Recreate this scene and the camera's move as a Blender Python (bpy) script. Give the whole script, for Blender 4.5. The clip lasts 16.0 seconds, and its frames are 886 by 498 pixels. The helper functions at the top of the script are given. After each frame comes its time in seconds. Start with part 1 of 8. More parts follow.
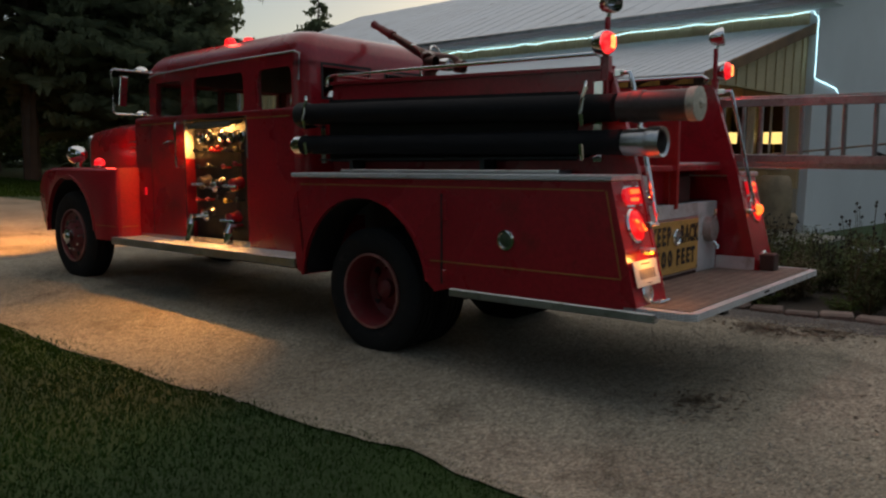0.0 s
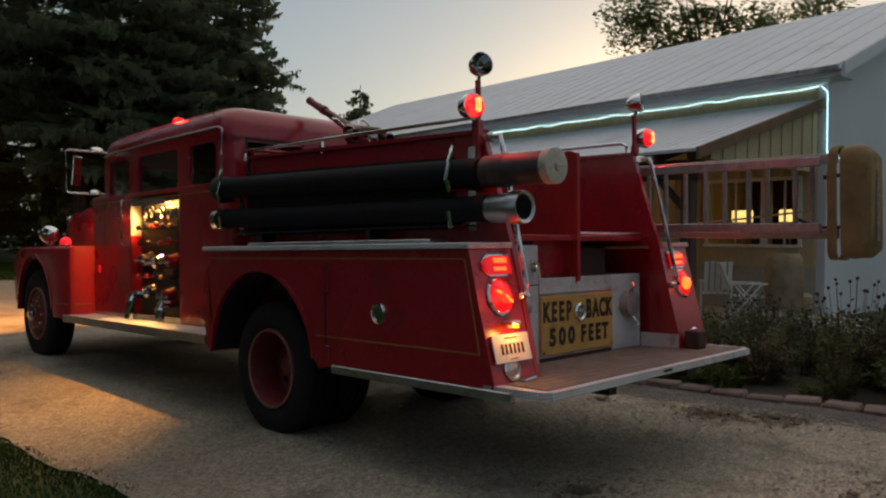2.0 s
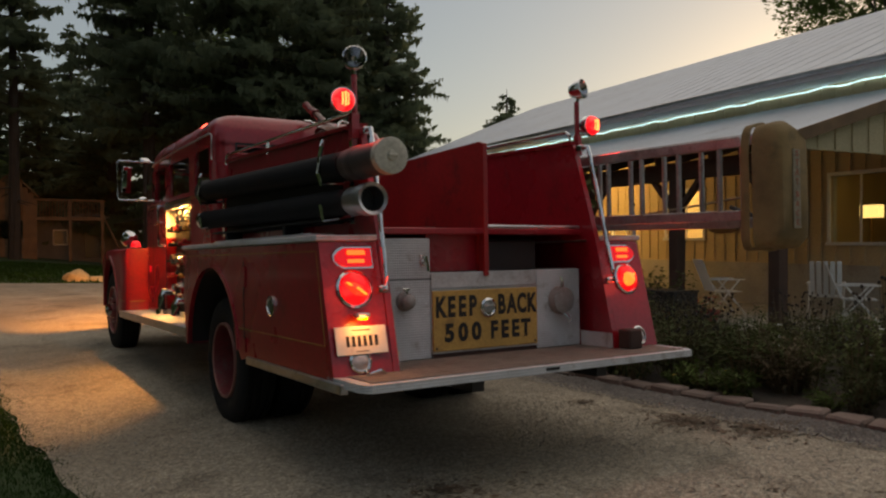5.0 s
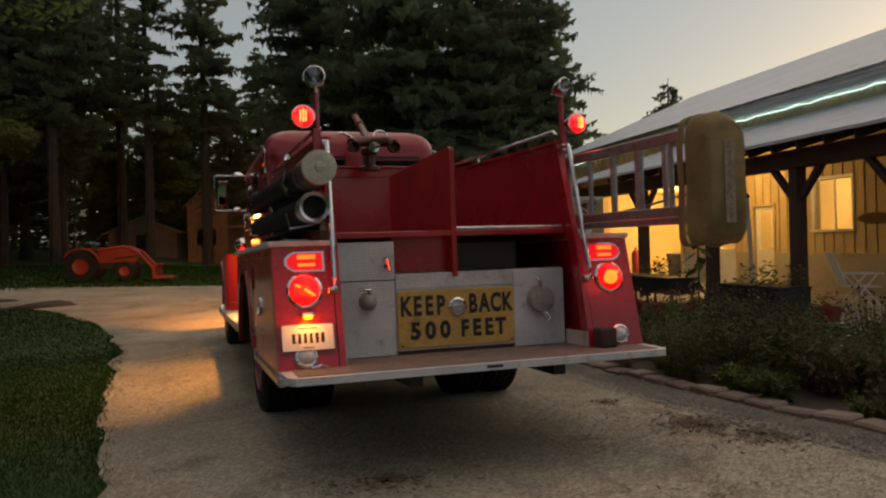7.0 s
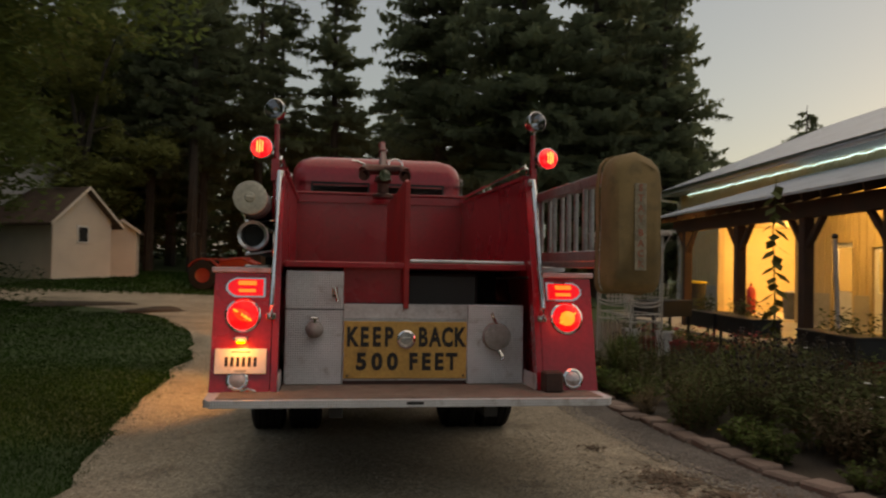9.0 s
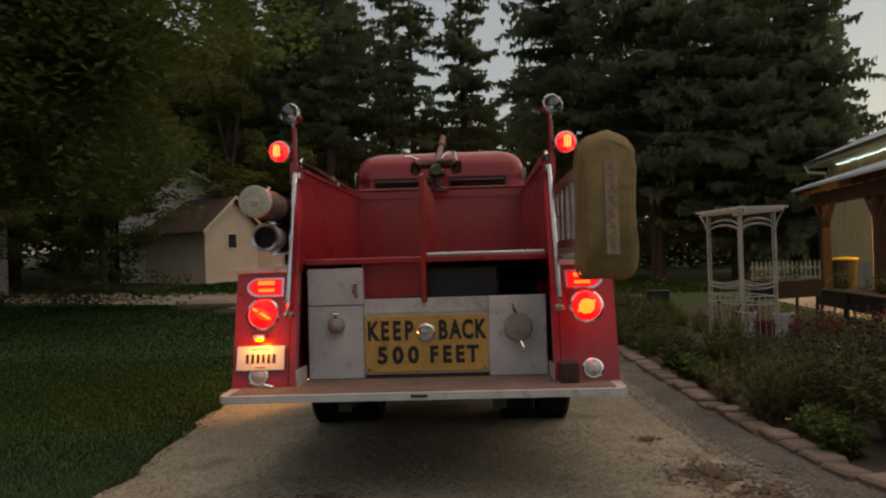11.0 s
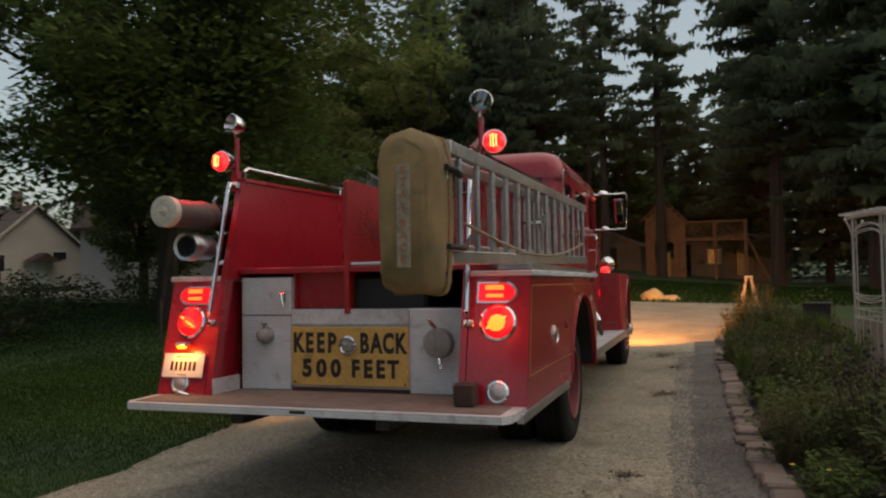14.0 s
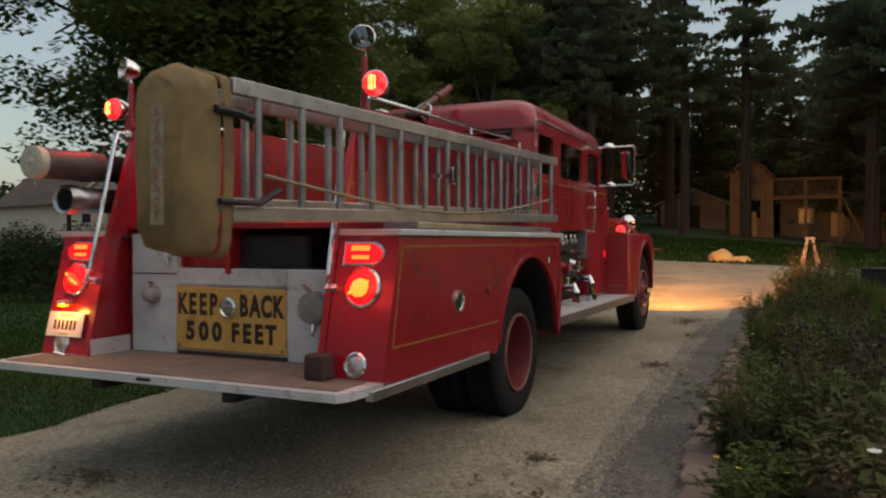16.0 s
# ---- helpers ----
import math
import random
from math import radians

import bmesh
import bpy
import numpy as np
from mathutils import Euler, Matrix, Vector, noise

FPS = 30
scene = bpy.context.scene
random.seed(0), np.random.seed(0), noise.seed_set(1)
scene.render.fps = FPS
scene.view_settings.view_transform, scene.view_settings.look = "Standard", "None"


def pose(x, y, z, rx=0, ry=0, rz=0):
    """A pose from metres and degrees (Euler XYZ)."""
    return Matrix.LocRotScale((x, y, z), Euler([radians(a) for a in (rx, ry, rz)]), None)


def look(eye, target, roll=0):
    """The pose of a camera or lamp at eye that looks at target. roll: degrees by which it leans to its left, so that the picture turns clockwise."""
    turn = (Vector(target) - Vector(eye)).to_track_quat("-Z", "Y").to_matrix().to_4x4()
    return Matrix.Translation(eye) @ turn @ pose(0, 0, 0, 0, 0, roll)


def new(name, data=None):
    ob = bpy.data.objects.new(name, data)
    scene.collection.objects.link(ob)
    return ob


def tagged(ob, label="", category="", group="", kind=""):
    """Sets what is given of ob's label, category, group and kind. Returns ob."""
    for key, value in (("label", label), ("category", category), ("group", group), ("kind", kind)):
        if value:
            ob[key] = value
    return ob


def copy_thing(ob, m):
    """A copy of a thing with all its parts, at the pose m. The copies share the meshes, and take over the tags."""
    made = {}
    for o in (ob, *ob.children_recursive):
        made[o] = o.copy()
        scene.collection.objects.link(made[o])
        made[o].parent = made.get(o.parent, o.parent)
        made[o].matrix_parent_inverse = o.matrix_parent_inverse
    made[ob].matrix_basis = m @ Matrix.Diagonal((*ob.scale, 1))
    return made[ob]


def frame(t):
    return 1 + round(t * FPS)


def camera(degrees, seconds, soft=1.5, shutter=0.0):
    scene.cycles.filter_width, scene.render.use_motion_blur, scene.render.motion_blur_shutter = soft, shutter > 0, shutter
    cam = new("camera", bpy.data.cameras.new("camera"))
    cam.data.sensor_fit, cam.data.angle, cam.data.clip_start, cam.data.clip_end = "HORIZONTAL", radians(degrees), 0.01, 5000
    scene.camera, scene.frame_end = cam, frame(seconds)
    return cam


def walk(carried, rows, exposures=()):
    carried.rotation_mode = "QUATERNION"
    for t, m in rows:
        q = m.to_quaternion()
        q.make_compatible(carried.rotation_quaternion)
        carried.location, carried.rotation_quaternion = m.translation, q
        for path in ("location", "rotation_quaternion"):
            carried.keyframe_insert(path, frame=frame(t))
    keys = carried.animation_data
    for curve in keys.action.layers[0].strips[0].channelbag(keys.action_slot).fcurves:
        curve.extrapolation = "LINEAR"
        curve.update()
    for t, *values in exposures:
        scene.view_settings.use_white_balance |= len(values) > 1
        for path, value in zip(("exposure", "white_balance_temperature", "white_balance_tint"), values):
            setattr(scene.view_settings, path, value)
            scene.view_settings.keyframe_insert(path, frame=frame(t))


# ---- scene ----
cam = camera(59.1, 16.0, 2.2, 0.45)
EXPOSURE = [(0, 0.62, 7700, 9), (3.5, 0.62, 8400, 12), (6.5, 0.74, 9400, 14), (9, 0.88, 10200, 15), (10.2, 0.92, 10300, 15), (12.5, 1.2, 8900, 13), (16, 1.24, 8400, 10)]
PATH = [
    (0, (-5.27, -1.661, 1.54), (-3.761, -0.372, 1.293), 0.9),
    (0.5, (-5.1, -1.924, 1.569), (-3.615, -0.6, 1.361), 0.4),
    (1, (-4.83, -2.144, 1.536), (-3.429, -0.721, 1.416), -2.1),
    (1.5, (-4.573, -2.22, 1.483), (-3.119, -0.847, 1.434), -2.3),
    (2, (-4.291, -2.342, 1.452), (-2.877, -0.928, 1.42), 0.5),
    (2.5, (-4.071, -2.454, 1.446), (-2.694, -1.003, 1.435), 0.1),
    (3, (-3.85, -2.663, 1.451), (-2.656, -1.059, 1.443), -0.9),
    (3.5, (-3.602, -2.882, 1.426), (-2.47, -1.233, 1.426), 0.2),
    (6, (-2.339, -3.822, 1.379), (-1.443, -2.035, 1.332), -1.6),
    (6.5, (-2.028, -4.048, 1.377), (-1.292, -2.189, 1.34), -1.4),
    (7, (-1.712, -4.222, 1.387), (-1.083, -2.324, 1.371), -1.6),
    (7.5, (-1.344, -4.332, 1.419), (-0.757, -2.42, 1.427), -2.1),
    (8, (-1.019, -4.445, 1.42), (-0.504, -2.512, 1.437), -0.7),
    (8.5, (-0.754, -4.481, 1.44), (-0.353, -2.522, 1.475), 1.4),
    (9, (-0.517, -4.491, 1.459), (-0.23, -2.512, 1.5), 1.1),
    (9.5, (-0.276, -4.578, 1.466), (-0.187, -2.58, 1.489), 1.4),
    (10, (-0.094, -4.596, 1.459), (-0.104, -2.596, 1.465), 0.1),
    (12.5, (1.258, -4.245, 1.467), (0.888, -2.28, 1.512), -0.0),
    (13, (1.55, -4.147, 1.463), (1.033, -2.216, 1.493), 0.5),
    (13.5, (1.867, -3.982, 1.461), (1.317, -2.06, 1.505), -0.7),
    (14, (2.191, -3.851, 1.451), (1.545, -1.959, 1.496), -1.3),
    (14.5, (2.498, -3.683, 1.449), (1.79, -1.812, 1.45), -2.4),
    (15, (2.742, -3.433, 1.463), (1.975, -1.586, 1.447), -2.4),
    (15.5, (3.014, -3.186, 1.45), (2.163, -1.377, 1.407), -1.2),
    (16, (3.131, -2.927, 1.444), (2.265, -1.125, 1.38), -0.6),
]
walk(cam, [(t, look(eye, target, roll)) for t, eye, target, roll in PATH], EXPOSURE)

# ---- sky, light and exposure ----
SUN_AZ = radians(64.0)        # the sun has gone down beyond the shop, ahead and to the right
world = bpy.data.worlds.new("dusk_sky")
scene.world = world
world.use_nodes = True
wn, wl = world.node_tree.nodes, world.node_tree.links
wn.clear()
sky = wn.new("ShaderNodeTexSky")
sky.sky_type = "NISHITA"
sky.sun_disc = False
sky.sun_elevation = radians(4.5)
sky.sun_rotation = SUN_AZ
sky.air_density, sky.dust_density, sky.ozone_density = 1.0, 1.2, 2.6
bg = wn.new("ShaderNodeBackground")
bg.inputs["Strength"].default_value = 0.125
wo = wn.new("ShaderNodeOutputWorld")
haze = wn.new("ShaderNodeHueSaturation")     # thin high haze takes colour out of the sky
haze.inputs["Saturation"].default_value = 0.9
wl.new(sky.outputs[0], haze.inputs["Color"])
veil = wn.new("ShaderNodeMix")               # and a thin even veil of cloud lies over it
veil.data_type = "RGBA"
veil.inputs["Factor"].default_value = 0.42
veil.inputs["B"].default_value = (1.87, 2.33, 3.1, 1)
wl.new(haze.outputs[0], veil.inputs["A"])
wl.new(veil.outputs["Result"], bg.inputs[0])
wl.new(bg.outputs[0], wo.inputs[0])

sun_data = bpy.data.lights.new("sunset_glow", "SUN")
sun_data.energy, sun_data.angle, sun_data.color = 0.5, radians(100), (1.0, 0.93, 0.86)
sun_ob = new("sunset_glow", sun_data)
sun_ob.matrix_world = look((math.sin(SUN_AZ) * 50, math.cos(SUN_AZ) * 50, 95), (0, 0, 0))


def lamp(name, where, watts, colour, size=0.05, aim=None, spot=None, blend=0.5):
    d = bpy.data.lights.new(name, "SPOT" if spot else "POINT")
    d.energy, d.color, d.shadow_soft_size = watts, colour, size
    if spot:
        d.spot_size, d.spot_blend = radians(spot), blend
    ob = new(name, d)
    ob.matrix_world = look(where, aim) if aim else Matrix.Translation(where)
    return ob


# ---- mesh helpers ----
class Geo:
    """Vertices and faces of one mesh."""

    def __init__(self):
        self.v, self.f = [], []

    def add(self, verts, faces):
        n = len(self.v)
        self.v += [tuple(p) for p in verts]
        self.f += [tuple(i + n for i in f) for f in faces]
        return self

    def box(self, x0, x1, y0, y1, z0, z1, b=0.0):
        if b <= 0:
            vs = [(x, y, z) for x in (x0, x1) for y in (y0, y1) for z in (z0, z1)]
            return self.add(vs, [(0, 1, 3, 2), (4, 6, 7, 5), (0, 4, 5, 1), (2, 3, 7, 6), (0, 2, 6, 4), (1, 5, 7, 3)])
        vs, faces, idx = [], [], {}
        for i, x in enumerate((x0, x1)):
            for j, y in enumerate((y0, y1)):
                for k, z in enumerate((z0, z1)):
                    dx, dy, dz = (b if i == 0 else -b), (b if j == 0 else -b), (b if k == 0 else -b)
                    for ax, p in (("x", (x, y + dy, z + dz)), ("y", (x + dx, y, z + dz)), ("z", (x + dx, y + dy, z))):
                        idx[i, j, k, ax] = len(vs)
                        vs.append(p)
        q = lambda *c: idx[c]
        for i in (0, 1):
            faces.append((q(i, 0, 0, "x"), q(i, 1, 0, "x"), q(i, 1, 1, "x"), q(i, 0, 1, "x")))
            faces.append((q(0, i, 0, "y"), q(1, i, 0, "y"), q(1, i, 1, "y"), q(0, i, 1, "y")))
            faces.append((q(0, 0, i, "z"), q(1, 0, i, "z"), q(1, 1, i, "z"), q(0, 1, i, "z")))
        for i in (0, 1):
            for j in (0, 1):
                faces.append((q(i, j, 0, "x"), q(i, j, 1, "x"), q(i, j, 1, "y"), q(i, j, 0, "y")))
                faces.append((q(i, 0, j, "x"), q(i, 1, j, "x"), q(i, 1, j, "z"), q(i, 0, j, "z")))
                faces.append((q(0, i, j, "y"), q(1, i, j, "y"), q(1, i, j, "z"), q(0, i, j, "z")))
                for k in (0, 1):
                    faces.append((q(i, j, k, "x"), q(i, j, k, "y"), q(i, j, k, "z")))
        return self.add(vs, faces)

    def rings(self, rings, cap0=True, cap1=True, closed=True):
        n, vs, fs = len(rings[0]), [p for r in rings for p in r], []
        for k in range(len(rings) - 1):
            for i in range(n if closed else n - 1):
                j = (i + 1) % n
                fs.append((k * n + i, k * n + j, (k + 1) * n + j, (k + 1) * n + i))
        if cap0:
            fs.append(tuple(range(n))[::-1])
        if cap1:
            fs.append(tuple(range((len(rings) - 1) * n, len(rings) * n)))
        return self.add(vs, fs)

    def lathe(self, profile, at=(0, 0, 0), axis=(0, 0, 1), n=16, cap=True):
        """profile: (radius, height) pairs along the axis."""
        rot = Vector(axis).to_track_quat("Z", "Y").to_matrix()
        rs = []
        for r, h in profile:
            rs.append([tuple(Vector(at) + rot @ Vector((r * math.cos(2 * math.pi * i / n), r * math.sin(2 * math.pi * i / n), h))) for i in range(n)])
        return self.rings(rs, cap, cap)

    def cyl(self, p0, p1, r0, r1=None, n=12, cap=True):
        d = Vector(p1) - Vector(p0)
        return self.lathe([(r0, 0), (r0 if r1 is None else r1, d.length)], p0, d, n, cap)

    def tube(self, pts, r, n=8):
        pts, rs = [Vector(p) for p in pts], []
        for i, p in enumerate(pts):
            d = (pts[min(i + 1, len(pts) - 1)] - pts[max(i - 1, 0)])
            rot = d.to_track_quat("Z", "Y").to_matrix()
            rr = r[i] if isinstance(r, (list, tuple)) else r
            rs.append([tuple(p + rot @ Vector((rr * math.cos(2 * math.pi * k / n), rr * math.sin(2 * math.pi * k / n), 0))) for k in range(n)])
        return self.rings(rs)

    def ext(self, poly, axis, a, b):
        """A polygon pushed from a to b along an axis; its points are in the other two axes' order."""
        put = {"x": lambda p, t: (t, p[0], p[1]), "y": lambda p, t: (p[0], t, p[1]), "z": lambda p, t: (p[0], p[1], t)}[axis]
        return self.rings([[put(p, a) for p in poly], [put(p, b) for p in poly]])

    def moved(self, m, start=0):
        self.v[start:] = [tuple(m @ Vector(p)) for p in self.v[start:]]
        return self


def mesh(name, g, mat, sharp=35):
    me = bpy.data.meshes.new(name)
    me.from_pydata(g.v, [], g.f)
    for m in (mat if isinstance(mat, (list, tuple)) else [mat]):
        me.materials.append(m)
    bm = bmesh.new()
    bm.from_mesh(me)
    bmesh.ops.recalc_face_normals(bm, faces=bm.faces)
    bm.to_mesh(me)
    bm.free()
    if sharp:
        me.polygons.foreach_set("use_smooth", [True] * len(me.polygons))
        me.set_sharp_from_angle(angle=radians(sharp))
    return me


def part(name, g, mat, parent=None, label="", sharp=35):
    ob = new(name, mesh(name, g, mat, sharp))
    if parent:
        ob.parent = parent
    if label:
        tagged(ob, label)
    return ob


def pieces(name, g, mat, parent, label=""):
    """One part for each separate piece of the mesh."""
    root = list(range(len(g.v)))

    def top(i):
        while root[i] != i:
            root[i] = root[root[i]]
            i = root[i]
        return i

    for f in g.f:
        for i in f[1:]:
            root[top(i)] = top(f[0])
    groups = {}
    for f in g.f:
        groups.setdefault(top(f[0]), []).append(f)
    for fs in groups.values():
        order = {}
        for f in fs:
            for i in f:
                order.setdefault(i, len(order))
        q = Geo().add([g.v[i] for i in order], [tuple(order[i] for i in f) for f in fs])
        part(name, q, mat, parent, label)


def thing(name, label, category, at=None, group="", kind=""):
    ob = new(name)
    if at is not None:
        ob.matrix_world = at
    return tagged(ob, label, category, group, kind)


def text_geo(text, size, depth=0.003, spacing=1.0, bold=0.0):
    c = bpy.data.curves.new("lettering", "FONT")
    c.body, c.size, c.extrude, c.align_x, c.align_y, c.space_character, c.offset = text, size, depth, "CENTER", "CENTER", spacing, bold
    c.resolution_u = 3
    ob = bpy.data.objects.new("lettering", c)
    scene.collection.objects.link(ob)
    dg = bpy.context.evaluated_depsgraph_get()
    me = bpy.data.meshes.new_from_object(ob.evaluated_get(dg))
    g = Geo().add([v.co[:] for v in me.vertices], [tuple(p.vertices) for p in me.polygons])
    bpy.data.objects.remove(ob)
    bpy.data.curves.remove(c)
    bpy.data.meshes.remove(me)
    return g


def height(x, y):
    """The yard rises gently ahead and to the left."""
    r = math.hypot(x, max(y, 0.0))
    k = min(1.0, max(0.0, (6.0 - x) / 11.0))
    dip = 0.11 * min(1.0, max(0.0, (-1.2 - x) / 0.8)) * min(1.0, max(0.0, (16.0 - y) / 8.0))   # the drive falls a little towards the lawn
    return 0.032 * k * 2.5 * math.log1p(math.exp(min(40.0, (r - 14.0) / 2.5))) - dip


# ---- materials ----
def material(name, colour, rough=0.6, metal=0.0, vary=0.25, scale=3.0, fine=60.0, bump=0.15, dirt=None, dirt_amount=0.0, coat=0.0, second=None, spec=0.5, dist=0.004, per_object=0.0):
    """A surface with two scales of variation, fine relief and, where given, a second colour or dirt in patches."""
    m = bpy.data.materials.new(name)
    m.use_nodes = True
    n, l = m.node_tree.nodes, m.node_tree.links
    b = n["Principled BSDF"]
    tc = n.new("ShaderNodeTexCoord")
    big, small = n.new("ShaderNodeTexNoise"), n.new("ShaderNodeTexNoise")
    big.inputs["Scale"].default_value, big.inputs["Detail"].default_value = scale, 5
    small.inputs["Scale"].default_value, small.inputs["Detail"].default_value = fine, 4
    for t in (big, small):
        l.new(tc.outputs["Object"], t.inputs["Vector"])
    ramp = n.new("ShaderNodeValToRGB")
    lo = tuple(c * (1 - vary) for c in colour)
    hi = second or tuple(min(1, c * (1 + vary)) for c in colour)
    ramp.color_ramp.elements[0].position, ramp.color_ramp.elements[1].position = 0.3, 0.7
    ramp.color_ramp.elements[0].color, ramp.color_ramp.elements[1].color = (*lo, 1), (*hi, 1)
    l.new(big.outputs["Fac"], ramp.inputs[0])
    mix = n.new("ShaderNodeMix")
    mix.data_type, mix.blend_type = "RGBA", "OVERLAY"
    mix.inputs["Factor"].default_value = 0.35
    l.new(ramp.outputs[0], mix.inputs["A"])
    l.new(small.outputs["Fac"], mix.inputs["B"])
    col = mix.outputs["Result"]
    if per_object:
        oi, hv = n.new("ShaderNodeObjectInfo"), n.new("ShaderNodeHueSaturation")
        mr = n.new("ShaderNodeMapRange")
        mr.inputs["To Min"].default_value, mr.inputs["To Max"].default_value = 1 - per_object, 1 + per_object
        l.new(oi.outputs["Random"], mr.inputs["Value"])
        l.new(mr.outputs[0], hv.inputs["Value"])
        l.new(col, hv.inputs["Color"])
        col = hv.outputs[0]
    if dirt:
        dn, dr, dm = n.new("ShaderNodeTexNoise"), n.new("ShaderNodeValToRGB"), n.new("ShaderNodeMix")
        dn.inputs["Scale"].default_value, dn.inputs["Detail"].default_value, dn.inputs["Roughness"].default_value = scale * 2.3, 8, 0.65
        l.new(tc.outputs["Object"], dn.inputs["Vector"])
        dr.color_ramp.elements[0].position, dr.color_ramp.elements[1].position = 0.62 - 0.3 * dirt_amount, 0.72
        dr.color_ramp.elements[0].color, dr.color_ramp.elements[1].color = (0, 0, 0, 1), (1, 1, 1, 1)
        l.new(dn.outputs["Fac"], dr.inputs[0])
        dm.data_type = "RGBA"
        dm.inputs["B"].default_value = (*dirt, 1)
        mu = n.new("ShaderNodeMath")
        mu.operation = "MULTIPLY"
        mu.inputs[1].default_value = 0.8
        l.new(dr.outputs[0], mu.inputs[0])
        l.new(mu.outputs[0], dm.inputs["Factor"])
        l.new(col, dm.inputs["A"])
        col = dm.outputs["Result"]
    l.new(col, b.inputs["Base Color"])
    rr = n.new("ShaderNodeMapRange")
    rr.inputs["To Min"].default_value, rr.inputs["To Max"].default_value = max(0.02, rough * 0.75), min(1, rough * 1.25)
    l.new(big.outputs["Fac"], rr.inputs["Value"])
    l.new(rr.outputs[0], b.inputs["Roughness"])
    b.inputs["Metallic"].default_value = metal
    b.inputs["Specular IOR Level"].default_value = spec
    b.inputs["Coat Weight"].default_value = coat
    b.inputs["Coat Roughness"].default_value = 0.08
    if bump:
        bp = n.new("ShaderNodeBump")
        bp.inputs["Strength"].default_value, bp.inputs["Distance"].default_value = bump, dist
        l.new(small.outputs["Fac"], bp.inputs["Height"])
        l.new(bp.outputs[0], b.inputs["Normal"])
    return m


def foliage(name, colour, vary=0.4, scale=0.5, fine=12, through_=0.5, **more):
    """Leaves: matt above, with light coming through them."""
    m = material(name, colour, 0.7, 0, vary, scale, fine, 0.0, spec=0.15, **more)
    n, l = m.node_tree.nodes, m.node_tree.links
    b, out = n["Principled BSDF"], n["Material Output"]
    tr, mx = n.new("ShaderNodeBsdfTranslucent"), n.new("ShaderNodeMixShader")
    l.new(b.inputs["Base Color"].links[0].from_socket, tr.inputs["Color"])
    mx.inputs[0].default_value = through_
    l.new(b.outputs[0], mx.inputs[1])
    l.new(tr.outputs[0], mx.inputs[2])
    l.new(mx.outputs[0], out.inputs["Surface"])
    return m


def gravelly(name, colour, dirt, amount, size):
    """Crushed stone: every small stone has its own shade and relief, over broad stains."""
    m = material(name, colour, 0.95, 0, 0.28, 0.55, 70, 0.0, dirt, amount, spec=0.2)
    n, l = m.node_tree.nodes, m.node_tree.links
    b, tc = n["Principled BSDF"], n.new("ShaderNodeTexCoord")
    old = b.inputs["Base Color"].links[0].from_socket
    hs = []
    for k in (1.0, 2.3):
        vo, mr = n.new("ShaderNodeTexVoronoi"), n.new("ShaderNodeMapRange")
        vo.inputs["Scale"].default_value = k / size
        l.new(tc.outputs["Object"], vo.inputs["Vector"])
        sep, hv = n.new("ShaderNodeSeparateColor"), n.new("ShaderNodeHueSaturation")
        l.new(vo.outputs["Color"], sep.inputs[0])
        mr.inputs["To Min"].default_value, mr.inputs["To Max"].default_value = 0.68, 1.28
        l.new(sep.outputs[0], mr.inputs["Value"])
        l.new(mr.outputs[0], hv.inputs["Value"])
        l.new(old, hv.inputs["Color"])
        old = hv.outputs[0]
        hs.append(vo.outputs["Distance"])
    l.new(old, b.inputs["Base Color"])
    ad, bp = n.new("ShaderNodeMath"), n.new("ShaderNodeBump")
    l.new(hs[0], ad.inputs[0])
    l.new(hs[1], ad.inputs[1])
    bp.invert = True
    bp.inputs["Strength"].default_value, bp.inputs["Distance"].default_value = 0.55, 0.008
    l.new(ad.outputs[0], bp.inputs["Height"])
    l.new(bp.outputs[0], b.inputs["Normal"])
    return m


def plate(name, colour, rough, metal, dirt, amount):
    """Tread plate: rows of short raised bars, turned alternately."""
    m = material(name, colour, rough, metal, 0.15, 4.0, 90.0, 0.0, dirt, amount)
    n, l = m.node_tree.nodes, m.node_tree.links
    b, tc = n["Principled BSDF"], n.new("ShaderNodeTexCoord")
    waves = []
    for way in ((1.0, 1.0, 1.0), (1.0, 0.6, -1.0)):
        d, k, w = n.new("ShaderNodeVectorMath"), n.new("ShaderNodeMath"), n.new("ShaderNodeMath")
        d.operation, k.operation, w.operation = "DOT_PRODUCT", "MULTIPLY", "SINE"
        d.inputs[1].default_value, k.inputs[1].default_value = way, 210.0
        l.new(tc.outputs["Object"], d.inputs[0])
        l.new(d.outputs["Value"], k.inputs[0])
        l.new(k.outputs[0], w.inputs[0])
        waves.append(w)
    mx, bp = n.new("ShaderNodeMath"), n.new("ShaderNodeBump")
    mx.operation = "MULTIPLY"
    l.new(waves[0].outputs[0], mx.inputs[0])
    l.new(waves[1].outputs[0], mx.inputs[1])
    bp.inputs["Strength"].default_value, bp.inputs["Distance"].default_value = 0.6, 0.003
    l.new(mx.outputs[0], bp.inputs["Height"])
    # highlights on the raised bars are put into the base colour, darker ground between them
    old, hv, mr = b.inputs["Base Color"].links[0].from_socket, n.new("ShaderNodeHueSaturation"), n.new("ShaderNodeMapRange")
    mr.inputs["From Min"].default_value, mr.inputs["From Max"].default_value = -0.2, 0.7
    mr.inputs["To Min"].default_value, mr.inputs["To Max"].default_value = 0.84, 1.16
    l.new(mx.outputs[0], mr.inputs["Value"])
    l.new(mr.outputs[0], hv.inputs["Value"])
    l.new(old, hv.inputs["Color"])
    l.new(hv.outputs[0], b.inputs["Base Color"])
    l.new(bp.outputs[0], b.inputs["Normal"])
    return m


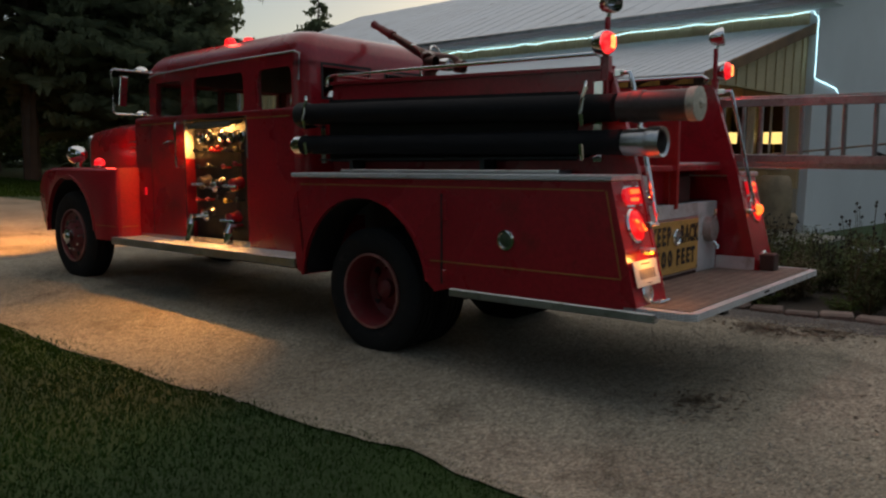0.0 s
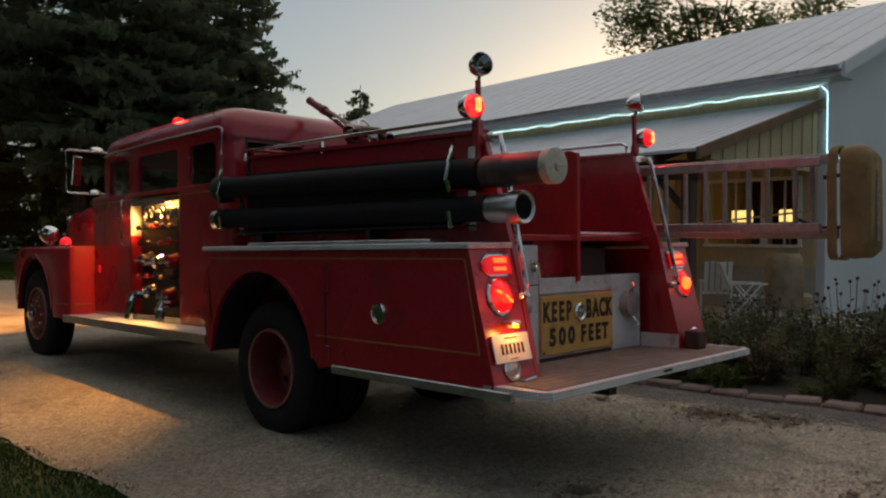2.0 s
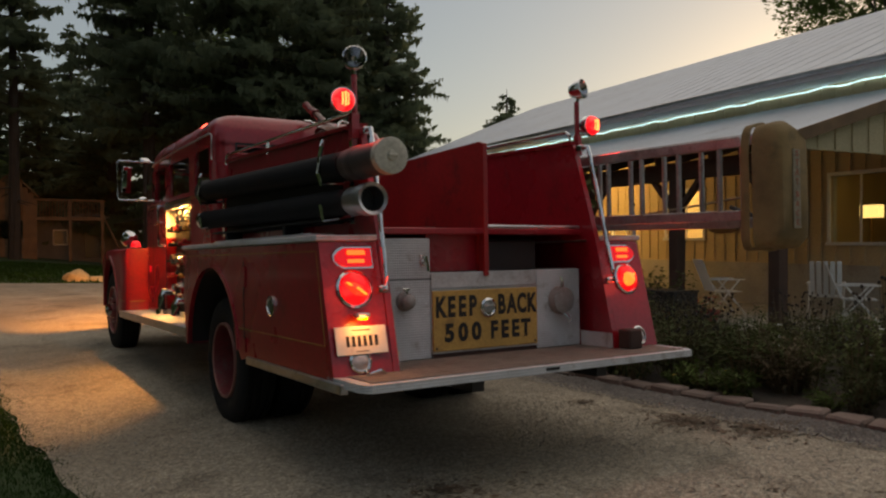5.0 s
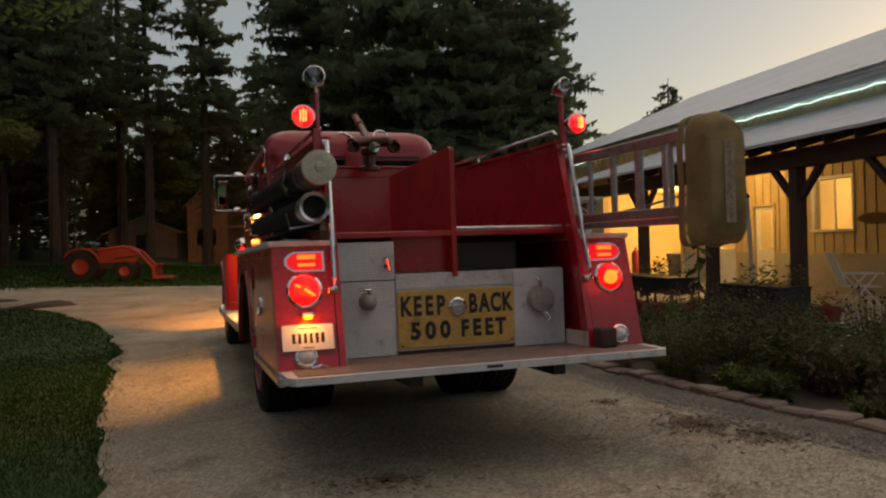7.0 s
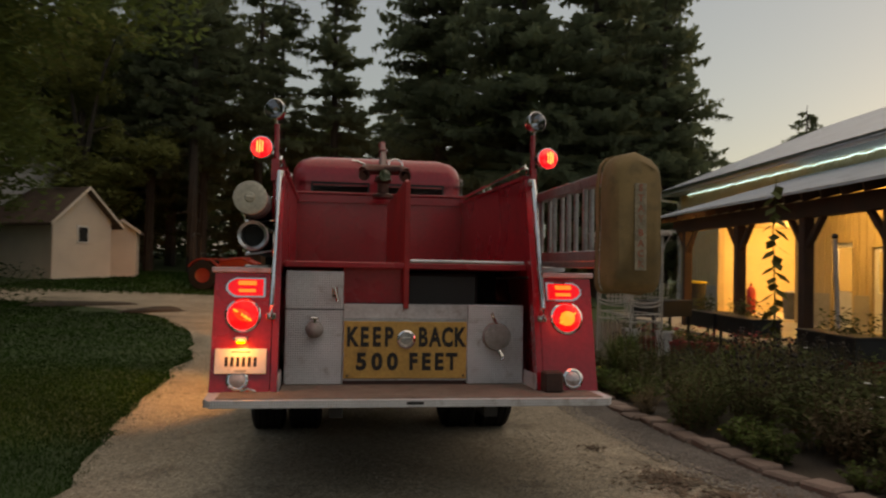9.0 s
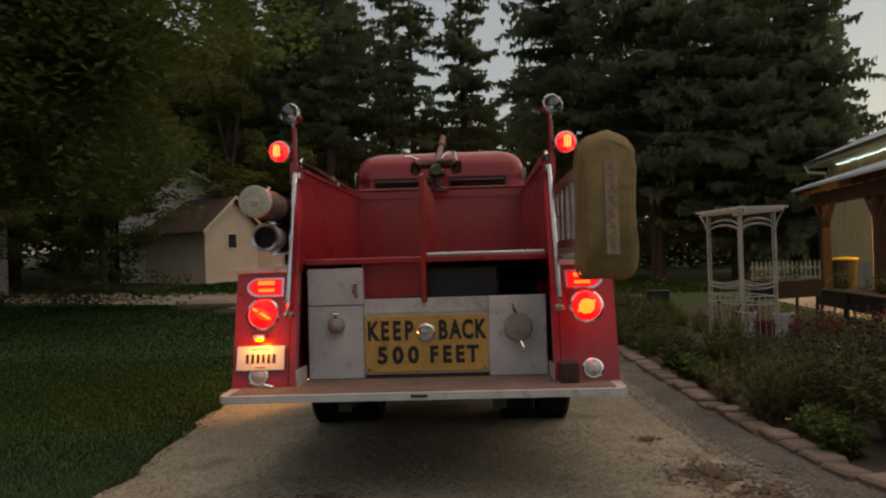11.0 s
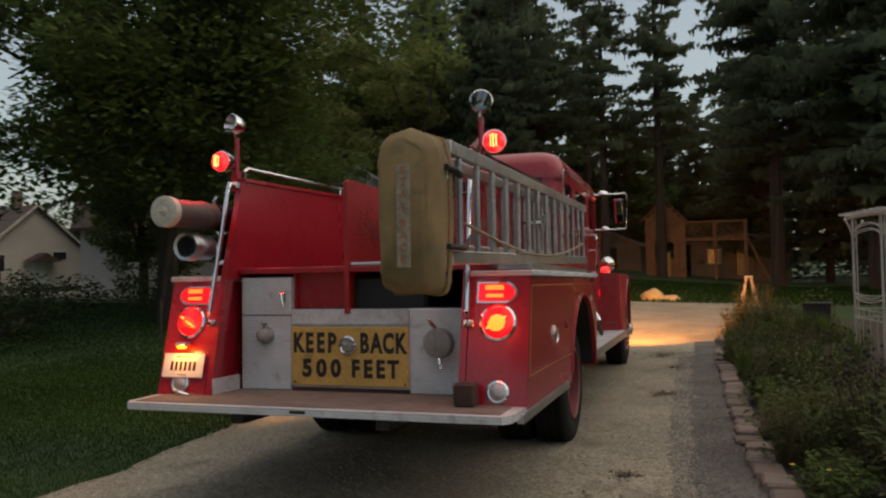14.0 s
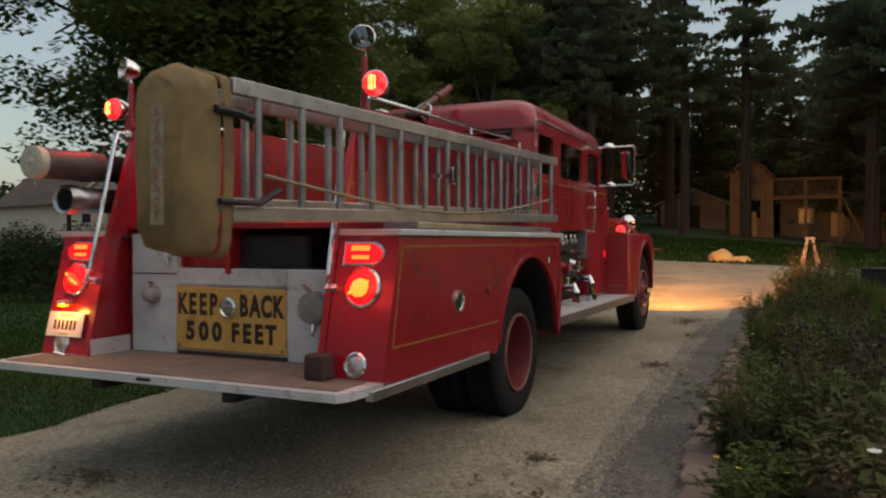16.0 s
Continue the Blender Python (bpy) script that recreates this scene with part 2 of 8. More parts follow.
def glow(name, colour, strength, dark=None):
    m = bpy.data.materials.new(name)
    m.use_nodes = True
    b = m.node_tree.nodes["Principled BSDF"]
    b.inputs["Base Color"].default_value = (*(dark or colour), 1)
    b.inputs["Roughness"].default_value = 0.2
    b.inputs["Emission Color"].default_value, b.inputs["Emission Strength"].default_value = (*colour, 1), strength
    return m


def lens_glow(name, colour, hot, low, high, scale):
    """A ribbed lens lit unevenly from behind."""
    m = glow(name, colour, low, (0.35, 0.01, 0.01))
    n, l = m.node_tree.nodes, m.node_tree.links
    b = n["Principled BSDF"]
    tc, no, ra, mr = n.new("ShaderNodeTexCoord"), n.new("ShaderNodeTexNoise"), n.new("ShaderNodeValToRGB"), n.new("ShaderNodeMapRange")
    no.inputs["Scale"].default_value = scale
    l.new(tc.outputs["Object"], no.inputs["Vector"])
    ra.color_ramp.elements[0].position, ra.color_ramp.elements[1].position = 0.45, 0.68
    ra.color_ramp.elements[0].color, ra.color_ramp.elements[1].color = (*colour, 1), (*hot, 1)
    l.new(no.outputs["Fac"], ra.inputs[0])
    l.new(ra.outputs[0], b.inputs["Emission Color"])
    mr.inputs["From Min"].default_value, mr.inputs["From Max"].default_value = 0.42, 0.7
    mr.inputs["To Min"].default_value, mr.inputs["To Max"].default_value = low, high
    l.new(no.outputs["Fac"], mr.inputs["Value"])
    l.new(mr.outputs[0], b.inputs["Emission Strength"])
    return m


def pane(name, tint=(0.8, 0.85, 0.85), rough=0.02, ior=1.1):
    m = bpy.data.materials.new(name)
    m.use_nodes = True
    b = m.node_tree.nodes["Principled BSDF"]
    b.inputs["Base Color"].default_value = (*tint, 1)
    b.inputs["Roughness"].default_value, b.inputs["Transmission Weight"].default_value, b.inputs["IOR"].default_value = rough, 1.0, ior
    return m


RED = material("fire_red_paint", (0.36, 0.014, 0.026), 0.28, 0, 0.12, 1.2, 35, 0.02, (0.16, 0.02, 0.018), 0.12, 0.35)
RED_DARK = material("hose_bed_red_paint", (0.33, 0.016, 0.018), 0.5, 0, 0.25, 1.5, 40, 0.06, (0.05, 0.015, 0.014), 0.2)
RED_FADED = material("wheel_red_paint", (0.18, 0.018, 0.022), 0.5, 0, 0.2, 6, 60, 0.06, (0.10, 0.07, 0.06), 0.3)
GOLD = material("gold_pinstripe", (0.42, 0.22, 0.06), 0.4, 0.2, 0.15, 8, 80, 0.0)
CHROME = material("chrome", (0.78, 0.78, 0.78), 0.09, 1, 0.06, 4, 40, 0.02)
STEEL = material("brushed_aluminium", (0.52, 0.53, 0.55), 0.35, 1, 0.15, 5, 120, 0.05, (0.22, 0.2, 0.18), 0.2)
TREAD = plate("tread_plate", (0.60, 0.61, 0.63), 0.5, 0.1, (0.3, 0.26, 0.23), 0.2)
TREAD_RUST = plate("worn_tread_plate", (0.21, 0.17, 0.14), 0.85, 0.0, (0.12, 0.085, 0.065), 0.6)
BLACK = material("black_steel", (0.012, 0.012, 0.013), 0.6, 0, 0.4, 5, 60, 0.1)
RUBBER = material("tyre_rubber", (0.012, 0.012, 0.013), 0.9, 0, 0.3, 8, 150, 0.3, (0.035, 0.03, 0.027), 0.15, spec=0.25)
HOSE = material("hard_suction_rubber", (0.012, 0.012, 0.014), 0.8, 0, 0.3, 6, 100, 0.25, spec=0.2)
PANEL = material("dull_pump_panel", (0.06, 0.055, 0.05), 0.4, 0.6, 0.3, 8, 60, 0.05, (0.04, 0.03, 0.02), 0.3)
SLEEVE = material("dull_bronze", (0.085, 0.062, 0.06), 0.55, 0.3, 0.2, 6, 60, 0.05)
GUN = material("gun_metal_brass", (0.13, 0.06, 0.05), 0.35, 0.9, 0.3, 9, 60, 0.1, (0.05, 0.03, 0.03), 0.3)
YELLOW = material("sign_yellow_paint", (0.57, 0.34, 0.095), 0.5, 0, 0.12, 4, 60, 0.05, (0.3, 0.17, 0.06), 0.25)
LETTER = material("black_lettering", (0.015, 0.013, 0.012), 0.5, 0, 0.2, 8, 80, 0.0)
WHITE_PLATE = material("number_plate_white", (0.78, 0.76, 0.72), 0.4, 0, 0.08, 9, 80, 0.02, (0.5, 0.44, 0.38), 0.1)
CANVAS = material("olive_canvas", (0.22, 0.145, 0.065), 0.9, 0, 0.3, 5, 220, 0.4, (0.13, 0.1, 0.055), 0.3)
CANVAS_FADE = material("faded_stencil", (0.3, 0.25, 0.18), 0.9, 0, 0.3, 30, 120, 0.1, (0.22, 0.19, 0.12), 0.5)
STENCIL_RED = material("faded_red_stencil", (0.36, 0.12, 0.08), 0.9, 0, 0.3, 30, 120, 0.1, (0.24, 0.2, 0.12), 0.5)
LADDER = material("ladder_aluminium", (0.36, 0.36, 0.36), 0.45, 0.85, 0.2, 6, 90, 0.08, (0.2, 0.17, 0.15), 0.3)
GLASS = pane("window_glass")
CAB_GLASS = pane("cab_glass", (0.95, 0.97, 0.96), 0.02, 1.15)
MIRROR = material("mirror_glass", (0.85, 0.87, 0.88), 0.03, 1, 0.02, 4, 40, 0.0)
INTERIOR = material("cab_interior", (0.035, 0.02, 0.02), 0.8, 0, 0.3, 5, 60, 0.1)
BRASS = material("pump_brass", (0.5, 0.34, 0.12), 0.3, 1, 0.2, 9, 60, 0.05)
GAUGE = material("gauge_face", (0.75, 0.72, 0.64), 0.4, 0, 0.1, 20, 80, 0.0)
GREEN_BADGE = material("enamel_badge", (0.07, 0.1, 0.06), 0.35, 0.3, 0.3, 40, 90, 0.05)
LENS_RED = material("unlit_red_lens", (0.3, 0.012, 0.012), 0.15, 0, 0.1, 20, 90, 0.1)
REFLECTOR = material("clear_reflector", (0.5, 0.46, 0.46), 0.25, 0.6, 0.2, 30, 160, 0.3)
TAIL_LIT = lens_glow("tail_lamp_lit", (1.0, 0.010, 0.022), (1.0, 0.03, 0.03), 0.42, 0.75, 10)
BAR_LIT = glow("lamp_bar_lit", (1.0, 0.11, 0.025), 1.5)
TURN_LIT = glow("lamp_shell_lit", (1.0, 0.012, 0.03), 0.35, (0.4, 0.01, 0.01))
BEACON_LIT = lens_glow("beacon_lit", (1.0, 0.012, 0.03), (1.0, 0.05, 0.05), 0.5, 1.3, 22)
BEACON_CORE = glow("beacon_core", (1.0, 0.22, 0.07), 2.4)
AMBER_LIT = glow("amber_marker_lit", (1.0, 0.3, 0.03), 1.6)
WARM_LIT = glow("warm_bulb", (1.0, 0.6, 0.2), 4.0)
RIM_LIP = material("worn_rim_lip", (0.3, 0.13, 0.12), 0.45, 0.3, 0.3, 9, 60, 0.05, (0.2, 0.06, 0.06), 0.4)
BOX_BROWN = material("rusty_brown_box", (0.06, 0.03, 0.024), 0.8, 0, 0.3, 9, 60, 0.2)
CAP_GREY = material("dull_galvanised", (0.3, 0.29, 0.28), 0.6, 0.3, 0.2, 9, 60, 0.08, (0.16, 0.14, 0.13), 0.3)
BOWL = material("polished_bowl", (0.42, 0.43, 0.45), 0.07, 1, 0.1, 9, 60, 0.0)
HALO = glow("bulb_halo", (1.0, 0.035, 0.02), 1.0)
HOT = glow("bulb_glow_straight_on", (1.0, 0.16, 0.03), 1.5)
STREAK = glow("bulb_streak", (1.0, 0.17, 0.03), 1.8)
CAP_PALE = material("pale_painted_cap", (0.5, 0.46, 0.38), 0.6, 0, 0.15, 9, 60, 0.05, (0.3, 0.26, 0.22), 0.25)
PAINT_GREY = material("chipped_pale_paint", (0.5, 0.51, 0.52), 0.6, 0, 0.15, 5, 60, 0.08, (0.24, 0.16, 0.13), 0.35)

# ---- materials of the place ----
GRAVEL = gravelly("pale_limestone_gravel", (0.355, 0.305, 0.235), (0.12, 0.1, 0.075), 0.3, 0.019)
GRAVEL_DARK = gravelly("dark_crushed_stone", (0.165, 0.145, 0.13), (0.09, 0.078, 0.065), 0.35, 0.021)
STONE = material("loose_stones", (0.33, 0.29, 0.24), 0.9, 0, 0.3, 2, 40, 0.3)
STONE_DARK = material("loose_dark_stones", (0.19, 0.17, 0.155), 0.9, 0, 0.4, 2, 40, 0.3)
LAWN = material("lawn_soil_and_grass", (0.020, 0.050, 0.008), 0.95, 0, 0.3, 0.7, 45, 0.6, (0.055, 0.06, 0.02), 0.1, dist=0.02)
BLADE = foliage("grass_blades", (0.021, 0.056, 0.008), 0.34, 0.6, 20, 0.28)
SOIL = material("bed_soil", (0.045, 0.034, 0.024), 0.95, 0, 0.35, 3, 60, 0.9, dist=0.02)
BRICK = material("edging_block", (0.21, 0.15, 0.125), 0.92, 0, 0.25, 5, 70, 0.6, (0.12, 0.1, 0.085), 0.35, per_object=0.3)
BARK = material("bark", (0.045, 0.037, 0.031), 0.95, 0, 0.3, 3, 25, 0.9, dist=0.03)
SPRUCE = foliage("spruce_needles", (0.14, 0.172, 0.104), 0.38, 0.5, 12, 0.55)
LEAVES = foliage("maple_leaves", (0.115, 0.165, 0.055), 0.38, 0.5, 12)
LEAVES_Y = foliage("locust_leaves", (0.19, 0.21, 0.075), 0.38, 0.5, 12)
HEDGE = foliage("hedge_leaves", (0.055, 0.08, 0.035), 0.38, 0.5, 12)
PLANT_A = foliage("perennial_leaves", (0.094, 0.112, 0.04), 0.38, 2, 30, 0.25, per_object=0.4)
PLANT_B = foliage("dry_seed_stalks", (0.17, 0.13, 0.078), 0.38, 3, 40, 0.25, per_object=0.35)
PLANT_C = foliage("strap_leaves", (0.1, 0.145, 0.04), 0.38, 2, 30, 0.25, per_object=0.35)
SILVER = foliage("silver_leaves", (0.3, 0.31, 0.28), 0.25, 3, 30)
PETAL_W = material("white_petals", (0.7, 0.7, 0.66), 0.6, 0, 0.1, 9, 40, 0.0)
PETAL_Y = material("yellow_petals", (0.75, 0.52, 0.05), 0.6, 0, 0.1, 9, 40, 0.0)
PETAL_R = material("red_petals", (0.4, 0.02, 0.03), 0.6, 0, 0.2, 9, 40, 0.0)
SIDING = material("cream_board_siding", (0.55, 0.43, 0.26), 0.75, 0, 0.1, 1.2, 40, 0.15, (0.42, 0.32, 0.2), 0.1)
SIDING_W = material("white_steel_siding", (0.62, 0.64, 0.66), 0.5, 0, 0.06, 0.8, 40, 0.08)
ROOF_STEEL = material("pale_steel_roof", (0.58, 0.61, 0.65), 0.5, 0.2, 0.08, 0.6, 30, 0.06, (0.36, 0.36, 0.37), 0.15)
TIMBER = material("dark_stained_timber", (0.07, 0.034, 0.022), 0.75, 0, 0.3, 2.5, 50, 0.3)
TIMBER_L = material("weathered_cedar", (0.2, 0.115, 0.062), 0.8, 0, 0.25, 2.5, 50, 0.3)
CONCRETE = material("porch_concrete", (0.4, 0.37, 0.32), 0.85, 0, 0.15, 1.2, 50, 0.2, (0.26, 0.23, 0.2), 0.25)
WHITE = material("white_paint", (0.74, 0.74, 0.72), 0.5, 0, 0.06, 3, 50, 0.05, (0.5, 0.5, 0.47), 0.1)
HOUSE_CREAM = material("cream_clapboard", (0.72, 0.63, 0.54), 0.75, 0, 0.08, 1, 30, 0.1)
HOUSE_WHITE = material("white_clapboard", (0.5, 0.5, 0.51), 0.7, 0, 0.08, 1, 30, 0.1)
SHINGLE = material("brown_shingles", (0.10, 0.065, 0.05), 0.95, 0, 0.25, 1.5, 18, 0.5)
GREY_WALL = material("grey_shed_boards", (0.16, 0.15, 0.14), 0.9, 0, 0.2, 1.5, 30, 0.2)
DARK_PANE = material("dark_window", (0.03, 0.032, 0.035), 0.25, 0, 0.2, 2, 20, 0.0)
TRACTOR = material("tractor_orange", (0.2, 0.02, 0.013), 0.45, 0, 0.15, 3, 40, 0.05, (0.2, 0.05, 0.03), 0.2)
PLASTIC_K = material("black_plastic", (0.015, 0.015, 0.016), 0.5, 0, 0.3, 4, 60, 0.1)
PLASTIC_R = material("red_plastic_pot", (0.28, 0.02, 0.025), 0.5, 0, 0.2, 4, 60, 0.05)
PLASTIC_Y = material("yellow_plastic_lid", (0.72, 0.5, 0.03), 0.45, 0, 0.1, 4, 60, 0.05)
POLE_GREY = material("pale_grey_pole", (0.4, 0.4, 0.39), 0.6, 0, 0.15, 4, 60, 0.05)
GREY_BIN = material("grey_bin", (0.13, 0.14, 0.15), 0.6, 0, 0.2, 4, 60, 0.05)
BOULDER = material("limestone_boulder", (0.58, 0.4, 0.19), 0.9, 0, 0.25, 2, 20, 0.6, dist=0.03)
LED = glow("led_rope", (0.42, 0.78, 1.0), 2.1)
LAMP_WARM = glow("porch_bulb", (1.0, 0.7, 0.3), 12.0)
ROOM = material("cream_room_wall", (0.72, 0.58, 0.36), 0.8, 0, 0.08, 1, 30, 0.05)

# ---- ground: one sheet to the horizon ----
xs = sorted(set([-900, -400, -200, -120, -80] + [-60 + 2 * k for k in range(61)] + [80, 120, 200, 400, 900]))
ys = sorted(set([-900, -300, -100, -50, -30] + [-20 + 2 * k for k in range(41)] + [75, 100, 150, 250, 500, 900]))
g = Geo()
g.v = [(x, y, height(x, y) if abs(x) < 200 and y < 300 else height(max(min(x, 60), -60), min(y, 75))) for y in ys for x in xs]
nx = len(xs)
g.f = [(j * nx + i, j * nx + i + 1, (j + 1) * nx + i + 1, (j + 1) * nx + i) for j in range(len(ys) - 1) for i in range(nx - 1)]
tagged(part("ground", g, LAWN), "dark green mown lawn rising gently to the trees", "ground", kind="structure")


def edge_line(pts, step=0.25, wob=0.08, seed=0.0):
    out = []
    for (x0, y0), (x1, y1) in zip(pts, pts[1:]):
        n = max(1, int(math.hypot(x1 - x0, y1 - y0) / step))
        for k in range(n):
            t = k / n
            x, y = x0 + (x1 - x0) * t, y0 + (y1 - y0) * t
            w = wob * (noise.noise((x * 0.9 + seed, y * 0.9, 0)) + 0.6 * noise.noise((x * 3 + seed, y * 3, 1)))
            out.append((x + w, y + w * 0.6))
    return out + [pts[-1]]


def smooth_line(pts, n=8):
    out = []
    for i in range(len(pts) - 1):
        p0, p1, p2, p3 = pts[max(i - 1, 0)], pts[i], pts[i + 1], pts[min(i + 2, len(pts) - 1)]
        for k in range(n):
            t = k / n
            out.append(tuple(0.5 * ((2 * b) + (-a + c) * t + (2 * a - 5 * b + 4 * c - d) * t * t + (-a + 3 * b - 3 * c + d) * t ** 3) for a, b, c, d in zip(p0, p1, p2, p3)))
    return out + [pts[-1]]


LEFT = smooth_line([(-3.2, -26), (-2.8, -8), (-2.35, -1), (-2.25, 0.8), (-2.32, 2.0), (-2.48, 3.2), (-2.58, 5.0), (-2.62, 7.0), (-2.8, 9.5), (-3.6, 13.0), (-5.2, 16.0), (-9.0, 18.6), (-16, 20.2), (-40, 22)])
RIGHT = smooth_line([(3.2, -26), (3.0, -8), (2.79, -0.6), (2.64, 0.5), (2.54, 1.5), (2.46, 2.8), (2.40, 5.0), (2.34, 7.5), (2.34, 10.0), (2.48, 12.8), (2.9, 15.2), (3.4, 17.6), (3.7, 20.2), (3.6, 21.8)])
FAR = smooth_line([(3.3, 22.2), (0.0, 22.4), (-5.0, 23.0), (-12, 24.0), (-40, 25.5)])


def sheet(name, outline, mat, lift, label, category):
    """A flat patch cut into a fine grid and laid on the rise."""
    bm = bmesh.new()
    vs = [bm.verts.new((x, y, 0)) for x, y in outline]
    bm.faces.new(vs)
    lo_x, hi_x = min(p[0] for p in outline), max(p[0] for p in outline)
    lo_y, hi_y = min(p[1] for p in outline), max(p[1] for p in outline)
    for axis, lo, hi in ((0, max(lo_x, -20), min(hi_x, 14)), (1, max(lo_y, -4), hi_y)):
        step = 0.4 if axis == 0 else 2.0
        k = math.ceil(lo / step)
        while k * step < hi:
            co = (k * step, 0, 0) if axis == 0 else (0, k * step, 0)
            no = (1, 0, 0) if axis == 0 else (0, 1, 0)
            bmesh.ops.bisect_plane(bm, geom=bm.verts[:] + bm.edges[:] + bm.faces[:], plane_co=co, plane_no=no)
            k += 1
    for v in bm.verts:
        v.co.z = height(v.co.x, v.co.y) + lift
    me = bpy.data.meshes.new(name)
    bm.to_mesh(me)
    bm.free()
    me.materials.append(mat)
    ob = new(name, me)
    return tagged(ob, label, category, kind="structure")


drive_right = [(x - 0.10, y) for x, y in RIGHT]
sheet("driveway", edge_line(LEFT, 0.2, 0.12, 3.0) + [(-40, 25.5)] + edge_line(FAR[::-1], 0.5, 0.12, 7.0) + edge_line(drive_right[::-1], 0.5, 0.02, 5.0), GRAVEL, 0.014, "pale crushed limestone driveway with worn patches", "driveway")
strip_in = [(x - (0.50 - 0.06 * min(1, max(0, y / 8))), y) for x, y in RIGHT if -6 < y < 11]
strip_out = [(x - 0.06, y) for x, y in RIGHT if -6 < y < 11]
sheet("gravel_verge", edge_line(strip_in, 0.2, 0.09, 11.0) + edge_line(strip_out[::-1], 0.4, 0.02, 2.0), GRAVEL_DARK, 0.024, "darker crushed stone verge beside the edging", "gravel verge")
bed_out = [(x + 0.05, y) for x, y in RIGHT if -7 < y < 15.5]
sheet("garden_bed_soil", edge_line(bed_out, 0.4, 0.02, 1.0) + [(7.2, 15.5), (7.0, 9), (6.6, 4), (6.3, -7)], SOIL, 0.03, "dark garden soil under dense planting", "garden bed")

# loose stones lie on the gravel
def stones(name, n, box, mat, size, seed, lift, keep, label):
    rnd, g = random.Random(seed), Geo()
    while n > 0:
        x, y = rnd.uniform(box[0], box[1]), rnd.uniform(box[2], box[3])
        if not keep(x, y):
            continue
        r = rnd.uniform(*size)
        c, a = (x, y, height(x, y) + lift + r * 0.25), rnd.uniform(0, 6.28)
        p = [(c[0] + r * k * math.cos(a + q), c[1] + r * k * math.sin(a + q), c[2] + dz * r) for q, k, dz in ((0, 1, 0), (1.3, 0.8, 0.1), (2.8, 1.1, -0.1), (4.4, 0.85, 0.1))]
        p += [(c[0] + 0.2 * r, c[1], c[2] + 0.6 * r)]
        g.add(p, [(0, 1, 4), (1, 2, 4), (2, 3, 4), (3, 0, 4)])
        n -= 1
    return tagged(part(name, g, mat, sharp=0), label, "stones", kind="stuff")


def lerp_x(line, y):
    for (x0, y0), (x1, y1) in zip(line, line[1:]):
        if y0 <= y <= y1:
            return x0 + (x1 - x0) * (y - y0) / max(1e-6, y1 - y0)
    return line[-1][0]


stones("loose_gravel", 16000, (-2.6, 2.2, -2.5, 9.0), STONE, (0.004, 0.014), 3, 0.014, lambda x, y: lerp_x(LEFT, y) < x < lerp_x(RIGHT, y) - 0.5, "loose pale stones scattered over the driveway")
stones("verge_gravel", 2600, (1.2, 2.7, -2.5, 9.0), STONE, (0.005, 0.016), 6, 0.024, lambda x, y: abs(x - lerp_x(RIGHT, y) + 0.52) < 0.2 * abs(noise.noise((x * 4, y * 2, 8))) + 0.06, "pale stones kicked onto the verge")
stones("loose_dark_gravel", 9000, (1.3, 2.7, -2.5, 9.0), STONE_DARK, (0.005, 0.015), 4, 0.024, lambda x, y: lerp_x(RIGHT, y) - 0.62 < x < lerp_x(RIGHT, y) - 0.08, "loose dark stones on the verge")


# ---- plants ----
def leaf_cloud(g, centre, radius, n, size, rnd, flat=0.6):
    for _ in range(n):
        while True:
            p = Vector((rnd.uniform(-1, 1), rnd.uniform(-1, 1), rnd.uniform(-1, 1)))
            if 0.2 < p.length < 1:
                break
        c = Vector(centre) + Vector((p.x * radius[0], p.y * radius[1], p.z * radius[2]))
        a, t = rnd.uniform(0, 6.28), rnd.uniform(-flat, flat)
        u = Vector((math.cos(a), math.sin(a), t)) * size * rnd.uniform(0.6, 1.3)
        w = Vector((-math.sin(a), math.cos(a), rnd.uniform(-flat, flat))) * size * rnd.uniform(0.35, 0.7)
        g.add([c - u * 0.5, c + w * 0.5, c + u * 0.5, c - w * 0.5], [(0, 1, 2, 3)])


def quick(name, g, mat, parent=None, label=""):
    me = bpy.data.meshes.new(name)
    me.from_pydata(g.v, [], g.f)
    me.materials.append(mat)
    ob = new(name, me)
    if parent:
        ob.parent = parent
    if label:
        tagged(ob, label)
    return ob


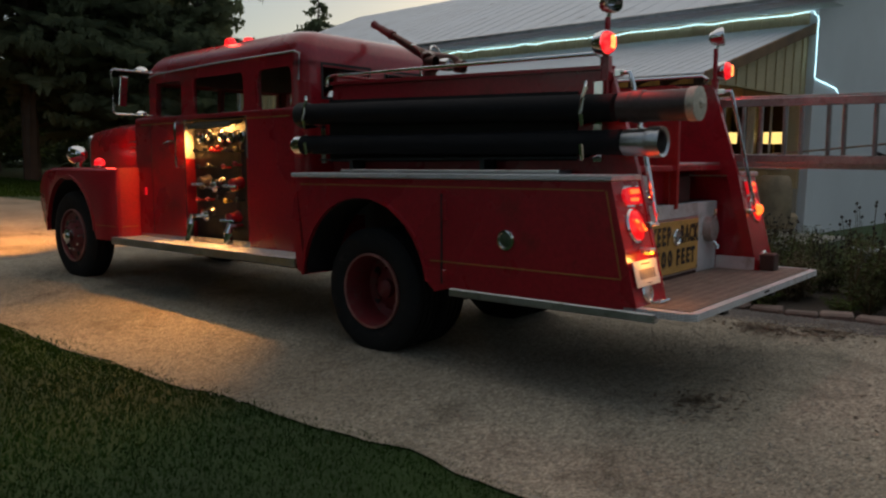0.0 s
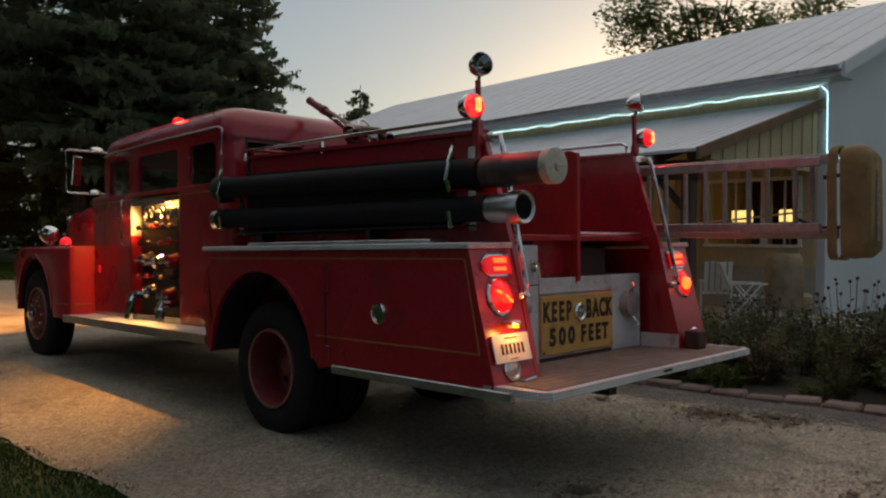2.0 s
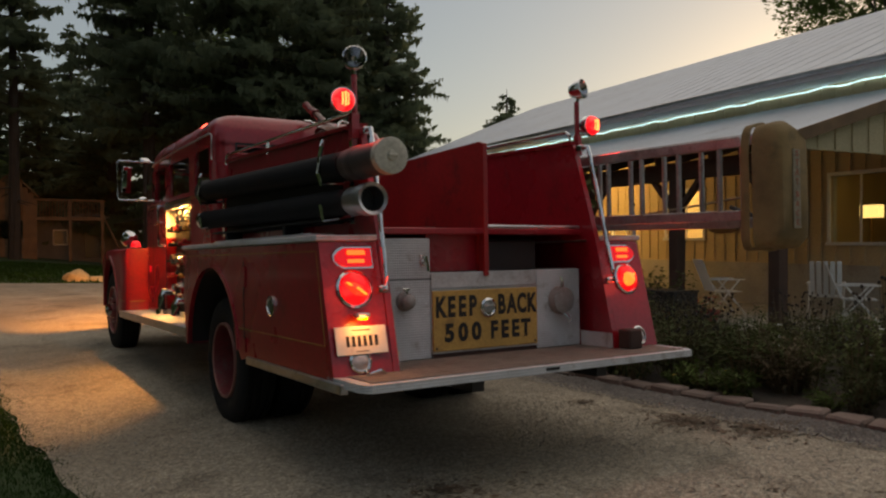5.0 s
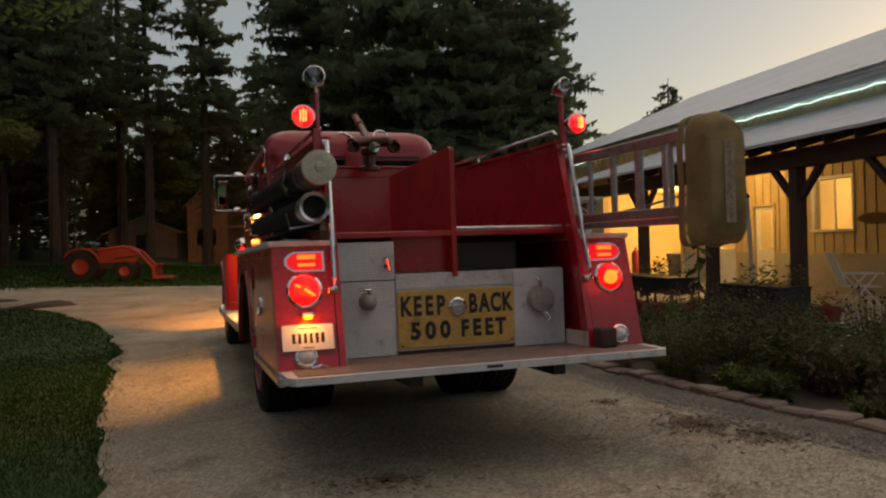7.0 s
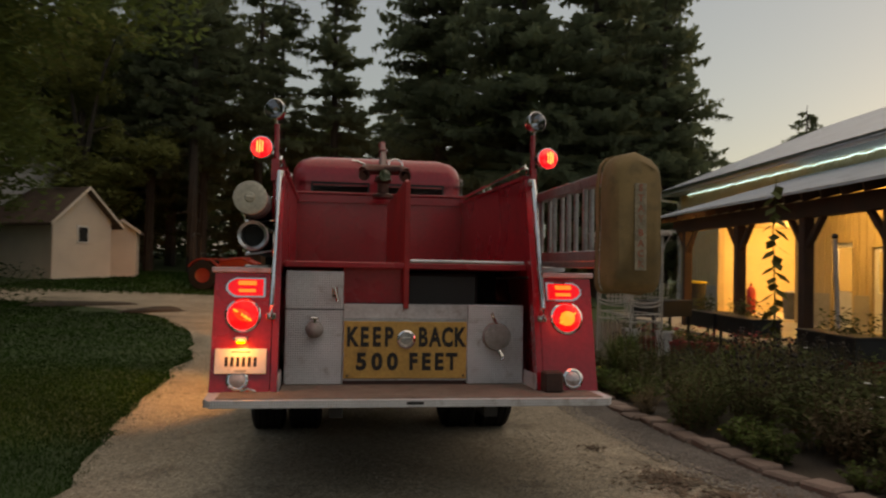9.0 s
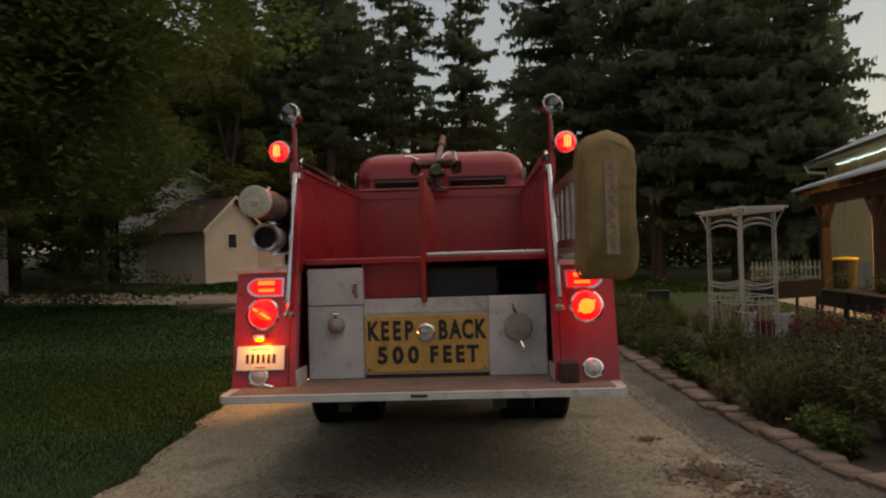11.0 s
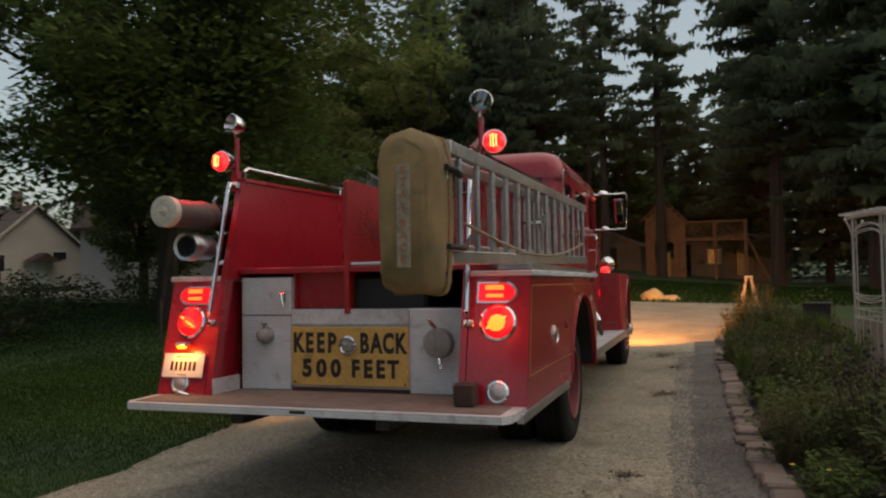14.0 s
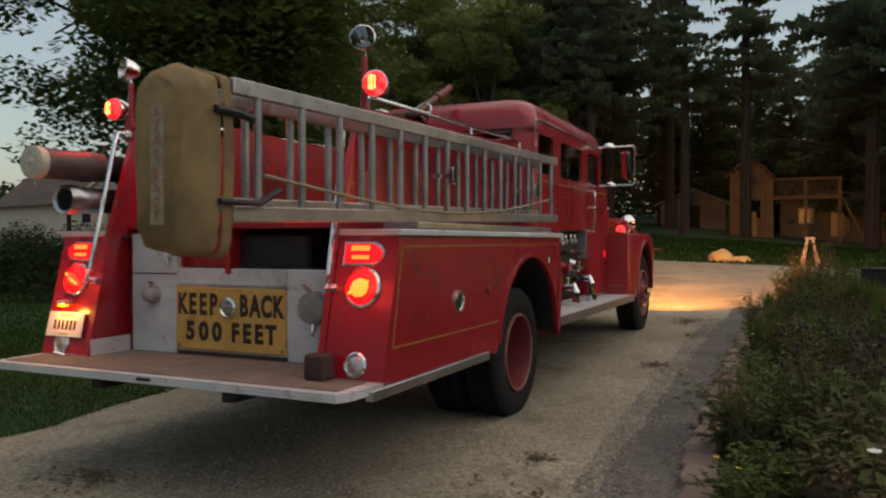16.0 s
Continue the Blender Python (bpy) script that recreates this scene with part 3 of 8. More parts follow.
def spruce(h, spread, bare, seed, label, thin=0.12):
    """Whorls of sagging boughs, each with rows of narrow hanging sprays."""
    rnd = random.Random(seed)
    t = thing("spruce_tree", label, "tree", None, "tall conifers round the yard")
    g = Geo().tube([(0, 0, -0.3), (0.03, 0, h * 0.3), (0.0, 0.05, h * 0.7), (0, 0, h)], [0.26, 0.2, 0.1, 0.015], 8)
    for k in range(14):
        a, z, ln = rnd.uniform(0, 6.28), rnd.uniform(1.6, bare + 1.0), rnd.uniform(0.3, 1.4)
        g.tube([(0, 0, z), (math.cos(a) * ln, math.sin(a) * ln, z - 0.25 * ln)], [0.03, 0.006], 4)
    crown = Geo()
    for k in range(int((h - bare) * (21 if h > 9 else 24) * (1 - thin))):
        z = bare + (h - bare - 0.3) * rnd.random() ** 1.08
        f = (z - bare) / (h - bare)
        reach = spread * (1 - f) ** 0.75 * (0.55 + 0.45 * min(1, f * 6 + 0.3))
        a, ln = rnd.uniform(0, 6.283), reach * rnd.uniform(0.4, 1.18) + 0.15
        d, drop, lift = Vector((math.cos(a), math.sin(a), 0)), rnd.uniform(0.02, 0.30), rnd.uniform(0.0, 0.22)
        sag = lambda s: Vector((0, 0, z)) + d * (ln * s) + Vector((0, 0, ln * (0.14 * s - drop * s * s * 1.7 + lift * s ** 4)))
        g.add([sag(0) + Vector((0, 0, 0.04)), sag(1), sag(0) - Vector((0, 0, 0.04))], [(0, 1, 2)])
        side, m = Vector((-d.y, d.x, 0)), max(4, int(ln * 9))
        for q in range(m):
            s = 0.12 + 0.88 * (q + rnd.random()) / m
            w = (0.18 + 0.25 * ln * (1 - s)) * rnd.uniform(0.35, 1.3)
            b0 = sag(s)
            for sg in (-1, 1):
                dip = rnd.uniform(0.0, 0.36)
                tip = b0 + side * sg * w + d * w * rnd.uniform(0.0, 0.8) + Vector((0, 0, rnd.uniform(-dip, 0.06)))
                mid = (b0 + tip) * 0.5
                crown.add([b0, mid + Vector((0, 0, 0.05)) + d * 0.06, tip, mid - Vector((0, 0, rnd.uniform(0.06, 0.28)))], [(0, 1, 2), (0, 2, 3)])
            if q % 2:
                sw = side * rnd.uniform(-0.14, 0.14)
                crown.add([b0 - d * 0.05, b0 + sw - Vector((0, 0, rnd.uniform(0.15, 0.42))), b0 + d * 0.05], [(0, 1, 2)])
    quick("trunk", g, BARK, t)
    quick("crown", crown, SPRUCE, t)
    return t


def broadleaf(h, spread, seed, mat, label, leaf=0.2, count=9000, low=0.30, limbs=16):
    rnd = random.Random(seed)
    t = thing("broadleaf_tree", label, "tree", None, "broadleaf trees round the yard")
    g, crown = Geo(), Geo()
    g.tube([(0, 0, -0.3), (0.08, 0, h * 0.18), (0.0, 0.1, h * 0.34), (0.1, 0.05, h * 0.6)], [0.34, 0.26, 0.2, 0.08], 8)
    blobs = []
    for k in range(limbs):
        a, f = rnd.uniform(0, 6.28), rnd.random() ** 1.5
        r = spread * (0.35 + 0.65 * math.sin(math.pi * min(1, f * 0.85 + 0.12))) * rnd.uniform(0.5, 1.0)
        tip = Vector((math.cos(a) * r, math.sin(a) * r, h * (low + (0.92 - low) * f)))
        st = Vector((0, 0.05, h * rnd.uniform(0.2, 0.5)))
        mid = (st + tip) / 2 + Vector((0, 0, 0.06 * h))
        g.tube([st, mid, tip], [0.11, 0.07, 0.02], 5)
        for end, m, wide in ((tip, 4, 0.26), (mid, 2, 0.2)):
            for q in range(m):
                off = Vector((rnd.uniform(-1, 1), rnd.uniform(-1, 1), rnd.uniform(-0.6, 0.6))) * spread * wide
                blobs.append((end + off, spread * rnd.uniform(0.13, 0.25)))
    blobs += [(Vector((0, 0, h * 0.9)), spread * 0.35)]
    for c, r in blobs:
        leaf_cloud(crown, c, (r, r, r * 0.7), count // len(blobs), leaf, rnd)
    quick("trunk", g, BARK, t)
    quick("crown", crown, mat, t)
    return t


def put(ob, x, y, turn, k=1.0, dz=0.0):
    return pose(x, y, height(x, y) + dz, 0, 0, turn) @ Matrix.Diagonal((k, k, k, 1))


protos = [spruce(17.0, 3.6, 2.6, 11, "tall dark spruce with drooping boughs"), spruce(19.0, 3.2, 4.5, 12, "tall thin spruce with a bare lower trunk"), spruce(15.0, 3.9, 1.4, 13, "broad dark spruce with low boughs"), spruce(18.0, 2.6, 6.0, 14, "sparse old spruce with gaps of sky in it", 0.5)]
spots = [(12.5, 33, 2, 1.25), (17.2, 38, 0, 1.25), (9.0, 34, 0, 1.3), (5.4, 38, 1, 1.3), (-5.2, 47, 3, 1.3), (-8.0, 43, 1, 1.25), (-0.4, 42.0, 3, 1.2), (-10.5, 47, 0, 1.35), (-13.5, 51, 2, 1.4), (-18, 54, 0, 1.35), (-3.4, 41.0, 3, 1.05), (-22.5, 50, 2, 1.35), (-15.5, 45, 1, 1.2), (-41, 44, 2, 1.4), (15.8, 42, 2, 1.3), (-34, 52, 0, 1.4), (15.0, 30.4, 2, 0.95), (-7.6, 37.5, 3, 1.12), (1.5, 52, 2, 0.8), (5.5, 50, 2, 1.1), (-3.0, 53, 2, 0.8), (9.0, 48, 2, 0.95), (-7.0, 54, 2, 0.8), (4.0, 58, 2, 1.08), (-0.8, 58, 2, 0.9), (-10.2, 39.5, 1, 1.1)]
used = set()
for k, (x, y, p, sc) in enumerate(spots):
    sc *= 1.12 if x > 5 else 1.04
    m = put(None, x, y, k * 73 % 360, sc)
    if p not in used:
        protos[p].matrix_world = m
        used.add(p)
    else:
        c = copy_thing(protos[p], m)
        c.scale = (sc, sc, sc)
small = spruce(9.6, 3.0, 0.6, 21, "young pointed spruce behind the shop roof")
small.matrix_world = pose(23, 31.5, 0.2)
c = copy_thing(small, pose(19.0, 34.5, -2.2, 0, 0, 60))
c = copy_thing(small, pose(41.0, 33.0, 1.6, 0, 0, 100))

near_maple = broadleaf(15.0, 6.3, 31, LEAVES, "spreading dark green maple with low boughs", 0.23, 86000, 0.24, 54)
near_maple.matrix_world = put(None, -11.7, 13.7, 0)
high_maple = broadleaf(14.5, 5.6, 37, LEAVES, "maple with a high crown over the houses", 0.24, 44000, 0.34, 24)
high_maple.matrix_world = put(None, -38.0, 12.0, 20, 1.3)
for x, y, a, sc in ((62, 24, 90, 1.5),):
    c = copy_thing(high_maple, put(None, x, y, a, sc))
    c.scale = (sc, sc, sc)
maple = broadleaf(11.5, 4.8, 35, LEAVES, "spreading dark green maple", 0.27, 26000, 0.14, 22)
maple.matrix_world = put(None, -19.0, 27.0, 200)
for x, y, a, sc in ((-17.5, 42, 60, 1.3), (-17.9, 20.2, 100, 0.64), (-31, 40, 20, 1.5), (12, 47, 90, 1.6), (-14, 49, 140, 1.4), (-3.5, 54, 10, 1.0), (-25, 34, 80, 1.2), (-14.2, 25.0, 250, 0.6)):
    c = copy_thing(maple, put(None, x, y, a, sc))
    c.scale = (sc, sc, sc)
shade = broadleaf(25.0, 9.5, 39, LEAVES, "big dark broadleaf tree behind the shop", 0.42, 62000, 0.25, 44)
shade.matrix_world = pose(51.0, 25.0, 0.0, 0, 0, 40)
locust = broadleaf(13.0, 4.4, 33, LEAVES_Y, "tall yellow-green locust tree", 0.24, 26000)
locust.matrix_world = put(None, -12.0, 33.5, 0)
for x, y, a, sc in ((-16.8, 36, 120, 1.15), (-22, 43, 30, 1.3)):
    c = copy_thing(locust, put(None, x, y, a, sc))
    c.scale = (sc, sc, sc)


def far_woods():
    rnd, g = random.Random(77), Geo()
    for k in range(270):
        # west trees are unseen, added to shade the engine's left side and lawn
        north, west_screen = k < 150, k >= 205
        a = radians(rnd.uniform(-115, 26) if north else rnd.uniform(205, 275) if west_screen else rnd.uniform(80, 205))
        r = rnd.uniform(58, 82) if north else rnd.uniform(22, 34) if west_screen else rnd.uniform(34, 46)
        # the unseen south trees stay low so sky light gets in
        h = rnd.uniform(6, 12) * (0.3 if a < -0.7 else 1 if a < 0.1 else 0.65) if north else rnd.uniform(12, 18) if west_screen else rnd.uniform(5, 9)
        x, y = r * math.sin(a), r * math.cos(a)
        leaf_cloud(g, (x, y, height(x, min(y, 75)) + h * 0.45), (rnd.uniform(3, 5), rnd.uniform(3, 5), h * 0.55), 520 if north else 330, 0.75, rnd)
    tagged(quick("far_woods", g, HEDGE), "dark band of distant trees, with unseen trees added to shade the yard", "woods", kind="stuff")


far_woods()


def hedge(name, pts, h, w, n, seed, mat, label):
    rnd, g = random.Random(seed), Geo()
    for (x0, y0), (x1, y1) in zip(pts, pts[1:]):
        m = max(2, int(math.hypot(x1 - x0, y1 - y0) / 0.7))
        for k in range(m):
            t = (k + rnd.random()) / m
            x, y, hh = x0 + (x1 - x0) * t + rnd.uniform(-w, w) * 0.4, y0 + (y1 - y0) * t + rnd.uniform(-w, w) * 0.4, h * rnd.uniform(0.6, 1.15)
            leaf_cloud(g, (x, y, height(x, y) + hh * 0.45), (w * rnd.uniform(0.6, 1), w * rnd.uniform(0.6, 1), hh * 0.55), n, 0.16, rnd)
    return tagged(quick(name, g, mat), label, "shrubs", kind="stuff")


hedge("shrub_row", [(-26, 12), (-19, 12.5), (-14.5, 14.5), (-12, 16), (-8.6, 18.5)], 1.7, 0.9, 190, 41, HEDGE, "dark row of shrubs along the lawn")
hedge("lane_shrubs", [(-25, 17.2), (-17, 17.8), (-10.6, 18.4)], 0.85, 0.7, 150, 43, HEDGE, "low dark shrubs along the lane")
hedge("low_shrubs", [(-13.5, 4.2), (-12.3, 5.8), (-11.2, 8.2)], 1.0, 0.8, 160, 42, HEDGE, "low dark shrubs on the lawn")


# ---- the shop: a long steel building with a timber porch ----
SHOP = pose(8.15, 11.15, 0, 0, 0, -5.5)
shop = thing("shop_building", "long cream and white farm shop with a timber porch", "building", SHOP)


def holed(x0, x1, y0, y1, z0, z1, holes, along="y"):
    """A wall of boxes round its openings: (a0, a1, z0, z1) along the wall."""
    g, cuts = Geo(), sorted({y0, y1, *[h[0] for h in holes], *[h[1] for h in holes]})
    for a, b in zip(cuts, cuts[1:]):
        spans, zc = [h for h in holes if h[0] <= a and h[1] >= b], z0
        for h in sorted(spans, key=lambda q: q[2]):
            if h[2] > zc:
                g.box(x0, x1, a, b, zc, h[2])
            zc = h[3]
        if zc < z1:
            g.box(x0, x1, a, b, zc, z1)
    return g


W0, NEAR, END = 3.70, -7.74, 13.9
openings = [(-7.39, -6.78, 1.35, 2.61), (-6.63, -5.47, 1.35, 2.61), (-2.17, -0.99, 1.45, 2.54), (0.44, 1.22, 0.06, 2.06), (2.00, 2.92, 0.06, 2.20), (4.75, 10.06, 0.06, 2.95)]
pieces("front_wall", holed(W0, W0 + 0.16, NEAR, END, 0.0, 4.55, openings), SIDING, shop, "cream vertical board siding")
g, y = Geo(), NEAR + 0.05
while y < END:
    zs = [(0.95, 4.5)]
    for h in openings:
        if h[0] - 0.06 < y < h[1] + 0.06:
            zs = [(h[3] + 0.07, 4.5)] + ([(0.95, h[2] - 0.07)] if h[2] > 1.1 else [])
    for a, b in zs:
        g.box(W0 - 0.022, W0 + 0.002, y - 0.02, y + 0.02, a, b)
    y += 0.305
pieces("batten", g, SIDING, shop)
g = Geo()
for a, b in ((NEAR, 0.36), (1.30, 1.92), (3.0, 4.6), (10.2, END)):
    g.box(W0 - 0.03, W0 + 0.004, a, b, 0.05, 0.92)
pieces("wainscot", g, CONCRETE, shop, "grey steel wainscot")
part("gable_wall", Geo().ext([(W0, 0), (16.3, 0), (16.3, 4.5), (10.0, 7.22), (W0, 4.55)], "y", NEAR - 0.16, NEAR - 0.002), SIDING_W, shop, "plain white steel gable")
part("far_gable", Geo().ext([(W0, 0), (16.3, 0), (16.3, 4.5), (10.0, 7.22), (W0, 4.55)], "y", END + 0.002, END + 0.15), SIDING_W, shop)
part("rear_wall", Geo().box(16.14, 16.3, NEAR, END, 0, 4.5), SIDING_W, shop)
roof = part("main_roof", Geo().ext([(3.1, 4.50), (10.0, 7.36), (16.9, 4.50), (16.9, 4.58), (10.0, 7.45), (3.1, 4.58)], "y", NEAR - 0.68, END + 0.6), ROOF_STEEL, shop, "pale ribbed steel roof")
g, y = Geo(), NEAR - 0.63
while y < END + 0.6:
    st = len(g.v)
    g.box(0, 7.45, y - 0.014, y + 0.014, 0, 0.006)
    g.moved(Matrix.Translation((3.1, 0, 4.582)) @ Matrix.Rotation(-math.atan2(2.87, 6.9), 4, "Y"), st)
    y += 0.6
pieces("roof_rib", g, ROOF_STEEL, roof)
part("fascia", Geo().box(3.04, 3.12, NEAR - 0.7, END + 0.62, 4.36, 4.56).ext([(3.1, 4.36), (10.0, 7.22), (10.0, 7.46), (3.1, 4.6)], "y", NEAR - 0.73, NEAR - 0.68), SIDING_W, shop, "white steel fascia")
part("gutter", Geo().box(2.94, 3.05, NEAR - 0.7, END + 0.62, 4.44, 4.55, 0.02), STEEL, shop)
part("soffit", Geo().box(3.1, W0, NEAR - 0.63, END + 0.6, 4.36, 4.38), SIDING_W, shop)
part("downpipe", Geo().tube([(3.0, END + 0.45, 4.44), (3.1, END + 0.42, 4.2), (3.6, END + 0.1, 4.1), (3.62, END + 0.05, 3.9), (3.62, END + 0.05, 0.1)], 0.05, 8), WHITE, shop)

# porch
por = part("porch_roof", Geo().ext([(-0.45, 2.80), (W0, 4.04), (W0, 4.09), (-0.45, 2.85)], "y", -7.82, 4.04), ROOF_STEEL, shop, "pale ribbed steel porch roof")
g, y = Geo(), -7.77
pitch = math.atan2(1.24, 4.15)
while y < 4.04:
    st = len(g.v)
    g.box(0, 4.3, y - 0.012, y + 0.012, 0, 0.006)
    g.moved(Matrix.Translation((-0.45, 0, 2.852)) @ Matrix.Rotation(-pitch, 4, "Y"), st)
    y += 0.23
pieces("roof_rib", g, ROOF_STEEL, por)
g, y = Geo(), -7.62
while y < 4.0:
    st = len(g.v)
    g.box(0.05, 4.2, y - 0.022, y + 0.022, -0.16, -0.004)
    g.moved(Matrix.Translation((-0.45, 0, 2.80)) @ Matrix.Rotation(-pitch, 4, "Y"), st)
    y += 0.61
pieces("rafter", g, TIMBER, por)
part("beam", Geo().box(-0.10, 0.10, -7.62, 3.85, 2.42, 2.72, 0.01), TIMBER, shop, "heavy dark timber beam")
for y in (-7.40, -5.3, -2.82, -0.06, 3.06):
    po = part("post", Geo().box(-0.10, 0.10, y - 0.10, y + 0.10, 0.06, 2.42, 0.012), TIMBER, shop, "dark square timber post")
    g = Geo()
    for d in (-1, 1):
        if -7.7 < y + d * 0.6 < 3.8:
            g.ext([(y + d * 0.10, 1.88), (y + d * 0.10, 2.02), (y + d * 0.50, 2.42), (y + d * 0.62, 2.42)], "x", -0.05, 0.05)
    pieces("knee_brace", g, TIMBER, po)
part("porch_gable", Geo().ext([(0.1, 2.72), (W0 - 0.01, 2.72), (W0 - 0.01, 4.0), (0.1, 2.90)], "y", -7.72, -7.66), SIDING, shop, "tan board gable end of the porch")
g = Geo()
for k in range(9):
    x = 0.45 + k * 0.38
    g.box(x - 0.02, x + 0.02, -7.745, -7.72, 2.74, 2.86 + (x + 0.2) * 0.29)
pieces("gable_batten", g, SIDING, shop)
part("barge_board", Geo().ext([(-0.47, 2.68), (W0, 3.92), (W0, 4.10), (-0.47, 2.86)], "y", -7.88, -7.82), TIMBER_L, shop, "brown barge board")
part("porch_floor", Geo().box(-0.5, W0, -8.7, 8.5, -0.1, 0.05), CONCRETE, shop, "pale concrete porch floor")
# openings: frames, sashes, doors and the lit room behind
for i, (a, b, z0, z1) in enumerate(openings):
    if b - a > 3:
        part("entry_frame", Geo().box(W0 - 0.05, W0 + 0.17, a - 0.14, a, z0, z1 + 0.14, 0.006).box(W0 - 0.05, W0 + 0.17, b, b + 0.14, z0, z1 + 0.14, 0.006).box(W0 - 0.05, W0 + 0.17, a, b, z1, z1 + 0.14, 0.006), SIDING, shop, "wide open doorway with cream trim")
        continue
    door = z0 < 0.1
    ob = part("door" if door else "window", Geo().box(W0 - 0.03, W0 + 0.17, a - 0.07, a, z0, z1 + 0.07, 0.004).box(W0 - 0.03, W0 + 0.17, b, b + 0.07, z0, z1 + 0.07, 0.004).box(W0 - 0.03, W0 + 0.17, a, b, z1, z1 + 0.07, 0.004), WHITE if not door else SIDING, shop, "white framed window" if not door else "cream glazed door")
    if door:
        part("leaf", holed(W0 + 0.05, W0 + 0.09, a, b, z0, z1, [(a + 0.14, b - 0.14, 1.0, z1 - 0.12)]), WHITE, ob)
        part("glass", Geo().box(W0 + 0.065, W0 + 0.071, a + 0.14, b - 0.14, 1.0, z1 - 0.12), GLASS, ob).visible_shadow = False
        part("knob", Geo().lathe([(0.01, 0), (0.025, 0.02), (0.03, 0.04), (0.01, 0.06)], (W0 + 0.05, a + 0.07, 1.0), (-1, 0, 0), 10), BRASS, ob)
    else:
        part("sill", Geo().box(W0 - 0.06, W0 + 0.16, a - 0.09, b + 0.09, z0 - 0.06, z0, 0.006), WHITE, ob)
        part("sash", Geo().box(W0 + 0.05, W0 + 0.08, (a + b) / 2 - 0.02, (a + b) / 2 + 0.02, z0, z1), WHITE, ob)
        part("glass", Geo().box(W0 + 0.062, W0 + 0.068, a, b, z0, z1), GLASS, ob).visible_shadow = False
part("room_back", Geo().box(7.0, 7.1, NEAR, END, 0.0, 4.3), ROOM, shop)
part("room_panelling", Geo().box(6.3, 6.4, NEAR, -5.0, 0.05, 2.95), TIMBER, shop, "dark panelled wall of the end room")
part("room_ceiling", Geo().box(W0 + 0.16, 7.0, NEAR, END, 2.95, 3.0), ROOM, shop)
part("room_floor", Geo().box(W0 + 0.16, 7.0, NEAR, END, 0.0, 0.05), CONCRETE, shop)
pieces("room_partition", Geo().box(W0 + 0.16, 7.0, -3.6, -3.5, 0.05, 2.95).box(W0 + 0.16, 7.0, 4.4, 4.5, 0.05, 2.95).box(W0 + 0.16, 7.0, 10.3, 10.4, 0.05, 2.95).box(W0 + 0.16, 7.0, -4.95, -4.85, 0.05, 2.95), ROOM, shop)
pieces("room_shelf", Geo().box(6.6, 7.0, -2.9, -0.6, 1.75, 1.79).box(6.6, 7.0, -2.9, -0.6, 0.9, 0.94).box(6.7, 6.95, -2.6, -2.3, 1.79, 2.05).box(6.7, 6.95, -1.9, -1.75, 1.79, 2.2).box(6.7, 6.95, -1.4, -1.1, 0.94, 1.5).box(5.0, 5.4, -1.9, -1.6, 0.05, 1.75), GREY_WALL, shop)
part("wall_sign", Geo().ext([(-2.80 + 0.44 * math.cos(a * 0.314), 1.65 + 0.11 * math.sin(a * 0.314)) for a in range(20)], "x", W0 - 0.05, W0 - 0.02), TIMBER, shop, "dark oval wooden name board")
part("led_rope", Geo().tube([(W0 - 0.04, NEAR - 0.02 + k * 0.4, 4.33 - 0.02 * (k % 2) - 0.012 * (k % 3)) for k in range(53)], 0.008, 6).tube([(W0 - 0.04, NEAR - 0.06, 4.33), (W0 - 0.04, NEAR - 0.18, 4.2), (W0 - 0.03, NEAR - 0.18, 3.08), (W0 + 0.1, NEAR - 0.18, 3.04), (W0 + 1.1, NEAR - 0.18, 2.94), (W0 + 1.2, NEAR - 0.18, 2.86)], 0.008, 6), LED, shop, "cold white rope light along the eaves")
fix = part("porch_light", Geo().lathe([(0.09, 0), (0.09, -0.03), (0.06, -0.05)], (1.9, 0.9, 3.36), (0, 0, 1), 14), WHITE, shop)
part("bulb", Geo().lathe([(0.03, -0.05), (0.05, -0.09), (0.03, -0.13), (0.005, -0.14)], (1.9, 0.9, 3.36), (0, 0, 1), 12), LAMP_WARM, fix)


def at_shop(p):
    return tuple(SHOP @ Vector(p))


lamp("porch_lamp", at_shop((1.9, 0.9, 3.14)), 95, (1.0, 0.64, 0.24), 0.1)
lamp("room_lamp", at_shop((5.3, 7.4, 2.7)), 170, (1.0, 0.68, 0.3), 0.15)
lamp("room_lamp", at_shop((5.2, -1.7, 2.75)), 60, (1.0, 0.74, 0.4), 0.15)
lamp("room_lamp", at_shop((5.2, 1.4, 2.75)), 80, (1.0, 0.74, 0.4), 0.15)

# ---- the fire engine, in its own frame: y ahead, x to its right, nose slightly down ----
RAKE = Matrix.Translation((-0.02, 2.5, 0)) @ pose(0, 0, 0, -1.38, 0, 0.5) @ Matrix.Translation((0, -2.5, 0))
engine = thing("fire_engine", "old red open-bed pumper fire engine with its warning lights lit", "fire engine", RAKE)
WY, WZ, FY, FZ = 2.59, 0.475, 7.58, 0.62


def arch(cy, cz, r, a0, a1, n=14):
    return [(cy + r * math.cos(radians(a0 + (a1 - a0) * i / n)), cz + r * math.sin(radians(a0 + (a1 - a0) * i / n))) for i in range(n + 1)]


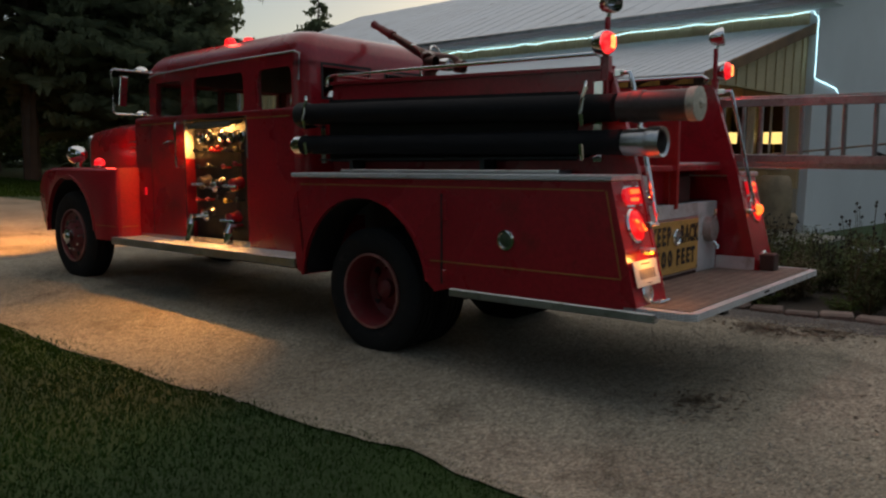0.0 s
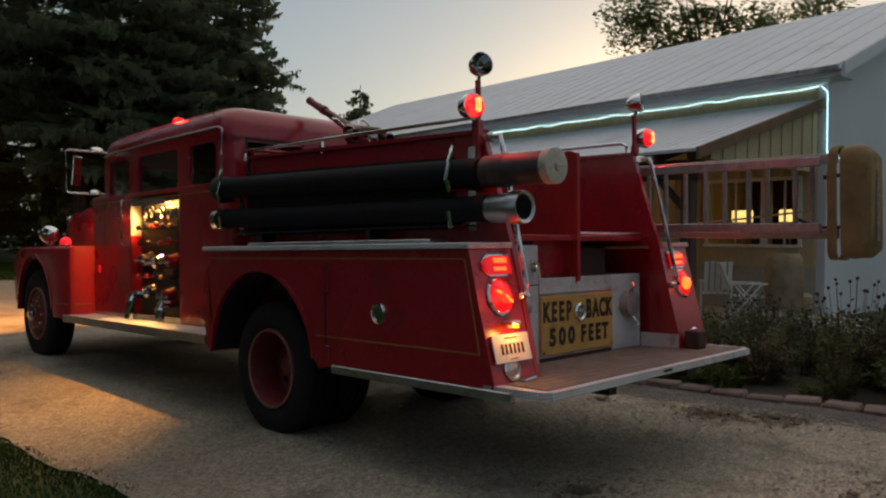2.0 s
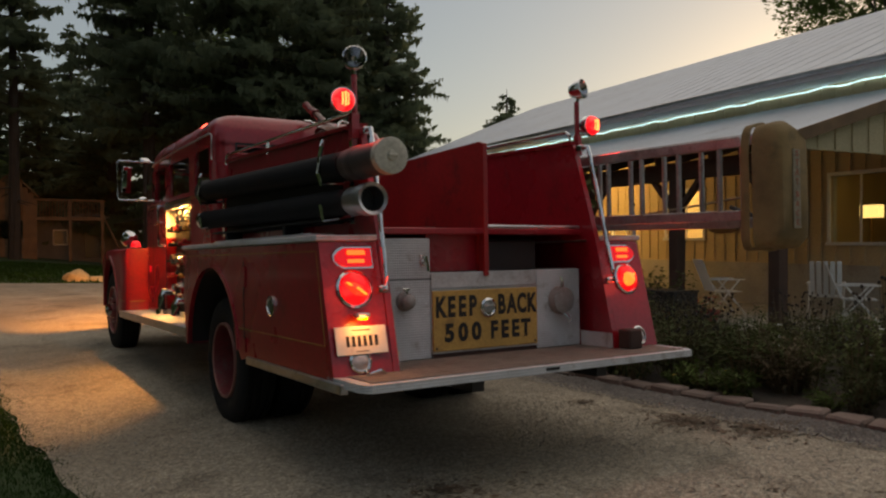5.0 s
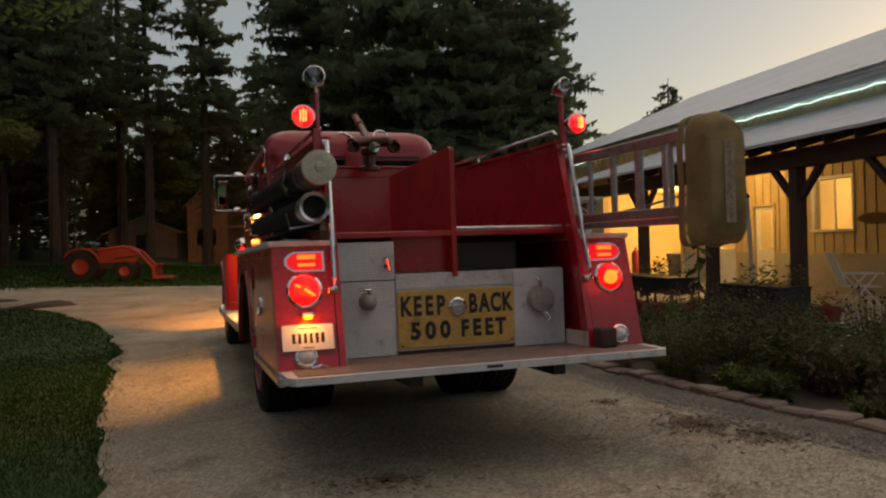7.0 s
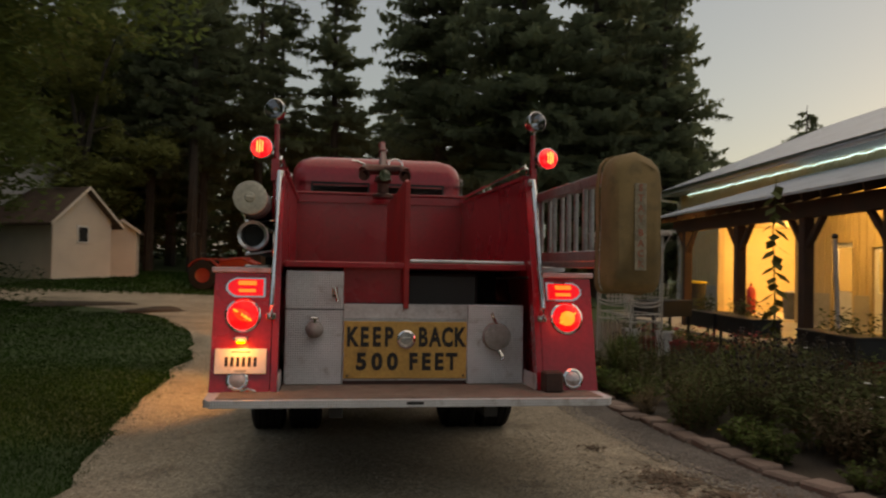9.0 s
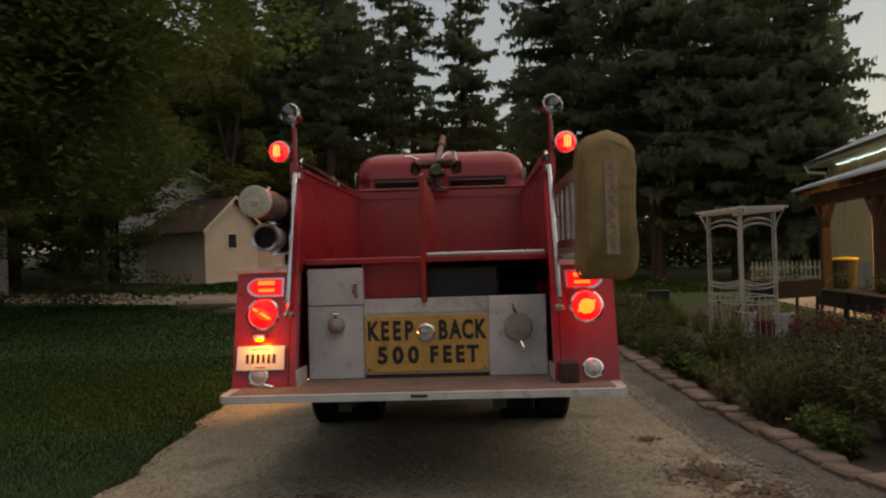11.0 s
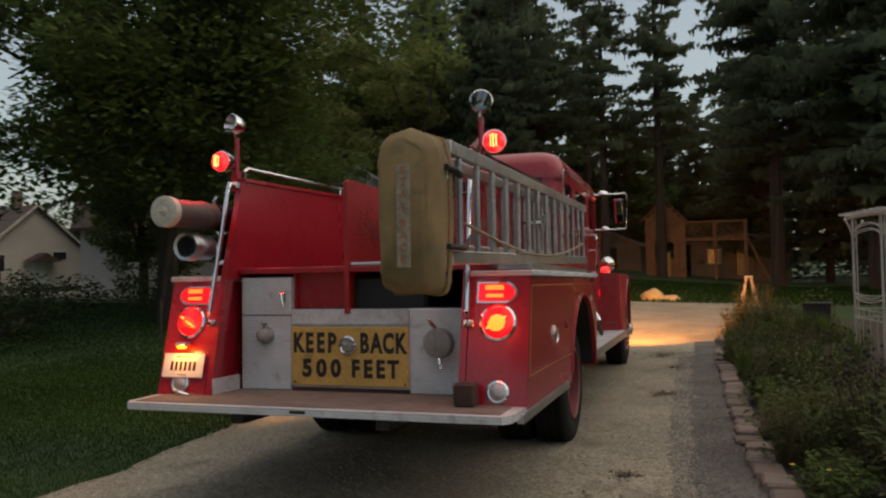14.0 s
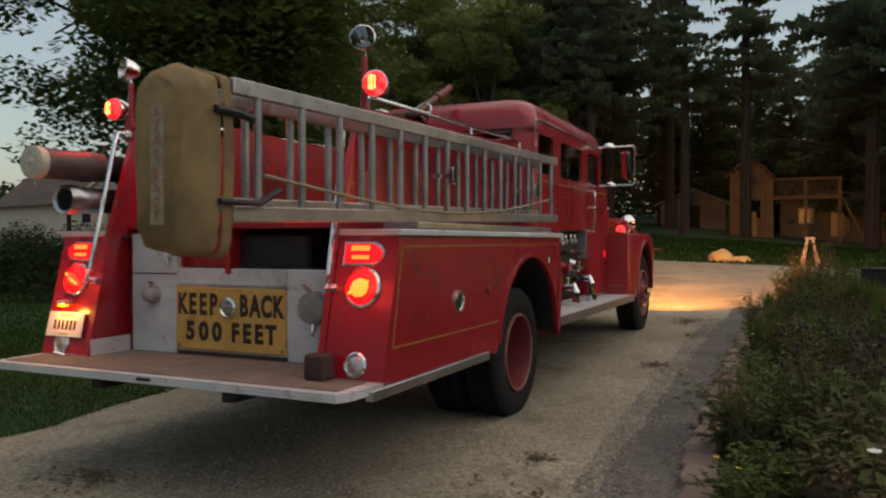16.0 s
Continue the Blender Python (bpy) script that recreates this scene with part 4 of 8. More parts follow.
# frame and underbody
g = Geo()
for s in (-1, 1):
    g.box(s * 0.42 - 0.05, s * 0.42 + 0.05, 0.85, 8.4, 0.46, 0.6, 0.01)
for y in (0.95, 2.5, 4.0, 5.5, 7.7):
    g.box(-0.42, 0.42, y - 0.06, y + 0.06, 0.48, 0.58)
part("chassis_frame", g, BLACK, engine)
g = Geo().cyl((-0.95, WY, WZ), (0.95, WY, WZ), 0.07, n=10)
g.lathe([(0.08, -0.2), (0.2, -0.1), (0.22, 0), (0.2, 0.1), (0.08, 0.2)], (0, WY, WZ), (1, 0, 0), 14)
part("rear_axle", g, BLACK, engine)
part("front_axle", Geo().box(-0.9, 0.9, FY - 0.05, FY + 0.05, FZ - 0.06, FZ + 0.04, 0.01), BLACK, engine)
part("water_tank", Geo().box(-0.5, 0.5, 0.75, 3.3, 0.6, 1.36, 0.02), BLACK, engine)
part("fuel_tank", Geo().box(-0.4, 0.4, 4.1, 6.2, 0.42, 0.66, 0.03), BLACK, engine)


def wheel(name, x, y, z, out, dish, size=1.0):
    """out: +1 or -1, the side that shows; dish: how deep the rim lies."""
    w = new(name)
    w.parent = engine
    w.matrix_basis = Matrix.Translation((x, y, z)) @ Matrix.Diagonal((1, size, size, 1))
    R, W = 0.515, 0.135
    prof = [(0.30, -W * 0.8), (0.34, -W), (0.44, -W * 1.03), (0.495, -W * 0.9), (R, -W * 0.74), (R, -W * 0.5), (R - 0.014, -W * 0.48), (R - 0.014, -W * 0.4), (R, -W * 0.38), (R, -W * 0.1), (R - 0.014, -W * 0.08), (R - 0.014, W * 0.08), (R, W * 0.1), (R, W * 0.38), (R - 0.014, W * 0.4), (R - 0.014, W * 0.48), (R, W * 0.5), (R, W * 0.74), (0.495, W * 0.9), (0.44, W * 1.03), (0.34, W), (0.30, W * 0.8)]
    g = Geo().lathe(prof, (0, 0, 0), (1, 0, 0), 48, False)
    part("tyre", g, RUBBER, w, "worn black ribbed truck tyre")
    d = out
    prof = [(0.31, d * W * 0.80), (0.305, d * W * 0.98), (0.288, d * W * 0.98), (0.276, d * W * 0.7), (0.262, d * (W * 0.5 - dish)), (0.2, d * (W * 0.5 - dish - 0.02)), (0.13, d * (W * 0.5 - dish + 0.03)), (0.05, d * (W * 0.5 - dish + 0.05))]
    g = Geo().lathe(prof, (0, 0, 0), (1, 0, 0), 32, False)
    part("rim", g, RED_FADED, w, "faded red steel rim")
    part("rim_lip", Geo().lathe([(0.312, d * W * 0.92), (0.308, d * W * 1.04), (0.292, d * W * 1.04), (0.286, d * W * 0.9)], (0, 0, 0), (1, 0, 0), 32, False), RIM_LIP, w, "worn pale rim lip")
    g = Geo()
    for k in range(10):
        a = 2 * math.pi * k / 10
        c = (d * (W * 0.5 - dish - 0.01), 0.165 * math.cos(a), 0.165 * math.sin(a))
        g.cyl(c, (c[0] + d * 0.045, c[1], c[2]), 0.017, 0.014, 6)
    g.lathe([(0.085, d * (W * 0.5 - dish)), (0.08, d * (W * 0.5 - dish + 0.09)), (0.05, d * (W * 0.5 - dish + 0.11)), (0.01, d * (W * 0.5 - dish + 0.11))], (0, 0, 0), (1, 0, 0), 14)
    for k in range(5):
        a = 2 * math.pi * (k + 0.5) / 5
        x_ = d * (W * 0.5 - dish - 0.008)
        part("hand_hole", Geo().lathe([(0.032, 0), (0.03, 0.003), (0.002, 0.003)], (x_, 0.222 * math.cos(a), 0.222 * math.sin(a)), (d, 0, 0), 12), BLACK, w)
    pieces("lug_nut", g, CHROME if abs(dish) < 0.08 else RED_FADED, w)
    return w


for s in (-1, 1):
    wheel("rear_wheel", s * 0.985, WY, WZ, s, 0.17, 0.94)
    wheel("rear_wheel", s * 0.67, WY, WZ, s, 0.05, 0.94)
    wheel("front_wheel", s * 0.955, FY, FZ, s, -0.05)

# side boxes over the rear wheels
for s in (-1, 1):
    side = "left" if s < 0 else "right"
    x0, x1 = s * 0.86, s * 1.215
    poly = [(0.34, 0.60), (1.70, 0.60), (1.86, 0.56)] + arch(WY, WZ + 0.055, 0.665, 172, 2, 18) + [(3.2, 0.56), (3.33, 0.58), (3.40, 0.95), (3.33, 1.335), (0.515, 1.335)]
    fen = part("rear_fender", Geo().ext(poly, "x", x0, x1), RED, engine, "red side box with a round wheel opening")
    g = Geo()
    ring_o, ring_i = arch(WY, WZ + 0.055, 0.69, 172, 2, 18), arch(WY, WZ + 0.055, 0.662, 172, 2, 18)
    g.ext(ring_o + ring_i[::-1], "x", x1 - s * 0.02, x1 + s * 0.012)
    part("arch_lip", g, RED, fen)
    g = Geo().box(min(x0, x1 + s * 0.02), max(x0, x1 + s * 0.02), 0.50, 3.37, 1.34, 1.375, 0.006)
    part("wheel_well", Geo().ext(arch(WY, WZ + 0.055, 0.664, 172, 2, 18) + arch(WY, WZ + 0.055, 0.652, 172, 2, 18)[::-1], "x", x0, x1 - s * 0.025), BLACK, fen, "black wheel well liner")
    part("top_strip", g, TREAD, fen, "tread plate capping strip")
    g = Geo().box(min(x1 - s * 0.03, x1 + s * 0.016), max(x1 - s * 0.03, x1 + s * 0.016), 0.22, 1.72, 0.545, 0.598, 0.006)
    part("rub_strip", g, STEEL, fen, "bright aluminium rub strip")
    g = Geo()
    xs = x1 + s * 0.0015
    for y0, z0, y1, z1 in ((0.56, 1.285, 3.28, 1.285), (0.44, 0.775, 1.90, 0.775), (0.44, 0.775, 0.545, 1.285)):
        st = len(g.v)
        ln, an = math.hypot(y1 - y0, z1 - z0), math.atan2(z1 - z0, y1 - y0)
        g.box(-0.0015, 0.0015, 0, ln, -0.0035, 0.0035)
        g.moved(Matrix.Translation((xs, y0, z0)) @ Matrix.Rotation(an, 4, "X"), st)
    part("pinstripe", g, GOLD, fen, "thin gold pinstripe")
    g = Geo().lathe([(0.066, 0), (0.066, 0.012), (0.052, 0.016), (0.05, 0.008)], (x1, 1.25, 0.955), (s, 0, 0), 22)
    flap = part("filler_flap", g, CHROME, fen, "chrome-ringed round filler flap")
    part("badge", Geo().lathe([(0.049, 0.006), (0.036, 0.011), (0.005, 0.012)], (x1, 1.25, 0.955), (s, 0, 0), 18), GREEN_BADGE if s < 0 else BLACK, fen)
    if s < 0:
        part("door_gap", Geo().box(x1 - 0.003, x1 + 0.004, 1.785, 1.80, 0.62, 1.24), BLACK, fen)
        g = Geo().box(x1 - 0.012, x1, 1.74, 1.78, 1.06, 1.2, 0.004).box(x1 - 0.012, x1, 1.74, 1.78, 0.62, 0.72, 0.004)
        pieces("hinge", g, RED, fen)
        part("step_board", Geo().box(-1.08, -0.92, 0.95, 2.95, 1.376, 1.40, 0.005), STEEL, engine, "bare aluminium shelf on the side box")
    else:
        part("lock", Geo().lathe([(0.03, 0), (0.03, 0.01), (0.012, 0.014)], (x1, 1.72, 1.0), (s, 0, 0), 14), RED_FADED, fen)
        g = Geo()
        for k in range(5):
            a = math.pi / 2 + 2 * math.pi * k / 5
            g.cyl((x1 + 0.002, 3.02, 1.16), (x1 + 0.002, 3.02 + 0.028 * math.cos(a), 1.16 + 0.028 * math.sin(a)), 0.008, 0.001, 4)
        part("star", g, STEEL, fen, "small bright star")

# sloping rear columns with their lamps: the face leans forward as it rises
def face_y(z):
    return 0.345 + (z - 0.6) * 0.25


LEAN = -math.atan(0.25)
for s in (-1, 1):
    col = part("tail_column", Geo().ext([(0.335, 0.60), (0.37, 0.60), (0.555, 1.337), (0.519, 1.337)], "x", s * 0.86, s * 1.213), RED, engine, "leaning red tail lamp panel")

    def on_face(x, z, g, st=0):
        return g.moved(Matrix.Translation((x, face_y(z) - 0.012, z)) @ Matrix.Rotation(LEAN, 4, "X"), st)

    # upper signal: a box lens, pointed on its outer side
    shp = [(s * u, w) for u, w in ((-0.105, -0.055), (0.062, -0.055), (0.092, -0.040), (0.114, -0.016), (0.114, 0.016), (0.092, 0.040), (0.062, 0.055), (-0.105, 0.055))]
    sig = part("signal_lamp", on_face(s * 1.02, 1.245, Geo().ext([(a * 1.1, c * 1.14) for a, c in shp], "y", -0.012, 0.01)), CHROME, col, "red signal lamp in a chrome surround")
    part("lens", on_face(s * 1.02, 1.245, Geo().ext([(a * 0.97, c * 0.92) for a, c in shp], "y", -0.028, 0.0)), TURN_LIT, sig)
    g = Geo()
    for dz in (-0.024, 0.024):
        st = len(g.v)
        g.box(-0.06 if s > 0 else -0.05, 0.05 if s > 0 else 0.06, -0.034, -0.026, -0.014, 0.014, 0.004)
        on_face(s * 1.02, 1.245, g, st)
        for i in range(st, len(g.v)):
            g.v[i] = (g.v[i][0], g.v[i][1], g.v[i][2] + dz)
    pieces("lamp_bar", g, BAR_LIT, sig)
    rim = part("tail_lamp", on_face(s * 1.035, 1.075, Geo().lathe([(0.108, 0), (0.108, 0.018), (0.096, 0.026), (0.094, 0.01)], (0, 0.008, 0), (0, -1, 0), 28)), CHROME, col, "round red tail lamp in a chrome ring")
    part("lens", on_face(s * 1.035, 1.075, Geo().lathe([(0.094, 0.006), (0.085, 0.026), (0.05, 0.038), (0.01, 0.042)], (0, 0.008, 0), (0, -1, 0), 28)), TAIL_LIT, rim)
    tilt = (0.8, 0, -0.5 if s < 0 else 0.5)
    part("bulb_halo", on_face(s * 1.035, 1.075, Geo().lathe([(0.001, -0.078), (0.018, -0.06), (0.034, -0.02), (0.036, 0.01), (0.02, 0.05), (0.001, 0.074)] if s < 0 else [(0.001, -0.058), (0.030, -0.045), (0.050, -0.01), (0.046, 0.02), (0.026, 0.045), (0.001, 0.056)], (0.0, -0.020, -0.006), tilt, 14)), HALO if s < 0 else HOT, rim, "orange glow in the lens")
    part("bulb_streak", on_face(s * 1.035, 1.075, Geo().lathe([(0.001, -0.072), (0.008, -0.055), (0.006, -0.03), (0.014, 0.0), (0.012, 0.02), (0.005, 0.04), (0.008, 0.055), (0.001, 0.068)], (0.0, -0.043, -0.006), tilt, 10)), STREAK, rim, "yellow glow of the bulb behind the lens")
    ref = part("back_reflector", on_face(s * 1.05, 0.69, Geo().lathe([(0.066, 0), (0.066, 0.016), (0.056, 0.022), (0.055, 0.012)], (0, 0.008, 0), (0, -1, 0), 24)), CHROME, col, "round clear back-up lamp, unlit")
    part("lens", on_face(s * 1.05, 0.69, Geo().lathe([(0.055, 0.008), (0.04, 0.02), (0.005, 0.024)], (0, 0.008, 0), (0, -1, 0), 24)), REFLECTOR, ref)

    # red wall of the hose bed, its rear edge leaning with the column, and the bright grab rail on it
    poly = [(0.335, 0.60), (0.42, 0.60), (0.60, 1.35), (3.27, 1.35), (3.27, 2.09), (0.80, 2.02), (0.72, 2.02), (0.505, 1.33)]
    part("bed_wall", Geo().ext(poly, "x", s * 0.815, s * 0.855), RED, engine, "red sheet-metal hose bed side")
    part("wall_flange", Geo().ext([(0.73, 2.02), (0.72, 2.045), (3.28, 2.115), (3.28, 2.09)], "x", s * 0.80, s * 0.875), RED, engine)
    rail = part("grab_rail", Geo().tube([(s * 0.865, 0.43, 1.07), (s * 0.865, 0.385, 1.075), (s * 0.862, 0.40, 1.14), (s * 0.845, 0.58, 1.93), (s * 0.843, 0.60, 1.995), (s * 0.843, 0.67, 1.99)], 0.015, 10), CHROME, engine, "slanting chrome grab rail")
    pieces("rail_foot", Geo().box(s * 0.865 - 0.03, s * 0.865 + 0.03, 0.42, 0.455, 1.05, 1.09, 0.005).box(s * 0.843 - 0.02, s * 0.843 + 0.02, 0.65, 0.70, 1.97, 2.015, 0.005), CHROME, rail)
    top = part("top_rail", Geo().tube([(s * 0.848, 0.80, 2.02), (s * 0.848, 0.79, 2.10), (s * 0.848, 0.83, 2.125), (s * 0.848, 3.30, 2.165), (s * 0.848, 3.35, 2.15), (s * 0.848, 3.35, 2.08)], 0.013, 8), CHROME, engine, "long thin chrome rail on the bed wall")
    part("stanchion", Geo().cyl((s * 0.848, 2.3, 2.05), (s * 0.848, 2.3, 2.15), 0.011, n=8), CHROME, top)
    # beacon post with red beacon and chrome spotlight
    post = part("beacon_post", Geo().tube([(s * 0.875, 0.74, 1.7), (s * 0.875, 0.74, 2.33)], 0.018, 10).box(s * 0.86, s * 0.9, 0.715, 0.765, 1.95, 2.1, 0.004), RED, engine, "red post with a beacon and a spotlight")
    part("beacon_arm", Geo().cyl((s * 0.875, 0.74, 2.17), (s * 0.95, 0.72, 2.165), 0.014, n=8), BLACK, post)
    bea = part("beacon", Geo().lathe([(0.02, -0.05), (0.06, -0.045), (0.074, 0.0), (0.076, 0.03), (0.070, 0.032)], (s * 0.965, 0.72, 2.165), (0.15 * s, -1, 0), 22), CHROME, post, "round red warning beacon, lit")
    part("lens", Geo().lathe([(0.070, 0.03), (0.062, 0.055), (0.04, 0.072), (0.005, 0.078)], (s * 0.965, 0.72, 2.165), (0.15 * s, -1, 0), 22), BEACON_LIT, bea)
    for k in (-2, -1, 0, 1, 2):
        hh = 0.042 - 0.006 * k * k
        part("filament", Geo().box(s * 0.965 + 0.011 * s + k * 0.017 - 0.004, s * 0.965 + 0.011 * s + k * 0.017 + 0.004, 0.636 + 0.005 * k * k, 0.652 + 0.005 * k * k, 2.165 - hh, 2.165 + hh, 0.002), BEACON_CORE, bea)
    spot = part("spotlight", Geo().lathe([(0.008, -0.09), (0.04, -0.075), (0.064, -0.03), (0.070, 0.01), (0.072, 0.022), (0.066, 0.026)], (s * 0.885, 0.71, 2.42), (0.35 * s, -0.9, 0.12), 22, False), CHROME, post, "chrome bullet spotlight, unlit")
    part("bowl", Geo().lathe([(0.066, 0.026), (0.056, -0.002), (0.040, -0.026), (0.022, -0.042), (0.002, -0.048)], (s * 0.885, 0.71, 2.42), (0.35 * s, -0.9, 0.12), 22, False), BOWL, spot)
    part("bracket", Geo().cyl((s * 0.875, 0.74, 2.32), (s * 0.88, 0.725, 2.36), 0.012, n=8), CHROME, spot)

# number plate and its lamp on one column
plt = part("number_plate", Geo().box(-1.187, -0.882, 0.378, 0.384, 0.725, 0.878, 0.002).moved(Matrix.Translation((0, 0.37, 0.8)) @ Matrix.Rotation(LEAN, 4, "X") @ Matrix.Translation((0, -0.385, -0.8)), 0), WHITE_PLATE, engine, "white number plate with dark characters")
g = Geo()
for k in range(6):
    x = -1.128 + k * 0.034
    g.box(x, x + 0.019, 0.3765, 0.379, 0.768, 0.826)
g.box(-1.09, -0.98, 0.3765, 0.379, 0.853, 0.860).box(-1.07, -1.0, 0.3765, 0.379, 0.739, 0.744)
pieces("character", g.moved(Matrix.Translation((0, 0.37, 0.8)) @ Matrix.Rotation(LEAN, 4, "X") @ Matrix.Translation((0, -0.385, -0.8)), 0), LETTER, plt)
pl = part("plate_lamp", Geo().box(-1.075, -0.995, 0.33, 0.40, 0.925, 0.95, 0.008), STEEL, engine, "small lamp over the number plate")
part("bulb", Geo().box(-1.06, -1.01, 0.335, 0.375, 0.912, 0.926, 0.003), AMBER_LIT, pl)
part("tow_hook", Geo().tube([(-1.02, 0.35, 0.625), (-1.02, 0.28, 0.63), (-0.98, 0.25, 0.65), (-0.94, 0.28, 0.63), (-0.94, 0.35, 0.625)], 0.01, 6), CHROME, engine)
part("gear_box", Geo().box(0.83, 0.95, 0.22, 0.33, 0.622, 0.75, 0.01), BOX_BROWN, engine, "small dark box on the step")

# rear step
poly = [(-1.20, 0.06), (-1.16, 0.0), (1.16, 0.0), (1.20, 0.06), (1.215, 0.33), (1.215, 0.42), (-1.215, 0.42), (-1.215, 0.33)]
step = part("rear_step", Geo().ext(poly, "z", 0.575, 0.617), TREAD, engine, "wide tread plate rear step with a worn edge")
part("step_deck", Geo().ext([(-1.14, 0.05), (1.14, 0.05), (1.14, 0.33), (0.8, 0.33), (0.8, 0.70), (-0.8, 0.70), (-0.8, 0.33), (-1.14, 0.33)], "z", 0.60, 0.622), TREAD_RUST, step, "rust-brown worn step surface")
pieces("kick_plate", Geo().box(0.806, 0.813, 0.36, 0.66, 0.622, 0.72).box(-0.813, -0.806, 0.36, 0.66, 0.622, 0.72), TREAD, step)
part("step_latch", Geo().box(-0.06, 0.04, -0.006, 0.02, 0.59, 0.606, 0.003), BLACK, step)
pieces("step_brace", Geo().box(-0.5, -0.42, 0.1, 0.6, 0.5, 0.575).box(0.42, 0.5, 0.1, 0.6, 0.5, 0.575), BLACK, step)

before = set(engine.children_recursive)
# rear wall: tread plate cabinets, yellow sign, shelf and hose bed
cab_l = part("rear_cabinet", Geo().box(-0.79, -0.415, 0.575, 0.75, 0.622, 1.36, 0.006), TREAD, engine, "tread plate cabinet with a latch and a capped valve")
part("panel_joint", Geo().box(-0.792, -0.413, 0.572, 0.576, 1.108, 1.114), BLACK, cab_l)
part("latch", Geo().tube([(-0.475, 0.57, 1.22), (-0.475, 0.545, 1.225), (-0.47, 0.535, 1.25), (-0.455, 0.535, 1.16)], 0.011, 8).box(-0.49, -0.455, 0.56, 0.576, 1.19, 1.26, 0.004), CHROME, cab_l)
valve = part("valve_cap", Geo().lathe([(0.06, 0), (0.058, 0.02), (0.045, 0.03), (0.045, 0.06), (0.03, 0.075), (0.01, 0.08)], (-0.60, 0.576, 0.98), (0, -1, 0), 14), CAP_GREY, cab_l, "small chrome valve with a wing cap")
part("chain_ring", Geo().box(-0.625, -0.575, 0.545, 0.555, 1.045, 1.06, 0.004).cyl((-0.60, 0.55, 1.0), (-0.60, 0.55, 1.05), 0.01, n=8), CHROME, valve)
cab_r = part("rear_cabinet", Geo().box(0.415, 0.80, 0.575, 0.75, 0.622, 1.15, 0.006), TREAD, engine, "tread plate panel with a large capped outlet")
cap = part("outlet_cap", Geo().lathe([(0.095, 0), (0.095, 0.03), (0.088, 0.045), (0.088, 0.06), (0.07, 0.066), (0.01, 0.068)], (0.61, 0.576, 0.94), (0, -1, 0), 26), CAP_GREY, cab_r, "large round aluminium outlet cap")
g = Geo()
g.tube([(0.60, 0.53, 1.03), (0.575, 0.50, 1.07), (0.565, 0.50, 1.10)], [0.014, 0.013, 0.01], 8).tube([(0.62, 0.53, 0.85), (0.64, 0.50, 0.81), (0.635, 0.50, 0.79)], [0.014, 0.013, 0.01], 8)
pieces("cap_lug", g, CHROME, cap)
mid = part("rear_panel", Geo().box(-0.414, 0.414, 0.578, 0.72, 0.60, 1.148, 0.004), TREAD, engine, "bright centre panel behind the sign")
part("header_strip", Geo().box(-0.412, 0.412, 0.572, 0.579, 1.052, 1.147, 0.002), PAINT_GREY, mid, "pale chipped strip over the sign")
part("rust_gap", Geo().box(-0.41, 0.41, 0.573, 0.58, 0.622, 0.648), BOX_BROWN, mid)
sign = part("keep_back_sign", Geo().box(-0.408, 0.408, 0.560, 0.577, 0.66, 1.035, 0.004), YELLOW, engine, "yellow sign reading KEEP BACK 500 FEET")
flip = Matrix.Rotation(radians(90), 4, "X")
for word, x, z, size, gap, squeeze in (("KEEP", -0.235, 0.928, 0.172, 0.080, 0.66), ("BACK", 0.235, 0.928, 0.172, 0.082, 0.64), ("500", -0.19, 0.767, 0.150, 0.102, 0.95), ("FEET", 0.178, 0.767, 0.150, 0.086, 0.80)):
    for k, ch in enumerate(word):
        part("letter", text_geo(ch, size, 0.002, 1.0, 0.007).moved(Matrix.Translation((x + (k - (len(word) - 1) / 2) * gap, 0.559, z)) @ flip @ Matrix.Diagonal((squeeze, 1, 1, 1))), LETTER, sign)
ring = part("sign_lens", Geo().lathe([(0.062, 0), (0.062, 0.014), (0.05, 0.022), (0.042, 0.012)], (0, 0.561, 0.918), (0, -1, 0), 22), CHROME, sign, "chrome-ringed round inlet in the sign")
part("inlet_plug", Geo().lathe([(0.045, 0.004), (0.04, 0.014), (0.005, 0.016)], (0, 0.561, 0.925), (0, -1, 0), 18).box(-0.035, 0.035, 0.538, 0.548, 0.915, 0.935, 0.004), STEEL, ring)
pieces("screw", Geo().lathe([(0.008, 0), (0.006, 0.004)], (-0.385, 0.56, 0.68), (0, -1, 0), 8).lathe([(0.008, 0), (0.006, 0.004)], (0.385, 0.56, 0.68), (0, -1, 0), 8), LETTER, sign)
pieces("sign_frame", Geo().box(-0.416, 0.416, 0.565, 0.58, 1.036, 1.05).box(-0.416, 0.416, 0.563, 0.58, 0.648, 0.659), STEEL, sign)

for o in set(engine.children_recursive) - before:
    o.data.transform(Matrix.Translation((0, 0.085, 0)))
bed = part("hose_bed_floor", Geo().box(-0.815, 0.815, 0.66, 3.25, 1.39, 1.415, 0.004), RED_DARK, engine)
part("bed_front_wall", Geo().box(-0.85, 0.85, 3.22, 3.27, 1.2, 2.155, 0.008), RED, engine, "red front wall of the hose bed")
pieces("wall_bead", Geo().box(-0.87, 0.87, 3.205, 3.285, 2.155, 2.175, 0.005).box(-0.815, 0.815, 3.20, 3.222, 2.07, 2.085), RED, engine)
div = part("bed_divider", Geo().ext([(0.645, 1.12), (0.69, 1.12), (0.69, 1.38), (2.2, 1.41), (2.2, 1.955), (0.69, 1.985), (0.645, 1.965)], "x", -0.016, 0.006), RED_DARK, engine, "upright red hose bed divider, dark with wear")
part("divider_edge", Geo().box(-0.022, 0.012, 0.635, 0.655, 1.12, 1.968, 0.004), RED_DARK, div)
